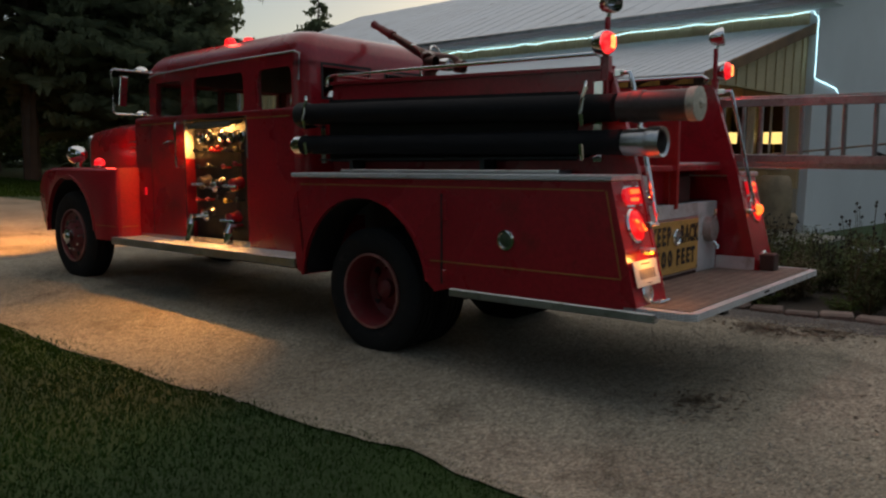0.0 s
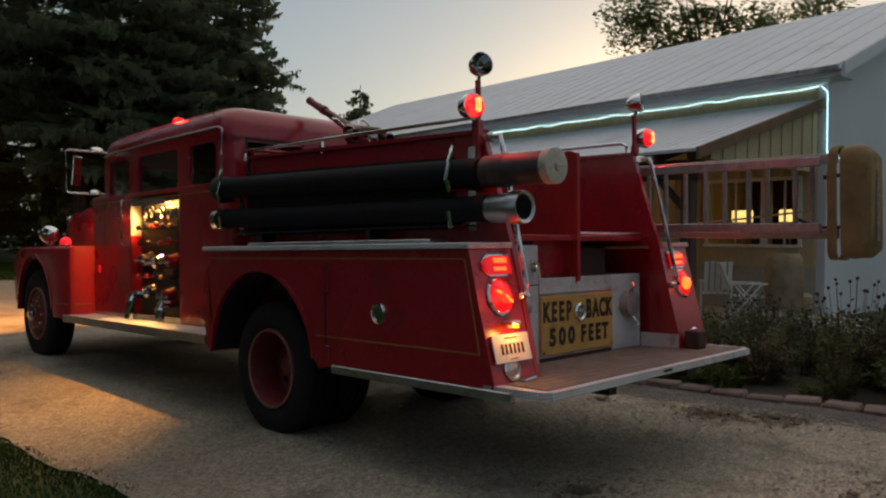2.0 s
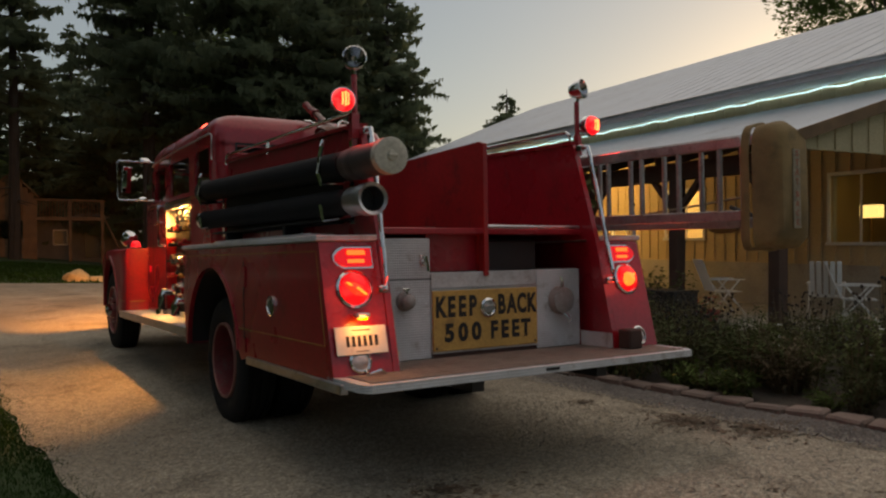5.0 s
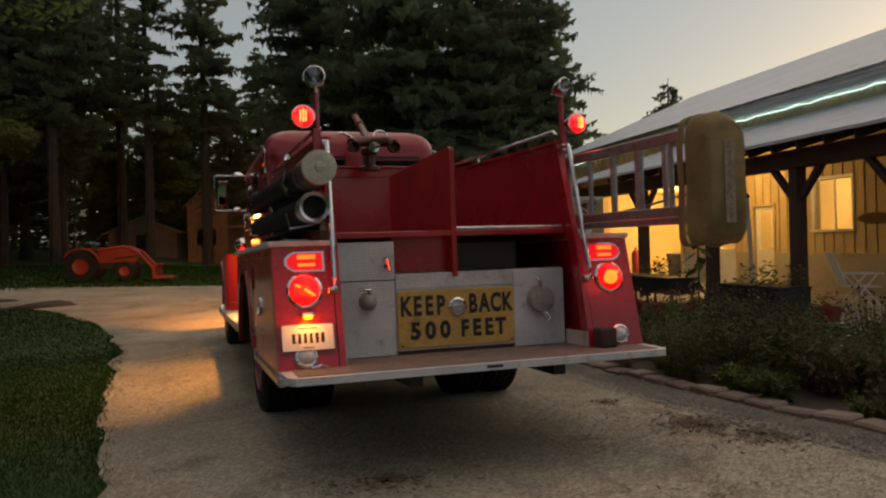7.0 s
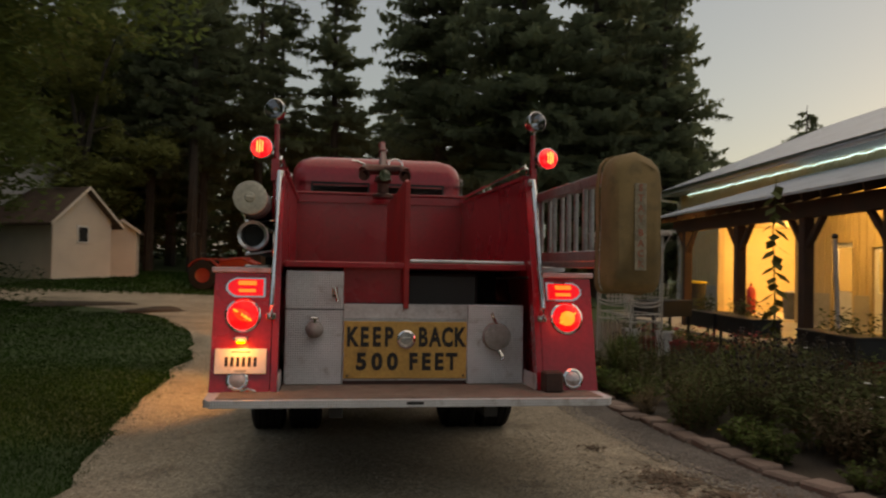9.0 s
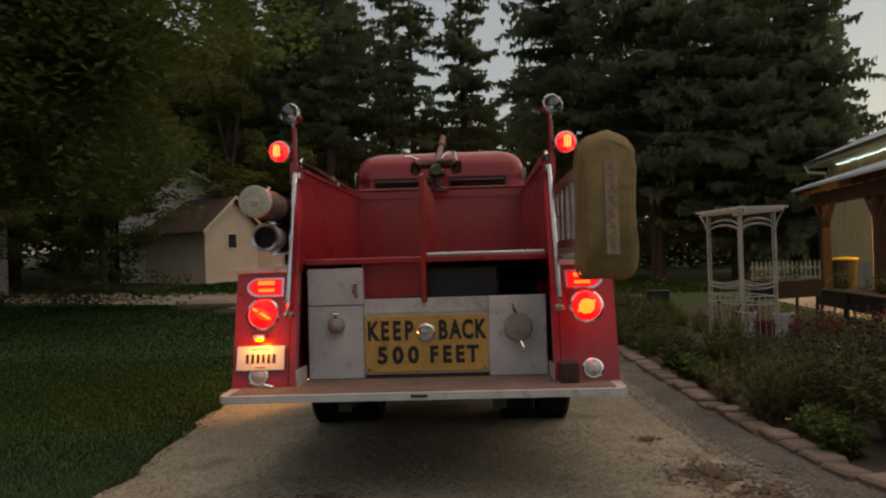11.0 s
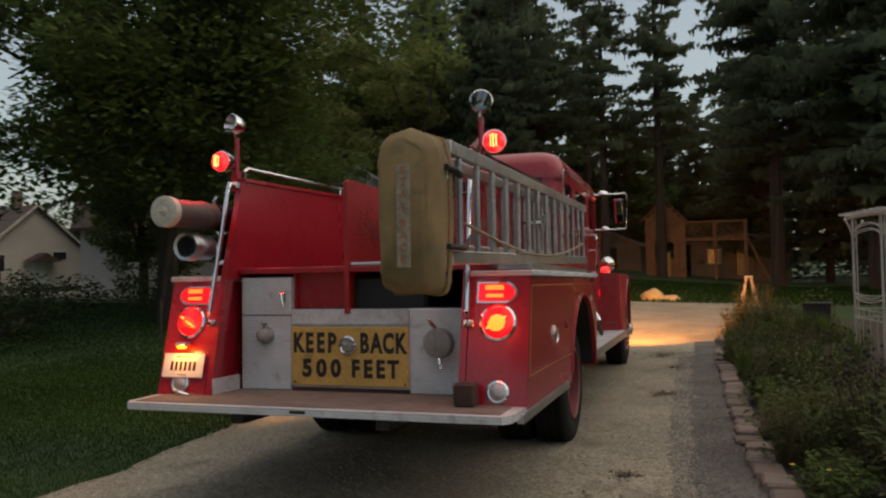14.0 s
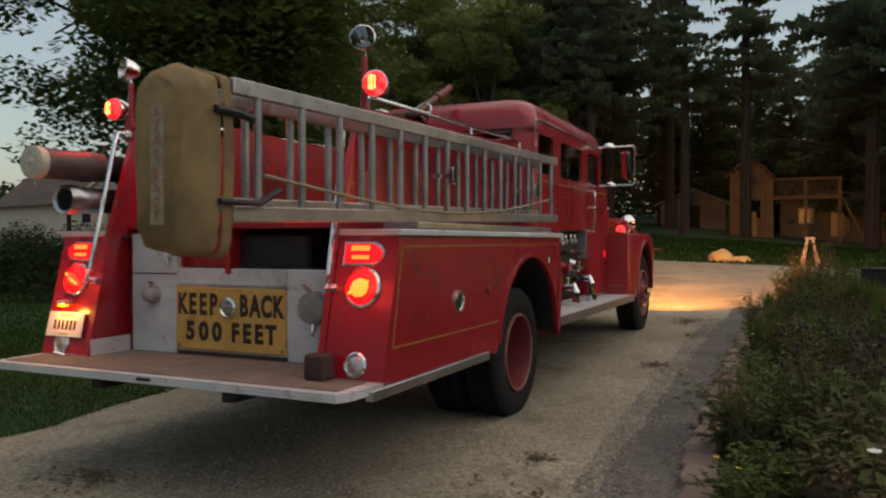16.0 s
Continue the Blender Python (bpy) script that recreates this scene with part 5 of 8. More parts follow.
scuff, rnd = Geo(), random.Random(88)
for k in range(150):
    y, z, a, w = rnd.gauss(0.98, 0.12), rnd.gauss(1.68, 0.075), rnd.uniform(0, 3.14), rnd.uniform(0.004, 0.016)
    p, q = (math.cos(a) * w, math.sin(a) * w), (-math.sin(a) * w * 0.5, math.cos(a) * w * 0.5)
    scuff.add([(0.0072, y + p[0], z + p[1]), (0.0072, y + q[0], z + q[1]), (0.0072, y - p[0], z - p[1]), (0.0072, y - q[0], z - q[1])], [(0, 1, 2, 3)])
tagged(quick("scuff", scuff, BOX_BROWN, div), "dark scuff marks in the paint", kind="stuff")
part("shelf_edge", Geo().box(-0.80, 0.815, 0.645, 0.67, 1.385, 1.425, 0.006), RED, engine)
part("hose_roller", Geo().cyl((0.02, 0.66, 1.437), (0.80, 0.66, 1.437), 0.012, n=8), STEEL, engine)
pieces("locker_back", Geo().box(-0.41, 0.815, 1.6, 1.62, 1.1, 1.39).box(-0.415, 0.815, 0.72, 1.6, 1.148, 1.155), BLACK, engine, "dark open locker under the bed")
part("locker_panel", Geo().box(-0.41, -0.02, 0.74, 0.76, 1.15, 1.39), RED, engine, "dark red panel closing one locker")
pieces("locker_side", Geo().box(-0.02, 0.0, 0.7, 1.6, 1.15, 1.39).box(-0.42, -0.40, 0.7, 1.6, 1.15, 1.39), RED_DARK, engine)
part("locker_bottle", Geo().lathe([(0.05, 0), (0.05, 0.06), (0.045, 0.07)], (0.15, 0.95, 1.156), (0, 0, 1), 12), STEEL, engine, "pale tin in the locker")
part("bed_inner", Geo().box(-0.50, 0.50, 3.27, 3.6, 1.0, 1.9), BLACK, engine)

# water cannon behind the cab
gun = part("deck_gun", Geo().lathe([(0.10, 0), (0.10, 0.03), (0.055, 0.05), (0.055, 0.14), (0.08, 0.16), (0.08, 0.2), (0.05, 0.22)], (0, 2.95, 2.10), (0, 0, 1), 16).tube([(-0.2, 2.8, 2.33), (-0.16, 2.85, 2.36), (0, 2.92, 2.37), (0.16, 2.85, 2.36), (0.2, 2.8, 2.33)], 0.05, 10), GUN, engine, "bronze water cannon swung to point ahead")
for x in (-0.19, 0.0, 0.19):
    part("inlet", Geo().lathe([(0.05, 0), (0.056, 0.06), (0.056, 0.1), (0.045, 0.1), (0.042, 0.02)], (x, 2.82, 2.30), (0, -1, -0.1), 16), GUN if x else CHROME, gun)
part("barrel", Geo().tube([(0, 2.93, 2.36), (0.01, 3.1, 2.44), (0.03, 3.42, 2.61)], [0.05, 0.042, 0.032], 12), GUN, gun)
part("nozzle", Geo().tube([(0.03, 3.42, 2.61), (0.032, 3.46, 2.63), (0.034, 3.50, 2.65), (0.036, 3.56, 2.68), (0.038, 3.60, 2.70), (0.04, 3.68, 2.745)], [0.042, 0.044, 0.034, 0.036, 0.03, 0.036], 14), RED_FADED, gun, "red-banded nozzle")
pieces("handwheel", Geo().tube([(0.12 + 0.07 * math.cos(a * 0.628), 2.98 + 0.03 * math.sin(a * 0.628), 2.42 + 0.07 * math.sin(a * 0.628)) for a in range(11)], 0.009, 6).tube([(-0.1, 2.95, 2.38), (-0.25, 2.9, 2.44), (-0.3, 2.9, 2.44)], 0.012, 6), CHROME, gun)

# cab: hollow, with posts, glass, doors and a crowned roof
CX, CY0, CY1, SILL, HEAD = 0.885, 3.60, 6.12, 1.92, 2.29


def rounded(hx, y0, y1, r0, r1, n=6):
    pts = []
    for cx, cy, r, a0 in ((hx - r1, y1 - r1, r1, 0), (-hx + r1, y1 - r1, r1, 90), (-hx + r0, y0 + r0, r0, 180), (hx - r0, y0 + r0, r0, 270)):
        pts += [(cx + r * math.cos(radians(a0 + 90 * i / n)), cy + r * math.sin(radians(a0 + 90 * i / n))) for i in range(n + 1)]
    return pts


cab = new("cab")
cab.parent = engine
levels = [(0.0, 2.285), (0.0, 2.40), (0.012, 2.46), (0.04, 2.52), (0.09, 2.57), (0.17, 2.605), (0.32, 2.628), (0.5, 2.635)]
part("roof", Geo().rings([[(x, y, z - max(0, y - 5.2) * 0.03 * (1 if z > 2.4 else 0.2)) for x, y in rounded(CX - i, CY0 + i, CY1 + 0.12 - i * 1.3, 0.15, 0.22)] for i, z in levels], False, True), RED, cab, "crowned red cab roof", 50)
part("headliner", Geo().box(-0.84, 0.84, 3.66, 6.1, 2.300, 2.306), INTERIOR, cab)
for s in (-1, 1):
    g = Geo().box(min(s * (CX - 0.03), s * CX), max(s * (CX - 0.03), s * CX), CY0 + 0.14, 4.42, 0.66, SILL, 0.004)
    part("side_panel", g, RED, cab)
    g = Geo().box(min(s * (CX - 0.03), s * CX), max(s * (CX - 0.03), s * CX), 5.47, 6.42, 0.70, SILL, 0.006)
    dr = part("door", g, RED, cab, "red front cab door")
    part("door_handle", Geo().tube([(s * CX, 5.62, 1.68), (s * (CX + 0.045), 5.62, 1.68), (s * (CX + 0.05), 5.64, 1.68), (s * (CX + 0.045), 5.78, 1.66)], 0.012, 8), CHROME, dr)
    part("door_seam", Geo().box(min(s * (CX - 0.004), s * (CX + 0.002)), max(s * (CX - 0.004), s * (CX + 0.002)), 5.462, 5.472, 0.72, SILL).box(min(s * (CX - 0.004), s * (CX + 0.002)), max(s * (CX - 0.004), s * (CX + 0.002)), 6.10, 6.108, 0.72, SILL), BLACK, dr)
    part("marker", Geo().box(min(s * CX, s * (CX + 0.012)), max(s * CX, s * (CX + 0.012)), 6.22, 6.26, 1.12, 1.2, 0.004), TURN_LIT, dr, "small red side marker")
    g = Geo()
    for y0, y1 in ((CY0 + 0.14, CY0 + 0.17), (4.24, 4.46), (5.28, 5.50)):
        g.box(min(s * (CX - 0.05), s * CX), max(s * (CX - 0.05), s * CX), y0, y1, SILL, HEAD, 0.006)
    g.ext([(5.98, SILL), (6.10, SILL), (6.10, HEAD), (5.96, HEAD)], "x", s * (CX - 0.06), s * CX)
    pieces("window_post", g, RED, cab)
    g = Geo().box(min(s * (CX - 0.03), s * (CX + 0.004)), max(s * (CX - 0.03), s * (CX + 0.004)), CY0 + 0.12, 6.4, SILL - 0.03, SILL + 0.012, 0.006)
    part("sill", g, RED, cab)
    part("belt_stripe", Geo().box(min(s * CX, s * (CX + 0.006)), max(s * CX, s * (CX + 0.006)), CY0 + 0.2, 6.3, SILL - 0.062, SILL - 0.052), GOLD, cab)
    part("drip_rail", Geo().tube([(s * (CX + 0.008), 3.66, 2.16), (s * (CX + 0.008), 3.64, 2.38), (s * (CX + 0.008), 3.70, 2.405), (s * (CX + 0.008), 4.8, 2.40), (s * (CX + 0.008), 5.9, 2.375), (s * (CX + 0.006), 6.08, 2.35)], 0.009, 6), STEEL, cab, "bright drip rail")
    for y0, y1 in ((CY0 + 0.17, 4.24), (4.46, 5.28), (5.50, 5.99)):
        g = Geo()
        for yy, zz, dy, dz in ((y0, SILL, 1, 1), (y1, SILL, -1, 1), (y1, HEAD, -1, -1), (y0, HEAD, 1, -1)):
            bend = [(yy + dy * 0.07 * (1 - math.sin(radians(q))), zz + dz * 0.07 * (1 - math.cos(radians(q)))) for q in range(0, 91, 18)]
            g.ext([(yy, zz)] + bend, "x", s * (CX - 0.035), s * (CX - 0.004))
        pieces("corner_fillet", g, RED, cab)
        part("window", Geo().box(min(s * (CX - 0.022), s * (CX - 0.016)), max(s * (CX - 0.022), s * (CX - 0.016)), y0, y1, SILL, HEAD), CAB_GLASS, cab)
    # rounded rear corner
    outer = [(s * (CX - 0.15 + 0.15 * math.cos(radians(a))), CY0 + 0.15 - 0.15 * math.sin(radians(a))) for a in range(0, 91, 15)]
    inner = [(s * (CX - 0.15 + 0.11 * math.cos(radians(a))), CY0 + 0.15 - 0.11 * math.sin(radians(a))) for a in range(90, -1, -15)]
    part("corner_post", Geo().ext(outer + inner, "z", 0.66, 2.33), RED, cab, sharp=50)
g = Geo().box(-0.74, 0.74, CY0, CY0 + 0.03, 0.66, 2.02).box(-0.74, 0.74, CY0, CY0 + 0.03, 2.31, 2.33).box(-0.74, -0.68, CY0, CY0 + 0.03, 2.02, 2.31).box(0.68, 0.74, CY0, CY0 + 0.03, 2.02, 2.31).box(-0.1, 0.1, CY0, CY0 + 0.03, 2.02, 2.31)
part("rear_wall", g, RED, cab)
for a, b_ in ((-0.68, -0.1), (0.1, 0.68)):
    part("rear_window", Geo().box(a, b_, CY0 + 0.012, CY0 + 0.018, 2.02, 2.31), CAB_GLASS, cab)
    part("window_gasket", Geo().box(a - 0.012, b_ + 0.012, CY0 - 0.006, CY0 + 0.002, 2.302, 2.322).box(a - 0.012, b_ + 0.012, CY0 - 0.006, CY0 + 0.002, 2.008, 2.028).box(a - 0.012, a + 0.008, CY0 - 0.006, CY0 + 0.002, 2.028, 2.302).box(b_ - 0.008, b_ + 0.012, CY0 - 0.006, CY0 + 0.002, 2.028, 2.302), BLACK, cab)
part("cab_floor", Geo().box(-0.85, 0.85, CY0 + 0.03, 6.4, 0.64, 0.68), INTERIOR, cab)
part("bench_seat", Geo().box(-0.8, 0.8, 4.7, 5.2, 0.9, 1.2, 0.04).box(-0.8, 0.8, 4.6, 4.72, 1.2, 1.75, 0.04), INTERIOR, cab)
part("dashboard", Geo().box(-0.84, 0.84, 6.1, 6.4, 1.4, 1.9, 0.03), INTERIOR, cab)
part("steering_wheel", Geo().tube([(-0.42 + 0.2 * math.cos(a * 0.524), 5.85 + 0.06 * math.sin(a * 0.524), 1.72 + 0.19 * math.sin(a * 0.524)) for a in range(13)], 0.013, 6), BLACK, cab)
g = Geo()
g.ext([(6.10, 1.93), (6.16, 1.93), (6.12, HEAD), (6.06, HEAD)], "x", -0.86, -0.80).ext([(6.10, 1.93), (6.16, 1.93), (6.12, HEAD), (6.06, HEAD)], "x", 0.80, 0.86).ext([(6.10, 1.93), (6.16, 1.93), (6.12, HEAD), (6.06, HEAD)], "x", -0.025, 0.025)
pieces("windscreen_post", g, RED, cab)
for a, b_ in ((-0.80, -0.025), (0.025, 0.80)):
    part("windscreen", Geo().ext([(6.125, 1.93), (6.131, 1.93), (6.091, HEAD), (6.085, HEAD)], "x", a, b_), CAB_GLASS, cab)
part("cowl", Geo().ext([(6.08, 1.95), (6.2, 1.965), (6.44, 1.93), (6.46, 0.75), (6.40, 0.70), (6.40, 1.88), (6.1, 1.90)], "x", -0.86, 0.86), RED, cab)

# roof lamps
for name, x, y, z, r, m, lab in (("roof_beacon", -0.52, 5.15, 2.605, 0.06, BEACON_LIT, "red roof beacon, lit"), ("roof_beacon", -0.37, 5.05, 2.62, 0.06, BEACON_LIT, "red roof beacon, lit"), ("roof_beacon", 0.50, 5.9, 2.56, 0.04, LENS_RED, "red roof beacon"), ("roof_marker", -0.62, 6.05, 2.50, 0.03, AMBER_LIT, "small amber roof marker, lit"), ("roof_marker", 0.66, 6.05, 2.48, 0.03, LENS_RED, "small red roof marker")):
    o = part(name, Geo().lathe([(r * 1.15, -0.02), (r * 1.15, 0.015), (r, 0.018)], (x, y, z), (0, 0, 1), 16), CHROME, engine, lab)
    part("lens", Geo().lathe([(r, 0.018), (r * 0.98, 0.06), (r * 0.7, 0.09), (r * 0.1, 0.1)], (x, y, z), (0, 0, 1), 16), m, o)

# hood, front fenders, headlamps
rs = []
for y, hw, zt in ((6.42, 0.62, 1.96), (7.0, 0.56, 1.955), (7.8, 0.5, 1.94), (8.35, 0.45, 1.90), (8.46, 0.41, 1.84)):
    rs.append([(hw * sx * 0.99, y, z) for sx, z in ((-1, 1.05), (-1, 1.5), (-1, zt - 0.16), (-0.9, zt - 0.06), (-0.6, zt - 0.015), (0, zt), (0.6, zt - 0.015), (0.9, zt - 0.06), (1, zt - 0.16), (1, 1.5), (1, 1.05))])
hood = part("hood", Geo().rings(rs), RED, engine, "rounded red engine hood")
for s in (-1, 1):
    pieces("louvre", Geo().box(min(s * 0.545, s * 0.57), max(s * 0.545, s * 0.57), 6.75, 7.15, 1.70, 1.712).box(min(s * 0.54, s * 0.565), max(s * 0.54, s * 0.565), 6.75, 7.15, 1.64, 1.652).box(min(s * 0.53, s * 0.565), max(s * 0.53, s * 0.565), 6.75, 7.15, 1.58, 1.592), CHROME, hood)
    poly = [(6.38, 0.62), (6.90, 0.62)] + arch(FY, FZ + 0.05, 0.64, 176, -2, 18) + [(8.30, 0.66), (8.40, 0.80), (8.46, 1.0), (8.44, 1.2), (8.36, 1.32), (8.24, 1.38), (8.05, 1.41), (6.38, 1.41)]
    shell = Geo()
    for x in (0.60, 1.09, 1.125, 1.14):
        k = {0.60: 0.0, 1.09: 0.0, 1.125: 0.012, 1.14: 0.035}[x]
        shell.v += [(s * x * (1 - 0.05 * max(0.0, y - 7.4)), y - k * (1 if y > 8.25 else -1 if y < 6.4 else 0), z - k * (1 if z > 1.3 else 0)) for y, z in poly]
    n = len(poly)
    shell.f = [(k * n + i, k * n + (i + 1) % n, (k + 1) * n + (i + 1) % n, (k + 1) * n + i) for k in range(3) for i in range(n)] + [tuple(range(n)), tuple(range(3 * n, 4 * n))]
    fen = part("front_fender", shell, RED, engine, "broad red front fender with an open wheel arch", 40)
    rim_o, rim_i = arch(FY, FZ + 0.05, 0.662, 176, -2, 18), arch(FY, FZ + 0.05, 0.635, 176, -2, 18)[::-1]
    lip = Geo().ext(rim_o + rim_i, "x", 1.12, 1.152)
    lip.v = [(s * x * (1 - 0.05 * max(0.0, y - 7.4)), y, z) for x, y, z in lip.v]
    part("arch_lip", lip, RED, fen)
    part("wheel_well", Geo().ext(arch(FY, FZ + 0.05, 0.634, 176, -2, 18) + arch(FY, FZ + 0.05, 0.622, 176, -2, 18)[::-1], "x", s * 0.60, s * 1.06), BLACK, fen, "black wheel well liner")
    part("splash_apron", Geo().box(min(s * 0.60, s * 0.63), max(s * 0.60, s * 0.63), 6.42, 8.3, 0.7, 1.38), BLACK, fen)
    part("pinstripe", Geo().box(min(s * 0.92, s * 1.10), max(s * 0.92, s * 1.10), 6.374, 6.38, 0.775, 0.783).box(min(s * 1.1405, s * 1.143), max(s * 1.1405, s * 1.143), 6.44, 6.9, 0.775, 0.783), GOLD, fen, "thin gold pinstripe")
    hl = part("headlamp", Geo().lathe([(0.03, -0.17), (0.08, -0.12), (0.11, -0.04), (0.115, 0.02), (0.105, 0.04)], (s * 0.80, 8.0, 1.57), (0, 1, 0), 20).cyl((s * 0.80, 7.95, 1.40), (s * 0.80, 7.95, 1.48), 0.04, n=10), CHROME, engine, "chrome headlamp on the fender, lit")
    part("lens", Geo().lathe([(0.10, 0.03), (0.08, 0.05), (0.01, 0.06)], (s * 0.80, 8.0, 1.57), (0, 1, 0), 20), WARM_LIT, hl)
    wl_ = part("fender_beacon", Geo().lathe([(0.07, 0), (0.07, 0.03), (0.05, 0.04)], (s * 0.84, 7.35, 1.405), (0, 0, 1), 16), CHROME, engine, "chrome-footed red fender lamp")
    part("lens", Geo().lathe([(0.062, 0.035), (0.06, 0.08), (0.035, 0.11), (0.005, 0.12)], (s * 0.84, 7.35, 1.405), (0, 0, 1), 16), BEACON_LIT, wl_)
part("radiator_shell", Geo().box(-0.42, 0.42, 8.44, 8.50, 0.95, 1.82, 0.03), CHROME, engine)
part("front_bumper", Geo().box(-0.9, 0.9, 8.62, 8.69, 0.62, 0.84, 0.02).box(-0.45, -0.37, 8.3, 8.62, 0.6, 0.72).box(0.37, 0.45, 8.3, 8.62, 0.6, 0.72), CHROME, engine)

# running boards
for s in (-1, 1):
    rb = part("running_board", Geo().box(min(s * 0.88, s * 1.205), max(s * 0.88, s * 1.205), 3.38, 6.42, 0.635, 0.672, 0.006), TREAD, engine, "tread plate running board")
    part("board_edge", Geo().box(min(s * 1.19, s * 1.212), max(s * 1.19, s * 1.212), 3.38, 6.42, 0.60, 0.676, 0.005), STEEL, rb)
    part("board_riser", Geo().box(min(s * 0.862, s * 0.884), max(s * 0.862, s * 0.884), 3.6, 6.4, 0.60, 0.72), STEEL, rb)
    part("pump_front", Geo().box(min(s * 0.70, s * 0.76), max(s * 0.70, s * 0.76), 4.42, 5.47, 0.68, 1.93), INTERIOR, engine)

    # pump panel: gauges, valves, caps and pipework
    pump = part("pump_panel", Geo().box(min(s * 0.762, s * 0.78), max(s * 0.762, s * 0.78), 4.44, 5.45, 0.70, 1.90 if s < 0 else 1.42, 0.004), PANEL, engine, "pump panel with gauges, valve handles and brass caps")
    if s > 0:
        part("upper_panel", Geo().box(0.855, CX, 4.42, 5.47, 1.42, SILL, 0.006), RED, cab)
    rnd = random.Random(5 + s)
    top = 1.72 if s < 0 else 1.32
    rows = [(top, 5, "gauge"), (top - 0.14, 6, "knob")] + ([(top - 0.30, 4, "knob"), (top - 0.44, 3, "cap"), (top - 0.62, 5, "knob"), (top - 0.76, 2, "cap")] if s < 0 else [(top - 0.26, 2, "cap"), (top - 0.42, 3, "knob")])
    for z, n, what in rows:
        for k in range(n):
            y = 4.56 + (k + 0.5) * 0.80 / n + rnd.uniform(-0.03, 0.03)
            zz, xx = z + rnd.uniform(-0.02, 0.02), s * 0.78
            if what == "gauge":
                gg = part("gauge", Geo().lathe([(0.06, 0), (0.06, 0.03), (0.05, 0.036), (0.048, 0.02)], (xx, y, zz), (s, 0, 0), 18), CHROME, pump)
                part("dial", Geo().lathe([(0.048, 0.018), (0.005, 0.02)], (xx, y, zz), (s, 0, 0), 16), GAUGE, gg)
            elif what == "knob":
                part("valve_handle", Geo().tube([(xx, y, zz), (xx + s * 0.10, y, zz), (xx + s * 0.11, y - 0.05, zz + 0.01)], 0.012, 6).lathe([(0.022, 0), (0.026, 0.02), (0.015, 0.035)], (xx + s * 0.11, y - 0.05, zz + 0.01), (s, 0, 0.1), 10), (SLEEVE, BRASS, RED, BLACK)[rnd.randrange(4)], pump)
            else:
                c = part("discharge", Geo().lathe([(0.065, 0), (0.058, 0.025), (0.052, 0.07), (0.062, 0.078), (0.062, 0.11), (0.045, 0.122), (0.01, 0.125)], (xx, y, zz), (s, 0, -0.25), 18), (RED, CHROME, SLEEVE)[k % 3], pump)
                pieces("cap_lug", Geo().box(xx + s * 0.13 - 0.015, xx + s * 0.13 + 0.015, y - 0.11, y + 0.11, zz - 0.05, zz - 0.025, 0.005), CHROME, c)
    pieces("pipe", Geo().tube([(s * 0.78, 4.6, 0.86), (s * 0.98, 4.6, 0.86), (s * 1.0, 4.6, 0.8), (s * 1.0, 4.6, 0.7)], 0.045, 10).tube([(s * 0.78, 5.25, 0.92), (s * 0.97, 5.25, 0.92), (s * 0.99, 5.25, 0.86), (s * 0.99, 5.25, 0.72)], 0.04, 10).cyl((s * 0.99, 5.25, 0.68), (s * 0.99, 5.25, 0.74), 0.06, n=12), CHROME, pump)
    if s < 0:
        hood_l = part("panel_lamp", Geo().ext([(-0.93, 1.80), (-0.80, 1.835), (-0.78, 1.86), (-0.78, 1.875), (-0.94, 1.83), (-0.94, 1.79), (-0.93, 1.79)], "y", 4.62, 5.30), STEEL, pump, "lamp hood over the pump panel")
        part("tube", Geo().cyl((-0.86, 4.66, 1.815), (-0.86, 5.26, 1.815), 0.012, n=8), WARM_LIT, hood_l)
    for y in (4.432, 5.458):
        low, high = (1.50, 1.90) if s < 0 else (1.12, 1.42)
        # grey upper part paints in the panel lamp's light; the side is red below
        part("recess_cheek", Geo().box(min(s * 0.762, s * 0.884), max(s * 0.762, s * 0.884), y - 0.008, y + 0.008, low, high, 0.002), CAP_GREY, pump, "pale grey upper side of the pump recess, lamplight put into its colour")
        part("recess_side", Geo().box(min(s * 0.762, s * 0.884), max(s * 0.762, s * 0.884), y - 0.008, y + 0.008, 0.70, low, 0.002), RED, pump, "red side of the pump recess")
    part("recess_head", Geo().box(min(s * 0.762, s * 0.884), max(s * 0.762, s * 0.884), 4.44, 5.45, (1.90 if s < 0 else 1.42), (1.912 if s < 0 else 1.432)), PANEL, pump)
    part("handrail", Geo().tube([(s * 0.885, 5.52, 1.42), (s * 0.95, 5.52, 1.42), (s * 0.955, 5.52, 1.47), (s * 0.955, 5.52, 1.80), (s * 0.95, 5.52, 1.86), (s * 0.885, 5.52, 1.86)], 0.014, 8), CHROME, cab)
    # mirror on its square bracket
    mir = part("mirror", Geo().tube([(s * 0.88, 6.02, 2.395), (s * 1.25, 6.14, 2.41), (s * 1.27, 6.14, 2.39), (s * 1.26, 6.14, 1.98), (s * 1.24, 6.13, 1.96), (s * 0.88, 6.06, 1.955)], 0.010, 8), CHROME, cab, "chrome door mirror on a square bracket")
    part("mirror_glass", Geo().box(-0.06, 0.06, -0.008, 0.006, -0.15, 0.15, 0.004).moved(pose(s * 1.17, 6.10, 2.19, 6, 0, -s * 28)), MIRROR, mir)
    part("mirror_back", Geo().box(-0.063, 0.063, 0.006, 0.022, -0.153, 0.153, 0.004).moved(pose(s * 1.17, 6.10, 2.19, 6, 0, -s * 28)), BLACK, mir)
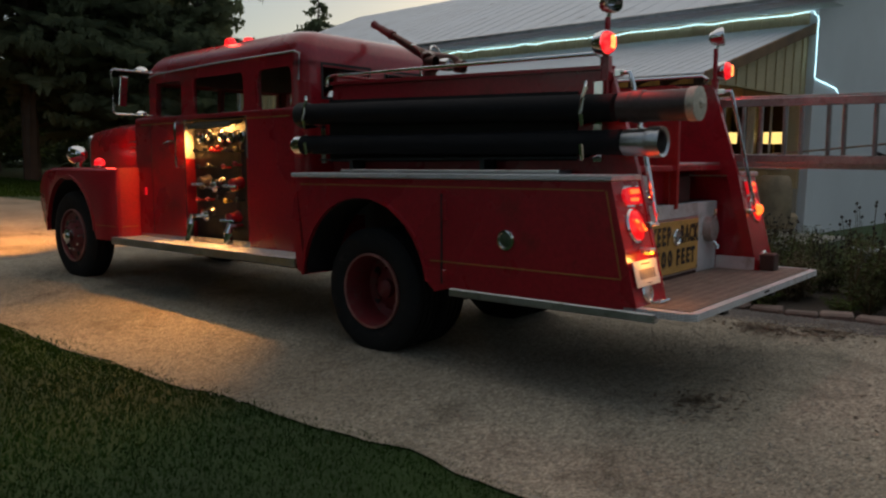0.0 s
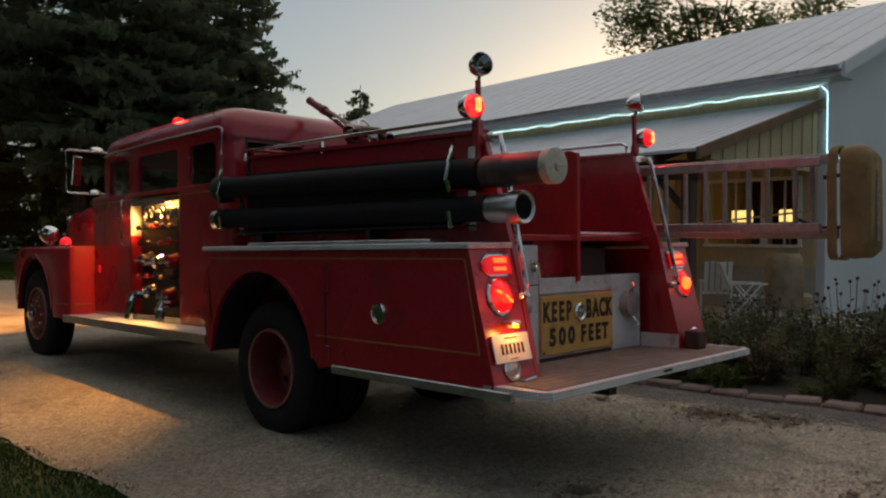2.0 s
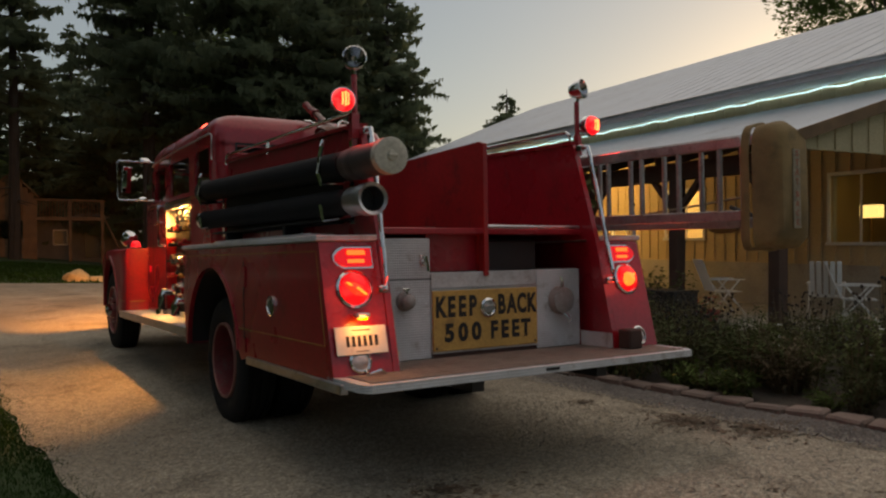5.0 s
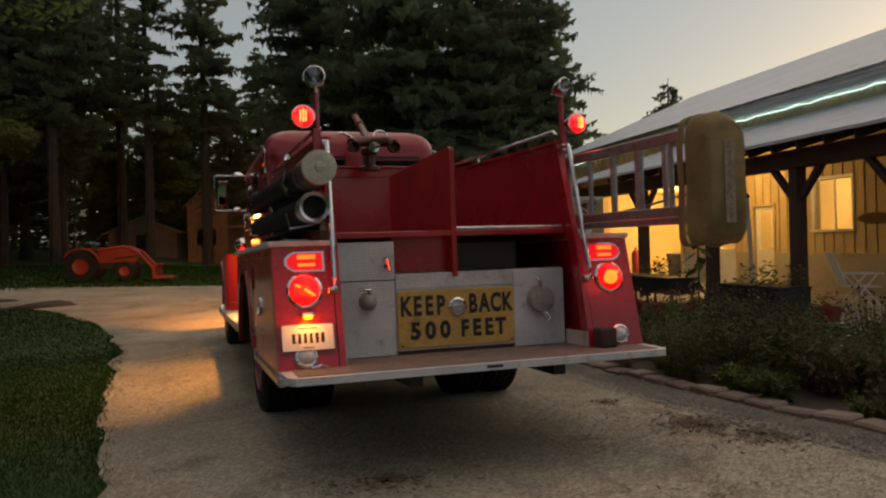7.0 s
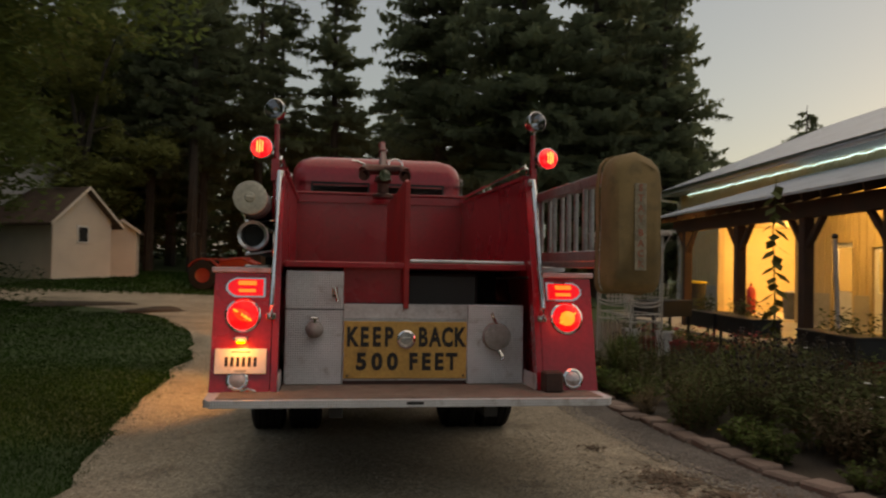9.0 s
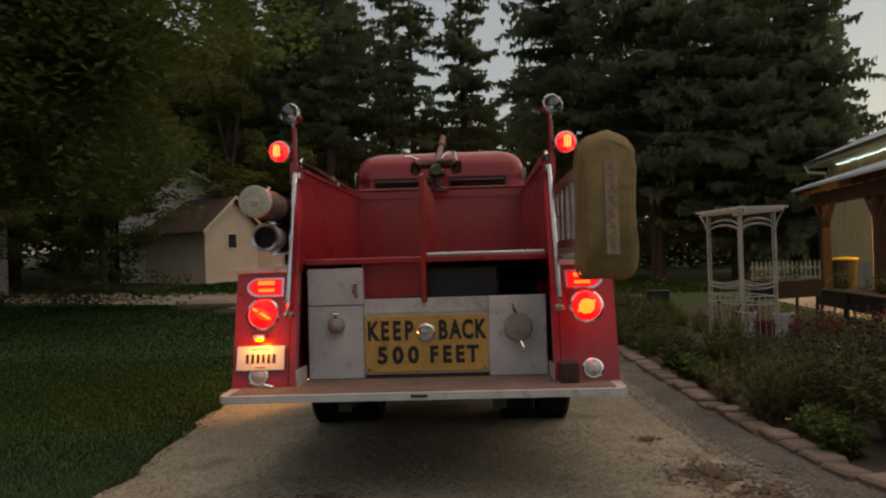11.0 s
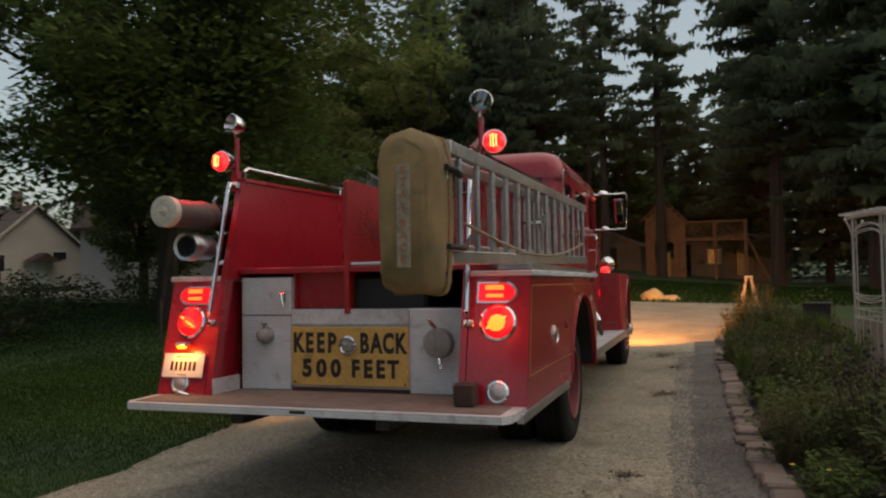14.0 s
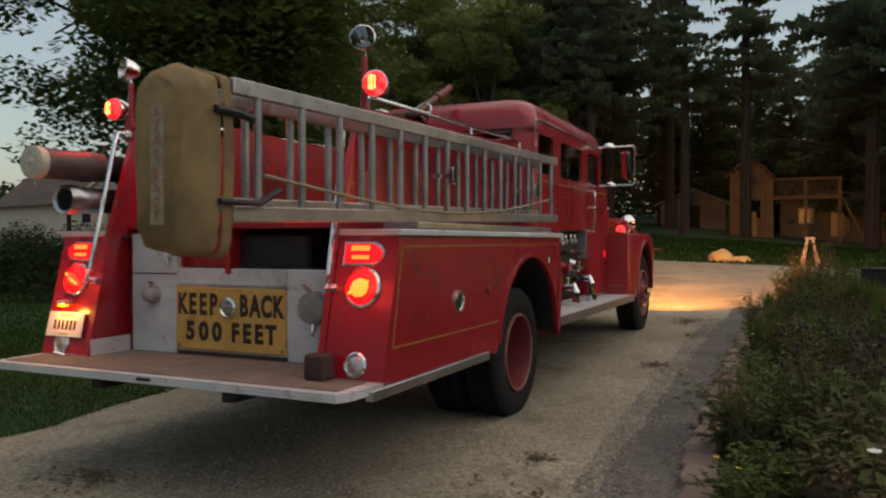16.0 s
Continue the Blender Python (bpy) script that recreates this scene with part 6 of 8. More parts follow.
    pieces("dome", Geo().lathe([(0.075, 0), (0.07, 0.02), (0.045, 0.045), (0.005, 0.055)], (s * 0.98, 6.08, 2.40), (0, 0, 1), 16).lathe([(0.06, 0), (0.055, 0.02), (0.03, 0.04), (0.005, 0.045)], (s * 1.0, 6.08, 1.955), (0, 0, 1), 16), CHROME, mir)

# suction hoses along the driver's side: things of their own, held by clamps
upper = thing("suction_hose", "black hard suction hose with a bronze end and grey cap", "hose", RAKE, "hard suction hoses")
part("hose_body", Geo().tube([(-0.98, 0.62 + k * 0.025, 1.775 + 0.028 * (0.02 + k * 0.025)) for k in range(114)], [0.083 + 0.003 * (k % 2) for k in range(114)], 18), HOSE, upper)
part("strainer_sleeve", Geo().tube([(-0.98, y, 1.775 + 0.01 * (y - 0.6)) for y in (0.14, 0.4, 0.58)], 0.090, 20), SLEEVE, upper, "dull bronze hose end")
part("end_cap", Geo().lathe([(0.097, 0), (0.097, 0.05), (0.08, 0.056), (0.03, 0.056), (0.026, 0.066), (0.01, 0.068)], (-0.98, 0.15, 1.772), (0, -1, 0), 24).box(-1.005, -0.955, 0.076, 0.09, 1.763, 1.781, 0.004), CAP_PALE, upper, "pale painted end cap with a hub")
part("coupling", Geo().lathe([(0.091, 0), (0.096, 0.01), (0.096, 0.08), (0.091, 0.09)], (-0.98, 0.42, 1.774), (0, 1, 0), 20), SLEEVE, upper)
part("front_coupling", Geo().lathe([(0.09, 0), (0.105, 0.03), (0.105, 0.1), (0.07, 0.12), (0.01, 0.12)], (-0.98, 3.42, 1.85), (0, 1, 0), 20), BLACK, upper)
lower = thing("suction_hose", "black hard suction hose with an open chrome coupling", "hose", RAKE, "hard suction hoses")
part("hose_body", Geo().tube([(-0.98, 0.5 + k * 0.025, 1.565 + 0.012 * (0.1 + k * 0.025)) for k in range(121)], [0.075 + 0.003 * (k % 2) for k in range(121)], 18), HOSE, lower)
part("coupling", Geo().lathe([(0.066, 0.10), (0.070, -0.02), (0.088, -0.03), (0.092, 0.0), (0.092, 0.05), (0.082, 0.06), (0.082, 0.2), (0.078, 0.21)], (-0.98, 0.34, 1.565), (0, 1, 0), 24, False).lathe([(0.07, 0.1), (0.01, 0.1)], (-0.98, 0.34, 1.565), (0, 1, 0), 20), STEEL, lower, "open chrome coupling")
part("bore", Geo().lathe([(0.066, 0.09), (0.005, 0.092)], (-0.98, 0.34, 1.565), (0, 1, 0), 20), BLACK, lower)
part("front_cap", Geo().lathe([(0.085, 0), (0.085, 0.08), (0.05, 0.1), (0.05, 0.14), (0.01, 0.14)], (-0.98, 3.48, 1.602), (0, 1, 0), 18), CHROME, lower)
for y, dz in ((0.80, 0.0), (3.38, 0.06)):
    part("hose_clamp", Geo().tube([(-0.86, y, 1.70 + dz), (-1.07, y, 1.68 + dz), (-1.085, y, 1.74 + dz), (-1.08, y - 0.01, 1.84 + dz), (-1.075, y - 0.03, 1.90 + dz), (-1.07, y - 0.02, 1.935 + dz)], [0.012, 0.014, 0.017, 0.013, 0.016, 0.011], 8).tube([(-0.86, y, 1.50 + dz), (-1.06, y, 1.47 + dz), (-1.075, y, 1.56 + dz)], 0.014, 8).box(-0.87, -0.855, y - 0.03, y + 0.03, 1.45, 1.95), CHROME, engine, "chrome hose clamp")
# black sheet over the red bed wall, standing in for shade behind the hoses
part("rack_board", Geo().ext([(0.95, 1.46), (3.3, 1.46), (3.3, 1.97), (0.95, 1.90)], "x", -0.868, -0.857), BLACK, engine, "black sheet added as shade on the bed wall behind the suction hoses")
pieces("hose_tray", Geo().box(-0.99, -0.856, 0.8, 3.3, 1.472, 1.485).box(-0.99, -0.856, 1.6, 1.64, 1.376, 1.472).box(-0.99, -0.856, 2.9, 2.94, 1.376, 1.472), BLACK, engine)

# ladders on the other side, in a canvas cover
def ladder(x, z0, z1, y0, y1, n, label):
    lad = thing("ladder", label, "ladder", RAKE, "side ladders")
    sl = 0.022
    for z in (z0, z1):
        part("rail", Geo().box(x - 0.016, x + 0.016, y0, y1, z - 0.032, z + 0.032, 0.005).moved(Matrix.Translation((0, 0, 0)) @ Matrix(((1, 0, 0, 0), (0, 1, 0, 0), (0, sl, 1, -sl * 1.5), (0, 0, 0, 1)))), LADDER, lad)
    for k in range(n):
        y = y0 + 0.16 + k * (y1 - y0 - 0.32) / (n - 1)
        part("rung", Geo().cyl((x, y, z0 + sl * (y - 1.5)), (x, y, z1 + sl * (y - 1.5)), 0.017, n=10), LADDER, lad)
    return lad


ladder(1.095, 1.462, 1.955, -0.62, 3.62, 14, "grey aluminium extension ladder hung on edge, outer section")
ladder(0.975, 1.50, 1.93, -0.55, 3.48, 13, "narrower inner section of an aluminium extension ladder")
part("ladder_bed", Geo().box(0.93, 1.15, 0.85, 3.3, 1.385, 1.42, 0.004).box(0.855, 0.95, 1.0, 1.03, 1.4, 1.42).box(0.855, 0.95, 3.0, 3.03, 1.4, 1.42), STEEL, engine, "bright ladder rest on the side box")
for y in (1.35, 2.95):
    part("ladder_bracket", Geo().box(0.855, 1.14, y - 0.02, y + 0.02, 1.70, 1.72).box(1.12, 1.145, y - 0.02, y + 0.02, 1.66, 1.76, 0.004), CHROME, engine)
rope = thing("halyard_rope", "thin pale rope looped along the ladder", "rope", RAKE)
part("rope", Geo().tube([(1.12, -0.45 + k * 0.21, 1.62 - 0.13 * math.sin(k / 18 * math.pi) + 0.022 * (k * 0.21 - 2)) for k in range(19)], 0.008, 6), CANVAS_FADE, rope)

cover = thing("ladder_cover", "olive canvas cover over the ladder ends, stencilled STAY BACK", "canvas cover", RAKE)
rs = []
for k in range(9):
    t = k / 8
    y = -0.855 + 0.15 * t
    puff = 1.0 - 0.10 * (1 - t) ** 6
    ring = []
    for i in range(40):
        a = 2 * math.pi * i / 40
        ca, sa = math.cos(a), math.sin(a)
        px_ = 0.136 * puff * math.copysign(abs(ca) ** 0.24, ca)
        pz_ = 0.32 * puff * math.copysign(abs(sa) ** 0.26, sa)
        top = 0.06 * (1 - (px_ / 0.145) ** 2) if sa > 0 else 0.0
        w = 0.018 * noise.noise((px_ * 8, pz_ * 5, y * 8)) + 0.008 * noise.noise((px_ * 22, pz_ * 20, y * 17))
        ring.append((0.98 + px_ + w, y + 0.6 * w, 1.585 + pz_ + top + w))
    rs.append(ring)
part("canvas", Geo().rings([[(0.98 + (p[0] - 0.98) * 0.9, p[1] - 0.022, 1.585 + (p[2] - 1.585) * 0.94) for p in rs[0]]] + rs, True, False), CANVAS, cover, sharp=60)
part("hem", Geo().rings([[(0.98 + (p[0] - 0.98) * f, -0.69 + d, 1.585 + (p[2] - 1.585) * f) for p in rs[-1]] for f, d in ((1.0, 0), (1.03, 0.005), (1.03, 0.05), (0.98, 0.06))], False, False), CANVAS, cover)
part("stencil_band", Geo().box(0.952, 1.012, -0.886, -0.880, 1.37, 1.80), CANVAS_FADE, cover)
for k, ch in enumerate("STAYBACK"):
    part("letter", text_geo(ch, 0.046, 0.0008, 1.0, 0.0015).moved(Matrix.Translation((0.982, -0.888, 1.775 - k * 0.051 - (0.018 if k > 3 else 0))) @ flip), STENCIL_RED, cover)
pieces("strap", Geo().tube([(1.125, -0.74, 1.80), (1.13, -0.62, 1.80), (1.12, -0.52, 1.79)], 0.016, 6).tube([(1.125, -0.72, 1.46), (1.13, -0.62, 1.46), (1.13, -0.50, 1.46), (1.12, -0.35, 1.52)], 0.014, 6), BLACK, cover, "black strap")

# lamps that the engine carries
def on_engine(p):
    return tuple(RAKE @ Vector(p))


lamp("pump_panel_light", on_engine((-0.945, 4.96, 1.775)), 120, (1.0, 0.46, 0.13), 0.05, on_engine((-2.2, 4.96, 0.0)), 96, 0.45)
lamp("pump_panel_light", on_engine((-0.90, 5.20, 1.785)), 60, (1.0, 0.46, 0.13), 0.04, on_engine((-1.06, 6.40, 1.15)), 62, 0.7)
lamp("pump_panel_tube", on_engine((-0.86, 4.96, 1.795)), 4.5, (1.0, 0.5, 0.16), 0.03)
for s in (-1, 1):
    lamp("headlight_beam", on_engine((s * 0.80, 8.09, 1.57)), 1750, (1.0, 0.40, 0.10), 0.08, on_engine((s * 1.1, 16.5, -0.1)), 62, 1.0)
    lamp("tail_glow", on_engine((s * 1.04, 0.26, 1.12)), 0.5, (1.0, 0.05, 0.03), 0.08)
    lamp("beacon_glow", on_engine((s * 0.975, 0.60, 2.165)), 3.0, (1.0, 0.03, 0.03), 0.05, on_engine((s * 0.96, -1.0, 1.3)), 165, 0.3)
lamp("plate_glow", on_engine((-1.03, 0.31, 0.905)), 0.9, (1.0, 0.40, 0.10), 0.03)
lamp("roof_beacon_glow", on_engine((-0.60, 5.15, 2.80)), 4.0, (1.0, 0.04, 0.03), 0.05)
for s in (-1, 1):
    lamp("fender_beacon_glow", on_engine((s * 0.84, 7.22, 1.60)), 2.2, (1.0, 0.04, 0.03), 0.05)

# ---- the yard: edging, bed plants, arbor and clutter ----
def block_mesh(w, l, h, seed):
    rnd = random.Random(seed)
    g = Geo().box(-w / 2, w / 2, -l / 2, l / 2, 0, h, 0.016)
    g.v = [(x + rnd.uniform(-0.008, 0.008), y + rnd.uniform(-0.008, 0.008), z + rnd.uniform(-0.006, 0.006)) for x, y, z in g.v]
    return mesh("edging_block", g, BRICK)


blocks = [block_mesh(0.20, 0.29, 0.085, k) for k in range(5)]
edging = thing("block_edging", "row of weathered reddish concrete edging blocks", "edging", None, "", "structure")
rnd, run, prev = random.Random(9), 0.0, None
line = [p for p in RIGHT if -4.5 < p[1] < 15.3]
for (x0, y0), (x1, y1) in zip(line, line[1:]):
    seg, pos = math.hypot(x1 - x0, y1 - y0), 0.0
    while run <= seg:
        t = run / seg
        x, y = x0 + (x1 - x0) * t, y0 + (y1 - y0) * t
        ob = new("edging_block", blocks[rnd.randrange(5)])
        ob.parent = edging
        ob.matrix_basis = pose(x + rnd.uniform(-0.025, 0.025), y, height(x, y) - 0.012 + rnd.uniform(-0.012, 0.012), rnd.uniform(-3, 3), rnd.uniform(-4, 4), -math.degrees(math.atan2(x1 - x0, y1 - y0)) + rnd.uniform(-7, 7))
        run += 0.315
    run -= seg


SEED = material("dry_seed_heads", (0.035, 0.026, 0.02), 0.95, 0, 0.3, 6, 60, 0.3)


def leafy(seed, h, w, n, leaf, mat, petals, npet, label):
    """A bushy perennial: stems, many leaves and a few flower heads."""
    rnd = random.Random(seed)
    t = thing("garden_plant", label, "plant", None, "perennials in the garden bed")
    stem, lv, pt = Geo(), Geo(), Geo()
    for k in range(n):
        a, r = rnd.uniform(0, 6.28), w * math.sqrt(rnd.random())
        hh = h * rnd.uniform(0.55, 1.1) * (1 - 0.35 * r / w)
        b, tip = Vector((math.cos(a) * r * 0.35, math.sin(a) * r * 0.35, 0)), Vector((math.cos(a) * r, math.sin(a) * r, hh))
        mid = (b + tip) / 2 + Vector((0, 0, 0.12 * h))
        side = Vector((-math.sin(a), math.cos(a), 0)) * 0.004
        stem.add([b - side, b + side, mid + side, mid - side], [(0, 1, 2, 3)])
        stem.add([mid - side, mid + side, tip], [(0, 1, 2)])
        for q in range(rnd.randint(13, 20)):
            s = rnd.uniform(0.12, 1.0)
            c = b.lerp(mid, s * 2) if s < 0.5 else mid.lerp(tip, s * 2 - 1)
            la, le = rnd.uniform(0, 6.28), leaf * rnd.uniform(0.4, 0.95) * (1.15 - 0.5 * s)
            u = Vector((math.cos(la), math.sin(la), rnd.uniform(-0.3, 0.5))) * le
            v = Vector((-math.sin(la), math.cos(la), rnd.uniform(-0.3, 0.3))) * le * 0.27
            lv.add([c, c + u * 0.5 + v, c + u + Vector((0, 0, -0.25 * le)), c + u * 0.5 - v], [(0, 1, 2, 3)])
        if k < npet:
            for q in range(6):
                la = q * 1.047
                u = Vector((math.cos(la), math.sin(la), 0.25)) * 0.022
                v = Vector((-math.sin(la), math.cos(la), 0)) * 0.012
                pt.add([tip, tip + u * 0.6 + v, tip + u, tip + u * 0.6 - v], [(0, 1, 2, 3)])
    quick("stalk", stem, PLANT_B, t)
    quick("foliage", lv, mat, t)
    if npet:
        quick("blossom", pt, petals, t)
    return t


def stalks(seed, h, w, n, label):
    """Dry stalks with seed heads."""
    rnd = random.Random(seed)
    t = thing("garden_plant", label, "plant", None, "perennials in the garden bed")
    st, hd, lv = Geo(), Geo(), Geo()
    for k in range(n):
        a, r = rnd.uniform(0, 6.28), w * math.sqrt(rnd.random())
        b, tip = Vector((math.cos(a) * r * 0.5, math.sin(a) * r * 0.5, 0)), Vector((math.cos(a) * r, math.sin(a) * r, h * rnd.uniform(0.6, 1.1)))
        st.tube([b, (b + tip) / 2 + Vector((0, 0, 0.05)), tip], [0.004, 0.003, 0.002], 3)
        hd.lathe([(0.003, -0.010), (0.013, 0), (0.012, 0.012), (0.003, 0.02)], tip, (rnd.uniform(-0.4, 0.4), rnd.uniform(-0.4, 0.4), 1), 5, False)
        leaf_cloud(lv, b.lerp(tip, 0.45), (0.08, 0.08, h * 0.42), 16, 0.045, rnd)
    tagged(quick("stalk", st, PLANT_B, t), kind="stuff")
    tagged(quick("seed_head", hd, SEED, t), kind="stuff")
    quick("foliage", lv, PLANT_A, t)
    return t


def blades(seed, h, w, n, label):
    rnd = random.Random(seed)
    t = thing("garden_plant", label, "plant", None, "perennials in the garden bed")
    g = Geo()
    for k in range(n):
        a, r = rnd.uniform(0, 6.28), w * rnd.random()
        d = Vector((math.cos(a), math.sin(a), 0))
        b, hh = d * r * 0.25, h * rnd.uniform(0.6, 1.1)
        m, tip = d * r * 0.5 + Vector((0, 0, hh * 0.6)), d * r + Vector((0, 0, hh))
        sd = Vector((-d.y, d.x, 0)) * 0.008
        g.add([b - sd, b + sd, m + sd, m - sd, tip], [(0, 1, 2, 3), (3, 2, 4)])
    quick("foliage", g, PLANT_C, t)
    return t


kinds = [leafy(51, 0.55, 0.36, 44, 0.10, PLANT_A, PETAL_W, 2, "dense green perennial with small white flowers"),
         leafy(52, 0.75, 0.38, 48, 0.09, PLANT_A, PETAL_W, 0, "bushy dark green perennial"),
         stalks(53, 0.8, 0.36, 46, "clump of dry brown stalks with seed heads"),
         blades(54, 0.62, 0.36, 150, "arching clump of strap-leaved grass"),
         leafy(55, 0.34, 0.30, 36, 0.08, PLANT_C, PETAL_Y, 1, "low green plant with a few yellow flowers"),
         leafy(56, 0.62, 0.34, 46, 0.075, PLANT_B, PETAL_W, 0, "browning leafy perennial past its bloom"),
         leafy(58, 0.42, 0.30, 30, 0.12, PLANT_C, PETAL_Y, 1, "loose light green plant with broad leaves"),
         leafy(59, 0.85, 0.26, 20, 0.10, PLANT_A, PETAL_W, 2, "tall thin-stemmed plant with a few small white flowers"),
         stalks(57, 0.62, 0.30, 60, "low thicket of brown seed stalks")]
rnd, first = random.Random(61), set()
y = -2.3
while y < 15.0:
    x = lerp_x(RIGHT, y) + 0.26
    reach = 6.3 if y < 10 else 4.6
    while x < reach:
        near = x - lerp_x(RIGHT, y)
        skip = (3.5 < x < 5.1 and 6.7 < y < 9.0)
        if not skip and rnd.random() < 0.93:
            if near < 0.5:
                k = rnd.choice((4, 0, 5, 1, 6, 4, 3, 1))
            elif y < 4.5:
                k = rnd.choice((0, 1, 2, 5, 6, 2, 7, 5, 1, 8, 2, 5))
            else:
                k = rnd.choice((0, 1, 3, 4, 7, 1, 5, 3, 6, 3, 2))
            sc = rnd.uniform(0.7, 1.25) * (1.2 if x > 4.2 and -1 < y < 5.5 else 0.8 if x > 4.4 and y > -0.5 else 1.0) * (0.82 if near < 0.5 else (0.68 if near > 1.7 else 1.15 if -1.6 < y < 2.5 else 0.9)) * (0.9 if y > 5 else 1.0)
            m = pose(x + rnd.uniform(-0.14, 0.14), y + rnd.uniform(-0.16, 0.16), height(x, y) + 0.02, rnd.uniform(-6, 6), rnd.uniform(-6, 6), rnd.uniform(0, 360)) @ Matrix.Diagonal((sc, sc, sc, 1))
            if k not in first:
                kinds[k].matrix_world = m
                first.add(k)
            else:
                c = copy_thing(kinds[k], m)
                c.scale = (sc, sc, sc)
        x += rnd.uniform(0.40, 0.60)
    y += 0.44


# tall weeds at the far end of the bed
for x, y, k, sc in ((2.75, 11.6, 7, 1.1), (3.0, 12.5, 2, 1.15), (2.85, 13.3, 7, 1.15), (3.15, 13.9, 2, 1.1), (3.5, 13.0, 7, 1.0), (3.3, 11.4, 0, 1.3)):
    c = copy_thing(kinds[k], pose(x, y, height(x, y) + 0.02, 0, 0, 70 * k + 90 * x))
    c.scale = (sc, sc, sc)


# lawn blades, thick beside the drive
def grass(n, box, keep, seed, h, label):
    rnd, g = random.Random(seed), Geo()
    while n > 0:
        x, y = rnd.uniform(box[0], box[1]), rnd.uniform(box[2], box[3])
        if not keep(x, y):
            continue
        z, a, hh = height(x, y), rnd.uniform(0, 6.28), rnd.uniform(*h)
        w, b = 0.003 + 0.0009 * max(0, math.hypot(x + 3, y + 2) - 3), rnd.uniform(0.2, 0.9) * hh
        c, s = math.cos(a), math.sin(a)
        g.add([(x - w * s, y + w * c, z), (x + w * s, y - w * c, z), (x + b * c, y + b * s, z + hh)], [(0, 1, 2)])
        n -= 1
    return tagged(quick("lawn_grass", g, BLADE), label, "grass", kind="stuff")


grass(135000, (-9.0, -2.2, -2.5, 9.0), lambda x, y: x < lerp_x(LEFT, y) + 0.07 + 0.14 * noise.noise((x * 3, y * 3, 2)) and (x * 971.3 + y * 733.7) % 1.0 < min(1.0, (9.0 - y) / 6 + 0.13, (x + 9.0) / 4 + 0.2), 71, (0.016, 0.042), "short mown grass beside the driveway")
grass(60000, (-22, -2.6, 9.0, 19.0), lambda x, y: (x < lerp_x(LEFT, min(y, 16))) if y < 16 else x < -7, 72, (0.022, 0.055), "short mown grass further off")
grass(4000, (-5.0, -1.9, -2.5, 9.0), lambda x, y: -0.1 < x - lerp_x(LEFT, y) < 0.10 + 0.35 * abs(noise.noise((x * 2, y * 2, 5))), 75, (0.010, 0.028), "thin grass creeping over the edge of the drive")
grass(60000, (-20, -9.0, -3.0, 9.0), lambda x, y: True, 74, (0.018, 0.046), "short mown grass across the lawn")
grass(26000, (-12, 9, 22.3, 38.0), lambda x, y: True, 73, (0.06, 0.13), "mown grass under the trees")

# scraps of leaf litter and damp dirt on the drive
LITTER = material("leaf_litter", (0.13, 0.09, 0.06), 0.95, 0, 0.4, 6, 60, 0.5)
def litter(x, y, rx, ry, n, seed):
    rnd, g = random.Random(seed), Geo()
    for _ in range(n):
        a, r = rnd.uniform(0, 6.28), abs(rnd.gauss(0, 0.5))
        p = Vector((x + rx * r * math.cos(a), y + ry * r * math.sin(a), 0))
        p.z = height(p.x, p.y) + 0.018 + rnd.random() * 0.01
        b, s = rnd.uniform(0, 6.28), rnd.uniform(0.008, 0.036)
        u, w = Vector((math.cos(b), math.sin(b), rnd.uniform(-0.2, 0.4))) * s, Vector((-math.sin(b), math.cos(b), rnd.uniform(-0.2, 0.3))) * s * 0.4
        g.add([p - u, p - w, p + u, p + w], [(0, 1, 2, 3)])
    return tagged(quick("leaf_litter", g, LITTER), "scattered dark leaf litter and dirt on the gravel", "litter", kind="stuff")


for k, (x, y, rx, ry, n) in enumerate(((1.8, 0.6, 0.45, 0.4, 700), (2.15, 0.15, 0.6, 0.4, 1100), (1.7, 4.95, 0.28, 0.35, 330), (1.45, 8.6, 0.4, 0.9, 420), (1.6, 1.56, 0.13, 0.13, 90), (1.75, 7.2, 0.3, 0.5, 220), (-0.6, 0.2, 0.5, 0.3, 200), (0.4, -0.9, 1.6, 0.5, 160))):
    litter(x, y, rx, ry, n, 300 + k)

# round bush on the lawn
bush, lv, st, rr = thing("lawn_bush", "dense dark green bush standing on the lawn", "bush", pose(-13.2, 9.6, height(-13.2, 9.6))), Geo(), Geo(), random.Random(91)
for k in range(26):
    a, r = rr.uniform(0, 6.28), 1.25 * math.sqrt(rr.random())
    tip = Vector((math.cos(a) * r, math.sin(a) * r, rr.uniform(0.35, 1.75) * (1 - 0.3 * r)))
    st.tube([(tip.x * 0.15, tip.y * 0.15, -0.05), (tip.x * 0.5, tip.y * 0.5, tip.z * 0.6), tip], [0.03, 0.02, 0.006], 5)
    leaf_cloud(lv, tip, (0.5, 0.5, 0.36), 240, 0.1, rr)
quick("stem", st, BARK, bush)
quick("foliage", lv, HEDGE, bush)

ARBOR = material("weathered_white_enamel", (0.5, 0.46, 0.41), 0.6, 0, 0.12, 4, 60, 0.05, (0.3, 0.26, 0.22), 0.2)

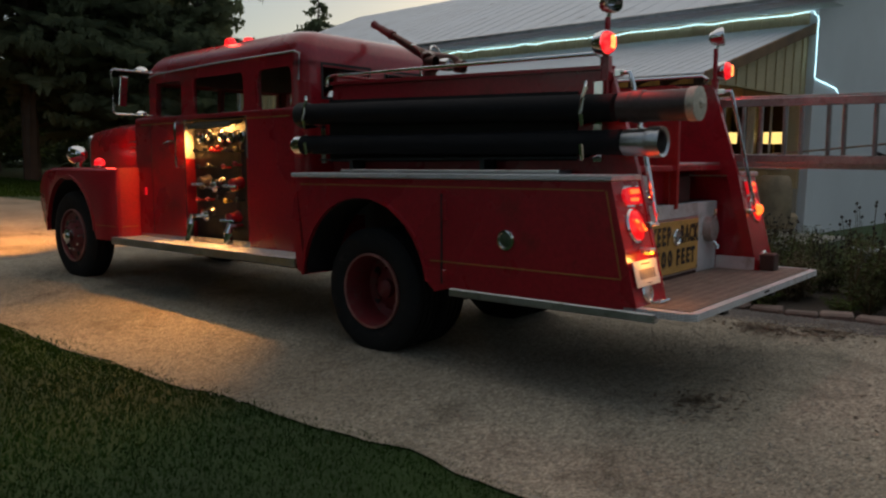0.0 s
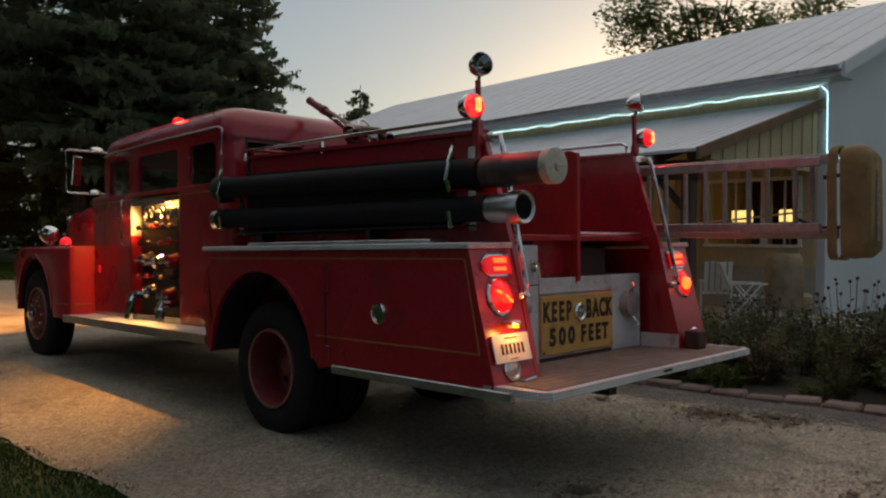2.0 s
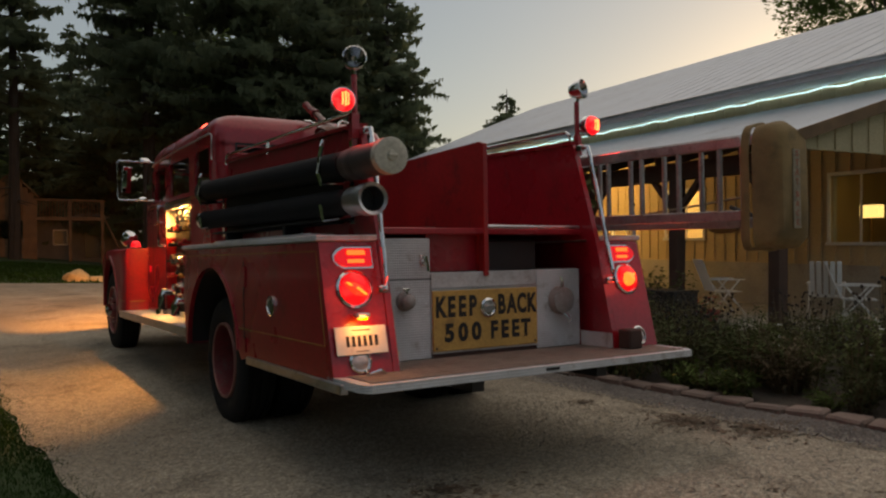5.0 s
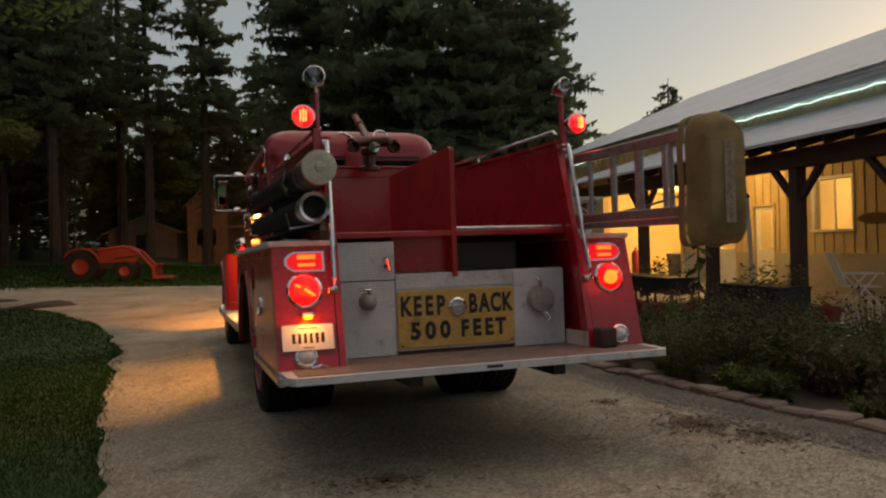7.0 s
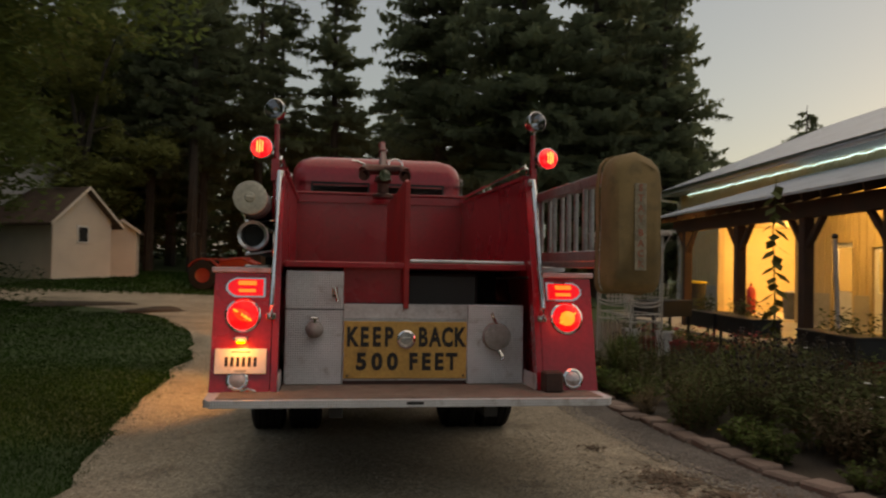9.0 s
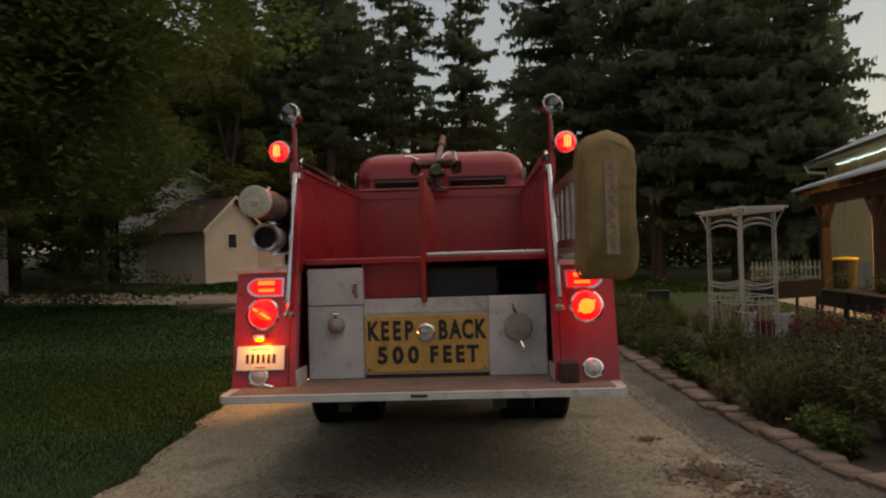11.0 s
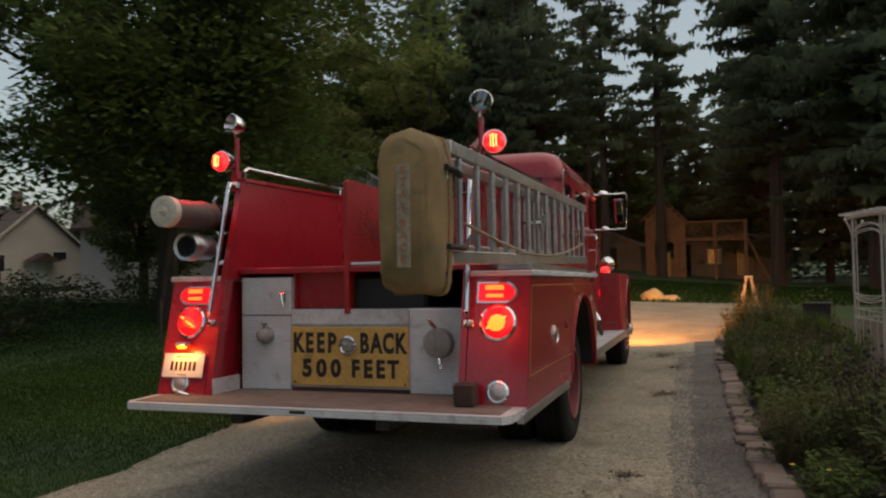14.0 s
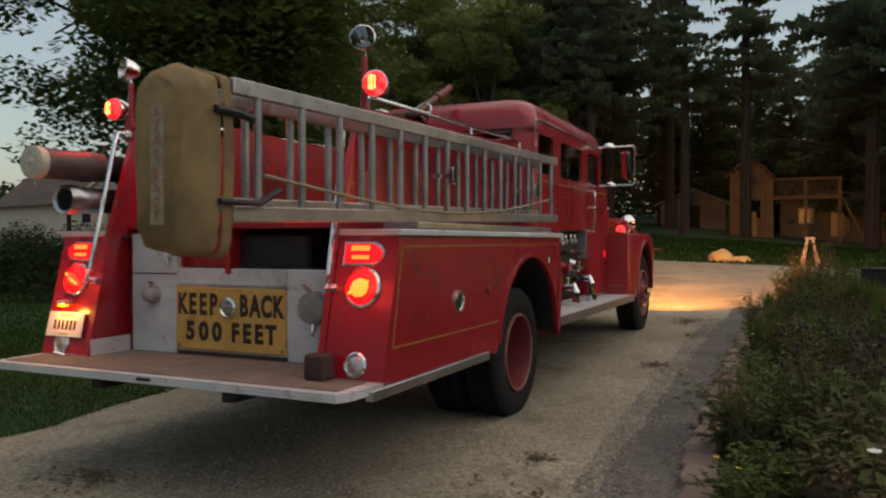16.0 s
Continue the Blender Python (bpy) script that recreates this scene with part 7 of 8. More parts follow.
# white arbor between bed and porch
arbor = thing("garden_arbor", "white tubular steel garden arbor with arched tops", "arbor", pose(4.49, 8.1, 0.0, 0, 0, 8.4))
HX, HY, HT = 0.285, 0.55, 2.0
for sx in (-1, 1):
    for sy in (-1, 1):
        part("post", Geo().cyl((sx * HX, sy * HY, -0.05), (sx * HX, sy * HY, HT), 0.017, n=8), ARBOR, arbor)
        part("post", Geo().cyl((sx * (HX - 0.045), sy * HY, -0.05), (sx * (HX - 0.045), sy * HY, HT - 0.02), 0.010, n=8), ARBOR, arbor)
        part("bracket", Geo().tube([(sx * HX, sy * HY, HT - 0.28), (sx * HX * 1.1, sy * (HY + 0.04), HT - 0.12), (sx * HX * 1.2, sy * (HY + 0.16), HT + 0.02)], 0.012, 6), ARBOR, arbor)
    part("top_beam", Geo().box(sx * HX - 0.025, sx * HX + 0.025, -HY - 0.24, HY + 0.24, HT + 0.0, HT + 0.05, 0.006), ARBOR, arbor)
for k in range(7):
    y = -HY - 0.18 + k * (2 * HY + 0.36) / 6
    part("slat", Geo().box(-HX - 0.12, HX + 0.12, y - 0.016, y + 0.016, HT + 0.05, HT + 0.085, 0.004), ARBOR, arbor)


def bow(along_y, side, z, rise):
    a = [(math.cos(math.pi * k / 10), z + rise * math.sin(math.pi * k / 10)) for k in range(11)]
    return Geo().tube([(side * HX, HY * c, h) if along_y else (HX * c, side * HY, h) for c, h in a], 0.009, 6)


for along_y in (True, False):
    for side in (-1, 1):
        for z, rise in ((HT - 0.30, 0.14), (HT - 0.22, 0.14)):
            part("arch", bow(along_y, side, z, rise), ARBOR, arbor)
        for z in (0.98, 0.92):
            part("hanging_curve", bow(along_y, side, z, -0.09), ARBOR, arbor)
        for z in (0.60, 0.72):
            ends = ((side * HX, -HY, z), (side * HX, HY, z)) if along_y else ((-HX, side * HY, z), (HX, side * HY, z))
            part("rail", Geo().cyl(*ends, 0.010, n=6), ARBOR, arbor)
        for k in range(1, 6):
            f = -1 + k / 3
            x, y = (side * HX, f * HY) if along_y else (f * HX, side * HY)
            part("rod", Geo().cyl((x, y, 0.60), (x, y, 0.72), 0.006, n=6), ARBOR, arbor)
            if not along_y:
                part("rod", Geo().cyl((x, y, 0.06), (x, y, 0.60), 0.006, n=6), ARBOR, arbor)

for x, y in ((4.62, 8.3), (5.05, 7.9), (5.4, 0.6)):
    pot = thing("plant_pot", "tall white tapered plant pot", "pot", pose(x, y, 0.02), "white pots")
    part("bowl", Geo().lathe([(0.09, 0), (0.14, 0.36), (0.155, 0.38), (0.155, 0.42), (0.135, 0.42), (0.12, 0.36)], n=18), WHITE, pot)
    lv = Geo()
    leaf_cloud(lv, (0, 0, 0.46), (0.16, 0.16, 0.12), 70, 0.07, random.Random(8))
    quick("foliage", lv, PLANT_A, pot)


def trough(x, y, turn, l, z0, label, group):
    t = thing("planter", label, "planter", pose(x, y, 0.02, 0, 0, turn), group)
    part("box", holed(-0.25, 0.25, -l / 2, l / 2, z0, z0 + 0.28, []), PLASTIC_K, t)
    part("rim", Geo().box(-0.27, 0.27, -l / 2 - 0.02, l / 2 + 0.02, z0 + 0.28, z0 + 0.31, 0.008), PLASTIC_K, t)
    for sx in (-1, 1):
        for sy in (-1, 1):
            part("leg", Geo().box(sx * 0.21 - 0.02, sx * 0.21 + 0.02, sy * (l / 2 - 0.06) - 0.02, sy * (l / 2 - 0.06) + 0.02, 0, z0), PLASTIC_K, t)
    lv, rr = Geo(), random.Random(int(x * 10))
    for k in range(int(l * 5)):
        leaf_cloud(lv, (rr.uniform(-0.15, 0.15), rr.uniform(-l / 2, l / 2), z0 + 0.42), (0.14, 0.14, 0.16 + 0.16 * rr.random()), 44, 0.08, rr)
    quick("foliage", lv, PLANT_A, t)
    return t


trough(5.75, 9.6, -60, 1.2, 0.55, "black raised planter on legs with green plants", "black planters")
for p in ((-0.95, -0.9), (-0.95, -2.6), (-1.1, -5.9)):
    q = SHOP @ Vector((p[0], p[1], 0))
    trough(q.x, q.y, -5.5, 1.5, 0.3, "long black planter before the porch", "black planters")
trough(4.05, 12.1, 80, 0.46, 0.30, "small black planter beside the bed", "black planters")
rr = random.Random(19)
for k in range(9):
    x, y = 5.0 + 0.28 * k + rr.uniform(-0.1, 0.1), 8.4 - 0.42 * k + rr.uniform(-0.2, 0.2)
    pot = thing("flower_pot", "low red pot of dark red flowers", "pot", pose(x, y, 0.02, 0, 0, k * 40), "red flower pots")
    part("bowl", Geo().lathe([(0.15, 0), (0.21, 0.2), (0.225, 0.21), (0.225, 0.25), (0.19, 0.25), (0.17, 0.2)], n=16), PLASTIC_R, pot)
    lv, pt = Geo(), Geo()
    leaf_cloud(lv, (0, 0, 0.34), (0.24, 0.24, 0.14), 60, 0.08, rr)
    leaf_cloud(pt, (0, 0, 0.38), (0.24, 0.24, 0.15), 50, 0.06, rr)
    quick("foliage", lv, PLANT_A, pot)
    quick("blossom", pt, PETAL_R, pot)

for x, y, sc in ((6.5, 2.2, 1.0), (6.9, 2.6, 1.1), (6.1, 1.7, 0.9), (6.9, 1.9, 1.0), (5.9, 2.4, 0.8)):
    sil = leafy(int(x * 10 + y), 0.42 * sc, 0.3 * sc, 40, 0.085, SILVER, PETAL_W, 0, "clump of pale silver-leaved foliage")
    sil.matrix_world = pose(x, y, 0.03)

# tall climbing stalk and a leaning pole by the porch
vine = thing("sunflower", "tall leafy stalk standing before the porch", "plant", pose(6.0, 6.25, 0.02))
part("stem", Geo().tube([(0, 0, 0), (0.03, 0.02, 1.0), (0.0, 0.05, 2.0), (0.05, 0.04, 2.85)], [0.016, 0.014, 0.01, 0.005], 6), PLANT_A, vine)
lv = Geo()
for k in range(30):
    a, z = k * 2.4, 0.4 + k * 0.08
    u = Vector((math.cos(a), math.sin(a), -0.75)) * rr.uniform(0.16, 0.27)
    w = Vector((-math.sin(a), math.cos(a), rr.uniform(-0.4, 0.4))) * 0.085
    b = Vector((0.02, 0.03, z))
    lv.add([b, b + u * 0.45 + w, b + u, b + u * 0.45 - w], [(0, 1, 2, 3)])
quick("foliage", lv, PLANT_A, vine)
pole = thing("leaning_pole", "pale grey painted pole leaning by the planters", "pole", pose(7.0, 6.15, 0.05, 0, 0, 0))
part("pole", Geo().tube([(0, 0, 0), (0.0, 0.14, 1.92)], 0.03, 10), POLE_GREY, pole)
part("finial", Geo().lathe([(0.03, 0), (0.05, 0.03), (0.03, 0.07), (0.005, 0.08)], (0, 0.14, 1.92), (0, 0, 1), 10), BLACK, pole)


# porch furniture and bins
WICKER = material("tan_wicker", (0.3, 0.22, 0.14), 0.85, 0, 0.25, 6, 120, 0.5)

def garden_chair(x, y, turn):
    q = SHOP @ Vector((x, y, 0.05))
    c = thing("garden_chair", "white slatted folding garden chair", "chair", pose(q.x, q.y, q.z, 0, 0, turn), "white garden chairs")
    for k in range(5):
        part("seat_slat", Geo().box(-0.25, 0.25, -0.24 + k * 0.1, -0.16 + k * 0.1, 0.40, 0.42, 0.004), WHITE, c)
        part("back_slat", Geo().box(-0.24 + k * 0.1, -0.17 + k * 0.1, -0.01, 0.01, 0, 0.62, 0.004).moved(Matrix.Translation((0, 0.26, 0.42)) @ Matrix.Rotation(radians(-22), 4, "X")), WHITE, c)
    for s in (-1, 1):
        part("leg", Geo().tube([(s * 0.26, -0.3, 0), (s * 0.26, 0.2, 0.62)], 0.016, 6), WHITE, c)
        part("leg", Geo().tube([(s * 0.26, 0.34, 0), (s * 0.26, -0.18, 0.62)], 0.016, 6), WHITE, c)
        part("arm", Geo().box(s * 0.26 - 0.03, s * 0.26 + 0.03, -0.28, 0.34, 0.62, 0.645, 0.006), WHITE, c)
    return c


garden_chair(1.75, -7.45, 35)
garden_chair(1.9, -6.75, 120)
garden_chair(1.4, -5.0, 60)
q = SHOP @ Vector((2.3, -7.95, 0.05))
tub = thing("tub_chair", "round-backed tan wicker chair on the porch", "chair", pose(q.x, q.y, q.z, 0, 0, 60))
part("back", Geo().rings([[(r * math.cos(radians(10 + 160 * i / 14)), r * math.sin(radians(10 + 160 * i / 14)), z) for i in range(15)] + [((r - 0.05) * math.cos(radians(170 - 160 * i / 14)), (r - 0.05) * math.sin(radians(170 - 160 * i / 14)), z) for i in range(15)] for r, z in ((0.40, 0.25), (0.44, 0.6), (0.44, 0.9), (0.38, 1.08), (0.28, 1.16))]), WICKER, tub, sharp=60)
part("seat", Geo().lathe([(0.33, 0.2), (0.36, 0.3), (0.36, 0.42), (0.3, 0.47), (0.02, 0.48)], n=20), WICKER, tub)
for k in range(4):
    part("leg", Geo().cyl((0.26 * math.cos(k * 1.57 + 0.78), 0.26 * math.sin(k * 1.57 + 0.78), 0), (0.26 * math.cos(k * 1.57 + 0.78), 0.26 * math.sin(k * 1.57 + 0.78), 0.24), 0.025, n=8), TIMBER, tub)


def bin_(p, r, h, mat, lid, label):
    q = SHOP @ Vector(p)
    b = thing("waste_bin", label, "bin", pose(q.x, q.y, q.z), "bins")
    part("barrel", Geo().lathe([(r * 0.82, 0), (r, h), (r * 1.06, h), (r * 1.06, h + 0.03)], n=20), mat, b)
    part("lid", Geo().lathe([(r * 1.08, h + 0.03), (r * 1.05, h + 0.07), (r * 0.4, h + 0.11), (r * 0.05, h + 0.12)], n=20), lid, b)
    return b


bin_((4.4, 6.4, 0.05), 0.26, 0.72, GREY_BIN, GREY_BIN, "round grey waste bin")
bin_((2.3, 8.6, 0.05), 0.36, 0.95, PLASTIC_K, PLASTIC_Y, "black bin with a yellow lid")
q = SHOP @ Vector((4.3, 8.9, 0.05))
ext = thing("gas_cylinder", "red upright cylinder by the doorway", "cylinder", pose(q.x, q.y, q.z))
part("body", Geo().lathe([(0.14, 0), (0.15, 0.05), (0.15, 0.75), (0.1, 0.86), (0.04, 0.9), (0.04, 0.97)], n=18), PLASTIC_R, ext)
part("valve", Geo().cyl((0, 0, 0.95), (0, 0, 1.03), 0.03, n=8), BRASS, ext)
q = SHOP @ Vector((5.2, 5.6, 0.05))
ap = thing("white_cabinet", "low white cabinet in the lit room", "cabinet", pose(q.x, q.y, q.z, 0, 0, -5.5))
part("body", Geo().box(-0.35, 0.35, -0.5, 0.5, 0.08, 1.05, 0.02), WHITE, ap)
part("door", Geo().box(-0.365, -0.35, -0.46, 0.46, 0.14, 1.0, 0.006), WHITE, ap)
part("handle", Geo().cyl((-0.39, -0.3, 0.6), (-0.39, -0.3, 0.85), 0.01, n=6), CHROME, ap)
SHADE = glow("lamp_shade", (1.0, 0.70, 0.26), 1.0)
for x, y in ((4.2, -6.98), (4.2, -5.95)):
    q = SHOP @ Vector((x, y, 1.05))
    tl = thing("table_lamp", "slim lamp with a rectangular lit shade behind the window", "lamp", pose(q.x, q.y, q.z, 0, 0, -5.5), "lamps in the window")
    part("foot", Geo().lathe([(0.09, 0), (0.03, 0.05), (0.02, 0.76)], n=10), BRASS, tl)
    part("shade", Geo().box(-0.08, 0.08, -0.20, 0.20, 0.76, 1.0, 0.012), SHADE, tl, "rectangular lit shade")
    q = SHOP @ Vector((x, y, 0.05))
    st = thing("side_table", "dark side table under a lamp", "table", pose(q.x, q.y, q.z, 0, 0, -5.5), "tables in the window")
    part("top", Geo().box(-0.26, 0.26, -0.26, 0.26, 0.96, 1.0, 0.006), TIMBER, st)
    for a in (-1, 1):
        for b in (-1, 1):
            part("leg", Geo().box(a * 0.22 - 0.02, a * 0.22 + 0.02, b * 0.22 - 0.02, b * 0.22 + 0.02, 0, 0.96), TIMBER, st)


# white picket fence beyond the porch
fence = thing("picket_fence", "short run of white picket fence", "fence", pose(12.2, 26.5, 0.0, 0, 0, -15))
for k in range(16):
    part("picket", Geo().ext([(-0.035, 0.05), (0.035, 0.05), (0.035, 0.85), (0, 0.93), (-0.035, 0.85)], "y", -0.01, 0.01).moved(Matrix.Translation((-1.2 + k * 0.16, 0, 0))), ARBOR, fence)
part("rail", Geo().box(-1.3, 1.3, 0.01, 0.04, 0.25, 0.32), ARBOR, fence)
part("rail", Geo().box(-1.3, 1.3, 0.01, 0.04, 0.62, 0.69), ARBOR, fence)

PEELED = material("peeling_pale_paint", (0.5, 0.42, 0.36), 0.85, 0, 0.35, 9, 40, 0.3, (0.14, 0.08, 0.05), 0.55)
# folding sign frame at the bend, boulder, soil heap
fr = thing("a_frame_trellis", "pale wooden a-frame standing at the end of the bed", "trellis", pose(2.98, 14.6, height(2.98, 14.6), 0, 0, 20) @ Matrix.Diagonal((0.95, 0.8, 0.94, 1)))
for s in (-1, 1):
    part("leg", Geo().tube([(s * 0.27, -0.16, 0), (s * 0.05, 0, 1.12)], 0.026, 6), PEELED, fr)
    part("leg", Geo().tube([(s * 0.27, 0.16, 0), (s * 0.05, 0, 1.12)], 0.026, 6), PEELED, fr)
part("ridge", Geo().cyl((-0.1, 0, 1.12), (0.1, 0, 1.12), 0.03, n=8), PEELED, fr)


def boulder(x, y, sx, sy, sz, seed, name, label, mat, turn=0):
    bm = bmesh.new()
    bmesh.ops.create_icosphere(bm, subdivisions=4, radius=1.0)
    for v in bm.verts:
        n = v.co.normalized()
        d = 1 + 0.22 * noise.noise(n * 1.4 + Vector((seed, 0, 0))) + 0.07 * noise.noise(n * 4 + Vector((0, seed, 0)))
        v.co = Vector((n.x * sx * d, n.y * sy * d, max(-0.2, n.z) * sz * d))
    me = bpy.data.meshes.new(name)
    bm.to_mesh(me)
    bm.free()
    me.materials.append(mat)
    me.polygons.foreach_set("use_smooth", [True] * len(me.polygons))
    ob = new(name, me)
    ob.matrix_world = pose(x, y, height(x, y) - 0.03, 0, 0, turn)
    return tagged(ob, label, "rock" if mat is BOULDER else "soil")


boulder(0.30, 23.6, 0.42, 0.36, 0.40, 3, "boulder", "pale limestone boulder lit by the headlamps", BOULDER)
boulder(0.86, 23.7, 0.40, 0.30, 0.20, 5, "boulder", "low flat limestone boulder beside the larger one", BOULDER)
boulder(-4.9, 16.4, 0.9, 0.35, 0.16, 7, "soil_mound", "low heap of dark soil at the lawn edge", SOIL, 35)
boulder(-7.2, 17.8, 1.6, 0.35, 0.16, 9, "soil_mound", "long low ridge of dark soil by the drive", SOIL, 25)


# ---- things across the yard ----
def tractor(x, y, turn):
    t = thing("compact_tractor", "orange compact tractor with a front loader", "tractor", pose(x, y, height(x, y), 0, 0, turn) @ Matrix.Diagonal((1.03, 1.03, 1.03, 1)))
    part("hood", Geo().ext([(0.45, 0.62), (1.65, 0.62), (1.70, 0.95), (1.55, 1.08), (0.45, 1.14)], "y", -0.28, 0.28), TRACTOR, t, "orange hood")
    part("frame", Geo().box(-0.5, 1.6, -0.18, 0.18, 0.42, 0.62), BLACK, t)
    part("seat", Geo().box(-0.25, 0.15, -0.22, 0.22, 0.88, 0.98, 0.03).box(-0.30, -0.2, -0.22, 0.22, 0.98, 1.32, 0.03), PLASTIC_K, t)
    part("roll_bar", Geo().tube([(-0.45, -0.45, 0.8), (-0.45, -0.45, 1.9), (-0.45, -0.3, 2.0), (-0.45, 0.3, 2.0), (-0.45, 0.45, 1.9), (-0.45, 0.45, 0.8)], 0.03, 8), BLACK, t)
    part("steering_wheel", Geo().tube([(0.42, 0.16 * math.cos(k * 0.524), 1.32 + 0.12 * math.sin(k * 0.524)) for k in range(13)], 0.012, 6), BLACK, t)
    part("headlight", Geo().lathe([(0.07, 0), (0.06, 0.05), (0.01, 0.06)], (1.62, 0.2, 0.95), (1, 0, 0), 10), REFLECTOR, t)
    for s in (-1, 1):
        part("mudguard", Geo().ext(arch(0, 0.52, 0.62, 20, 150, 10) + arch(0, 0.52, 0.57, 20, 150, 10)[::-1], "y", s * 0.42, s * 0.72), TRACTOR, t)
        for px_, r, w, nm in ((0, 0.52, 0.15, "rear_wheel"), (1.35, 0.33, 0.11, "front_wheel")):
            wh = part(nm, Geo().lathe([(r * 0.5, -w), (r * 0.95, -w), (r, -w * 0.6), (r, w * 0.6), (r * 0.95, w), (r * 0.5, w)], (px_, s * 0.58, r), (0, 1, 0), 24, False), RUBBER, t)
            part("rim", Geo().lathe([(r * 0.55, w * 0.5), (r * 0.5, w * 0.9), (r * 0.2, w * 0.6), (0.02, w * 0.7)], (px_, s * 0.58, r), (0, s, 0), 18), TRACTOR, wh)
        part("loader_arm", Geo().tube([(0.55, s * 0.42, 1.05), (1.3, s * 0.42, 1.15), (1.75, s * 0.42, 0.95), (2.3, s * 0.42, 0.3)], 0.055, 6), TRACTOR, t)
        part("ram", Geo().cyl((1.0, s * 0.42, 0.75), (1.85, s * 0.42, 0.82), 0.03, n=8), CHROME, t)
    part("bucket", Geo().ext([(2.25, 0.05), (2.85, 0.05), (2.85, 0.08), (2.35, 0.14), (2.30, 0.42), (2.42, 0.5), (2.36, 0.55), (2.22, 0.44)], "y", -0.7, 0.7), TRACTOR, t)
    return t


tractor(-4.95, 25.5, -8)


def house(name, label, x, y, turn, w, l, wall, ridge, wall_m, roof_m, wins, doors, base=None, eave=0.35):
    """Gable front on the near side, ridge running away from it."""
    z = height(x, y) if base is None else base
    h = thing(name, label, "house", pose(x, y, z, 0, 0, turn))
    part("wall", Geo().ext([(-w / 2, -0.6), (w / 2, -0.6), (w / 2, wall), (0, ridge), (-w / 2, wall)], "y", 0, l), wall_m, h)
    g, zz = Geo(), 0.15
    while zz < ridge - 0.3:
        hw = w / 2 if zz < wall else w / 2 * (ridge - zz) / (ridge - wall)
        g.box(-hw, hw, -0.02, 0.004, zz, zz + 0.02)
        zz += 0.22
    pieces("clapboard", g, wall_m, h)
    k = (ridge - wall) / (w / 2)
    for s in (-1, 1):
        part("roof", Geo().ext([(0, ridge + 0.12), (s * (w / 2 + eave), wall - k * eave + 0.12), (s * (w / 2 + eave), wall - k * eave), (0, ridge)], "y", -eave, l + eave), roof_m, h)
    part("barge_board", Geo().ext([(0, ridge + 0.13), (w / 2 + eave, wall - k * eave + 0.13), (w / 2 + eave, wall - k * eave), (0, ridge), (-w / 2 - eave, wall - k * eave), (-w / 2 - eave, wall - k * eave + 0.13)], "y", -eave - 0.03, -eave), wall_m, h)
    for a, b, z0, z1 in wins:
        wn_ = part("window", Geo().box(a - 0.07, b + 0.07, -0.05, 0.0, z0 - 0.07, z1 + 0.07, 0.01), WHITE, h)
        part("pane", Geo().box(a, b, -0.06, -0.045, z0, z1), DARK_PANE, wn_)
    for a, b, z1, m in doors:
        part("door", Geo().box(a, b, -0.06, 0.0, 0.05, z1, 0.01), m, h)
    return h


shed = house("cream_shed", "cream clapboard outbuilding with a brown shingle roof", -10.8, 30.2, 58, 3.0, 5.0, 2.25, 3.55, HOUSE_CREAM, SHINGLE, [(-0.25, 0.2, 1.35, 1.95)], [], 0.80)
lean = house("small_shed", "narrow cream lean-to shed", -9.75, 32.4, 10, 1.15, 2.5, 1.9, 2.3, HOUSE_CREAM, SHINGLE, [], [], 0.82, 0.2)
house("white_garage", "tall white house with a grey garage door", -14.3, 31.5, 20, 4.2, 6.0, 4.4, 5.6, HOUSE_WHITE, SHINGLE, [], [(-0.7, 1.1, 2.05, GREY_WALL)], 0.80)
home = house("farm_house", "cream house with a brown roof and a hooded door", -30.1, 26.85, 76, 5.0, 9.0, 2.1, 4.2, HOUSE_CREAM, SHINGLE, [(-2.0, -1.55, 0.95, 1.75), (0.95, 1.65, 1.5, 1.9)], [(-0.15, 0.55, 1.4, WHITE)], 0.75)
part("door_hood", Geo().ext([(-0.65, 1.42), (1.0, 1.42), (0.17, 1.85)], "y", -0.8, 0.0), SHINGLE, home)
part("chimney", Geo().box(-0.3, 0.1, 1.2, 1.6, 4.2, 5.1), BRICK, home)
part("vent_pipe", Geo().cyl((-2.5, 4.0, 3.0), (-2.5, 4.0, 4.9), 0.06, n=8), STEEL, home)
white_home = house("white_house", "white house half hidden by a maple", -19.6, 27.0, 129, 5.0, 5.4, 2.5, 3.6, HOUSE_WHITE, SHINGLE, [], [], 0.9)
for y in (1.2, 3.4):
    wn_ = part("window", Geo().box(-2.55, -2.5, y - 0.5, y + 0.5, 0.95, 1.95, 0.01), WHITE, white_home)
    for k in (-1, 1):
        part("pane", Geo().box(-2.56, -2.545, y + k * 0.22 - 0.19, y + k * 0.22 + 0.19, 1.02, 1.88), DARK_PANE, wn_)
grey = house("grey_shed", "weathered grey gabled shed under the trees", -4.2, 49.5, -10, 4.2, 4.0, 1.7, 2.6, GREY_WALL, SHINGLE, [], [(-0.4, 0.5, 1.6, BLACK)], 0.85)
back = house("back_garage", "low grey garage behind the play tower", 4.0, 49.4, 0, 6.0, 4.0, 2.1, 2.7, GREY_WALL, SHINGLE, [(-1.9, -1.2, 0.9, 1.7)], [(-0.2, 0.8, 1.9, DARK_PANE)], 0.4)

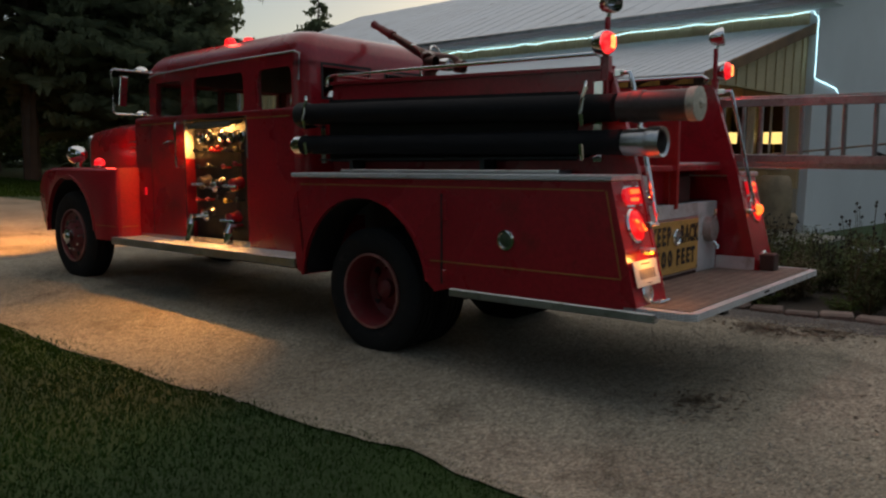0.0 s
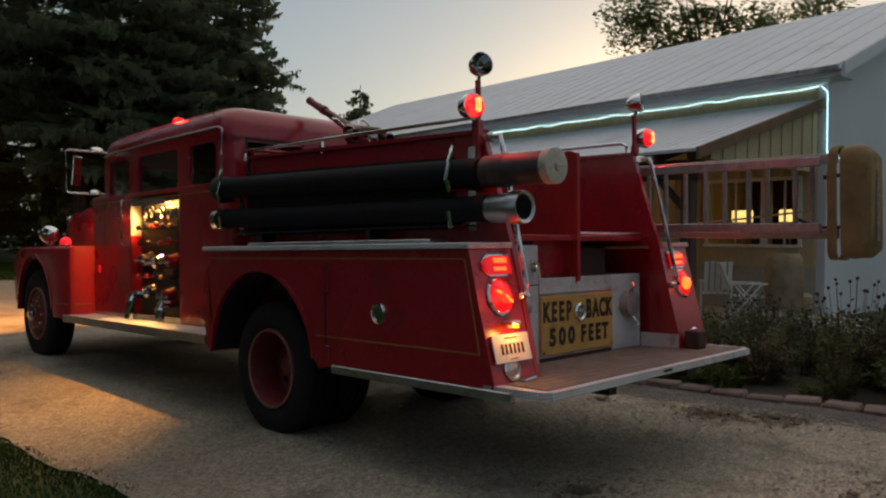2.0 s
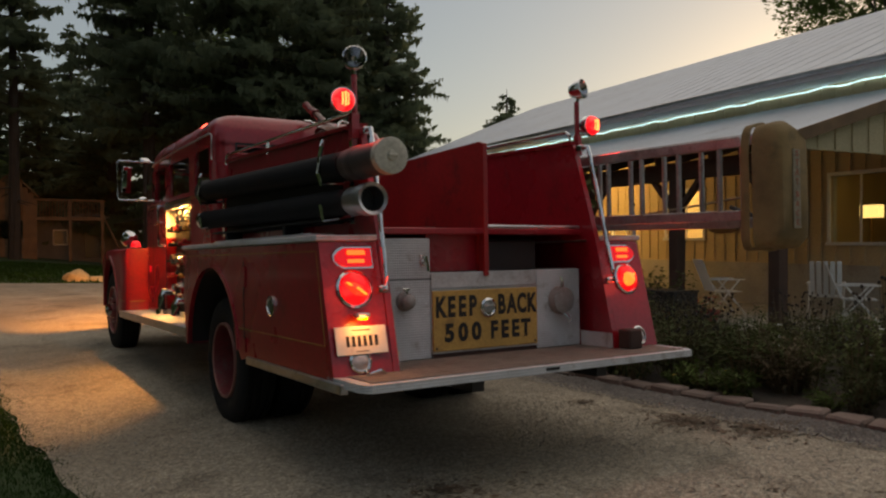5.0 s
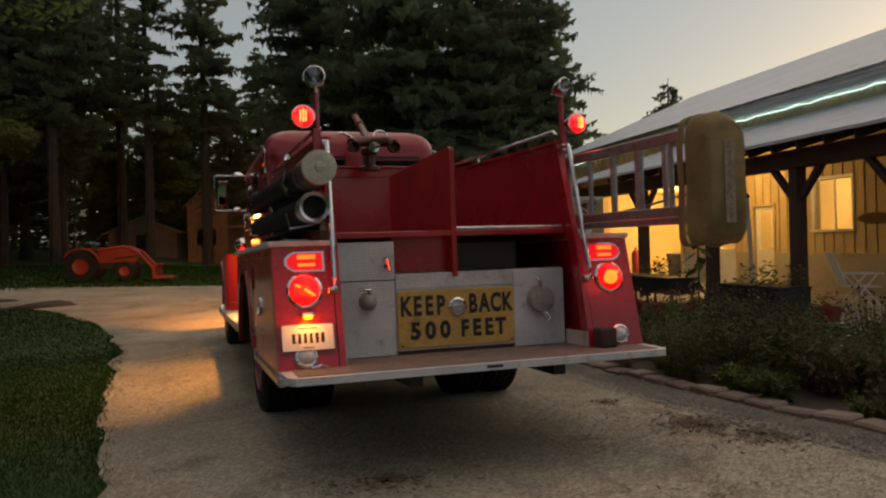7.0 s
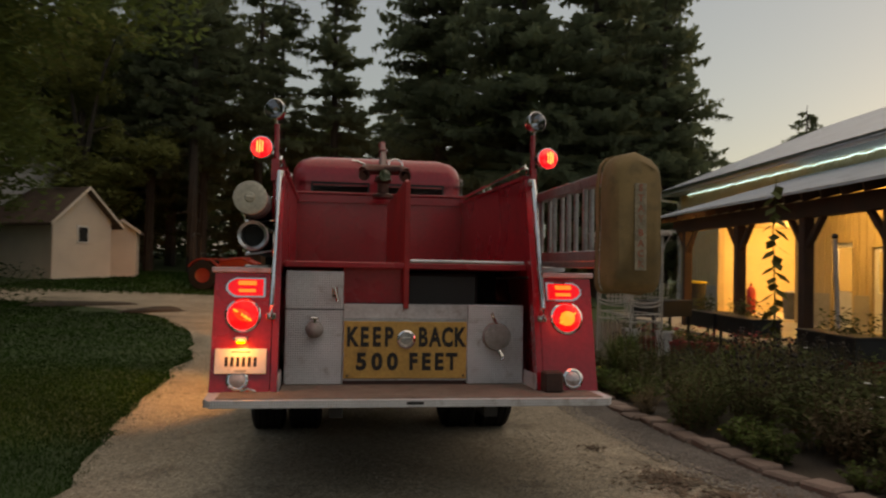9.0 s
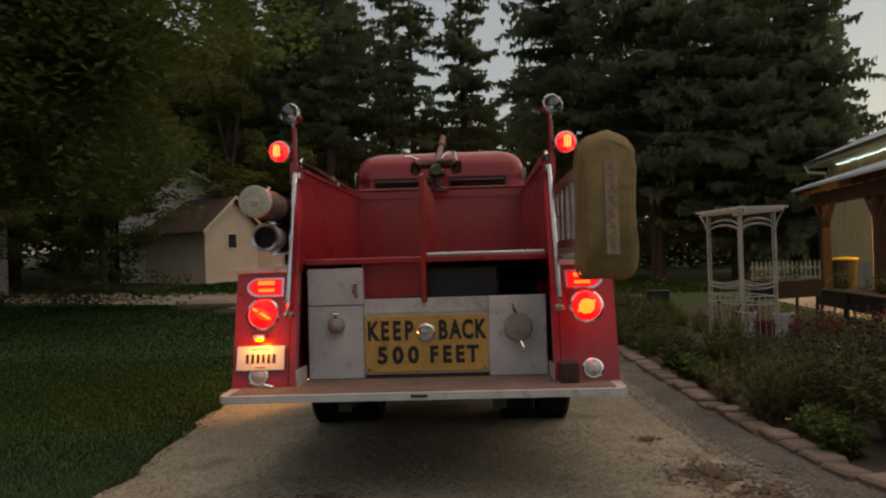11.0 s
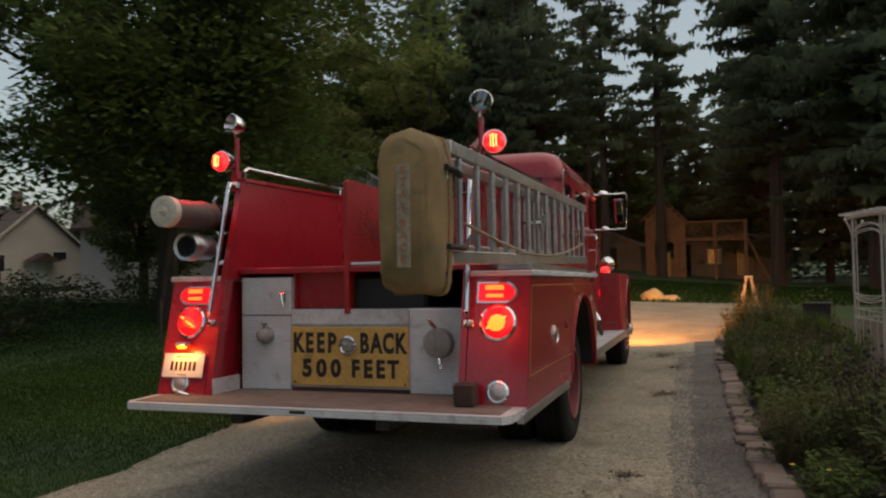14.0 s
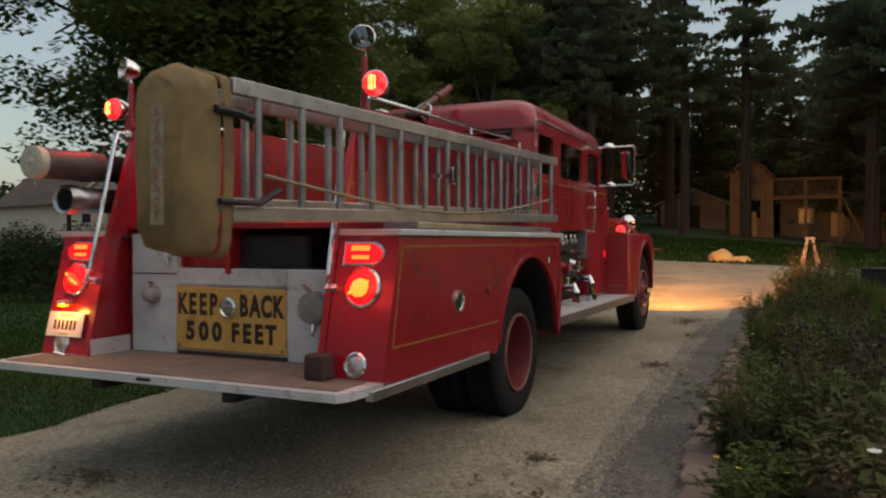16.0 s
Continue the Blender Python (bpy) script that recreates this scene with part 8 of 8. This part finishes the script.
tower = thing("play_tower", "cedar play tower with a gabled roof and railed deck", "playhouse", pose(-0.4, 45.0, 0.28) @ Matrix.Diagonal((1.16, 1.16, 1.16, 1)))
for sx in (-1, 1):
    for sy in (0, 1.6):
        part("post", Geo().box(sx * 0.85 - 0.07, sx * 0.85 + 0.07, sy - 0.07, sy + 0.07, -0.2, 3.3), TIMBER_L, tower)
    part("roof", Geo().ext([(0, 4.3), (sx * 1.15, 3.15), (sx * 1.15, 3.05), (0, 4.2)], "y", -0.25, 1.85), TIMBER_L, tower)
for k in range(8):
    x = -0.82 + k * 0.235
    top = 3.1 + 1.05 * (1 - abs(x) / 1.05)
    for a, b in ((0.05, 1.15), (2.0, top)) if -0.45 < x < 0.5 else ((0.05, top),):
        part("board", Geo().box(x - 0.11, x + 0.11, -0.09, -0.06, a, b), TIMBER_L, tower)
part("yellow_door", Geo().box(-0.12, 0.30, -0.12, -0.095, 0.05, 1.45), YELLOW, tower, "yellow slide panel")
part("deck", Geo().box(0.9, 4.0, -0.1, 1.7, 2.02, 2.18), TIMBER_L, tower)
for x in (1.0, 2.5, 3.95):
    part("deck_post", Geo().box(x - 0.07, x + 0.07, -0.12, 0.02, -0.2, 3.02), TIMBER_L, tower)
for k in range(22):
    part("baluster", Geo().box(1.05 + k * 0.133, 1.09 + k * 0.133, -0.06, -0.02, 2.18, 2.98), TIMBER_L, tower)
part("hand_rail", Geo().box(0.9, 4.05, -0.1, 0.02, 2.96, 3.05), TIMBER_L, tower)
part("ladder", Geo().tube([(4.05, -0.1, 2.1), (4.95, -0.4, 0)], 0.05, 6), TIMBER_L, tower)

stake = thing("garden_stake", "thin weathered stake on the lawn", "stake", put(None, -8.7, 9.7, 0))
part("stake", Geo().cyl((0, 0, -0.1), (0.01, 0, 0.95), 0.022, n=8), TIMBER, stake)
tp = thing("clothes_post", "dark wooden t-shaped clothes line post", "post", put(None, -18.8, 14.7, 130))
part("upright", Geo().box(-0.06, 0.06, -0.06, 0.06, -0.1, 1.75), TIMBER, tp)
part("crossbar", Geo().box(-0.95, 0.95, -0.05, 0.05, 1.7, 1.8), TIMBER, tp)
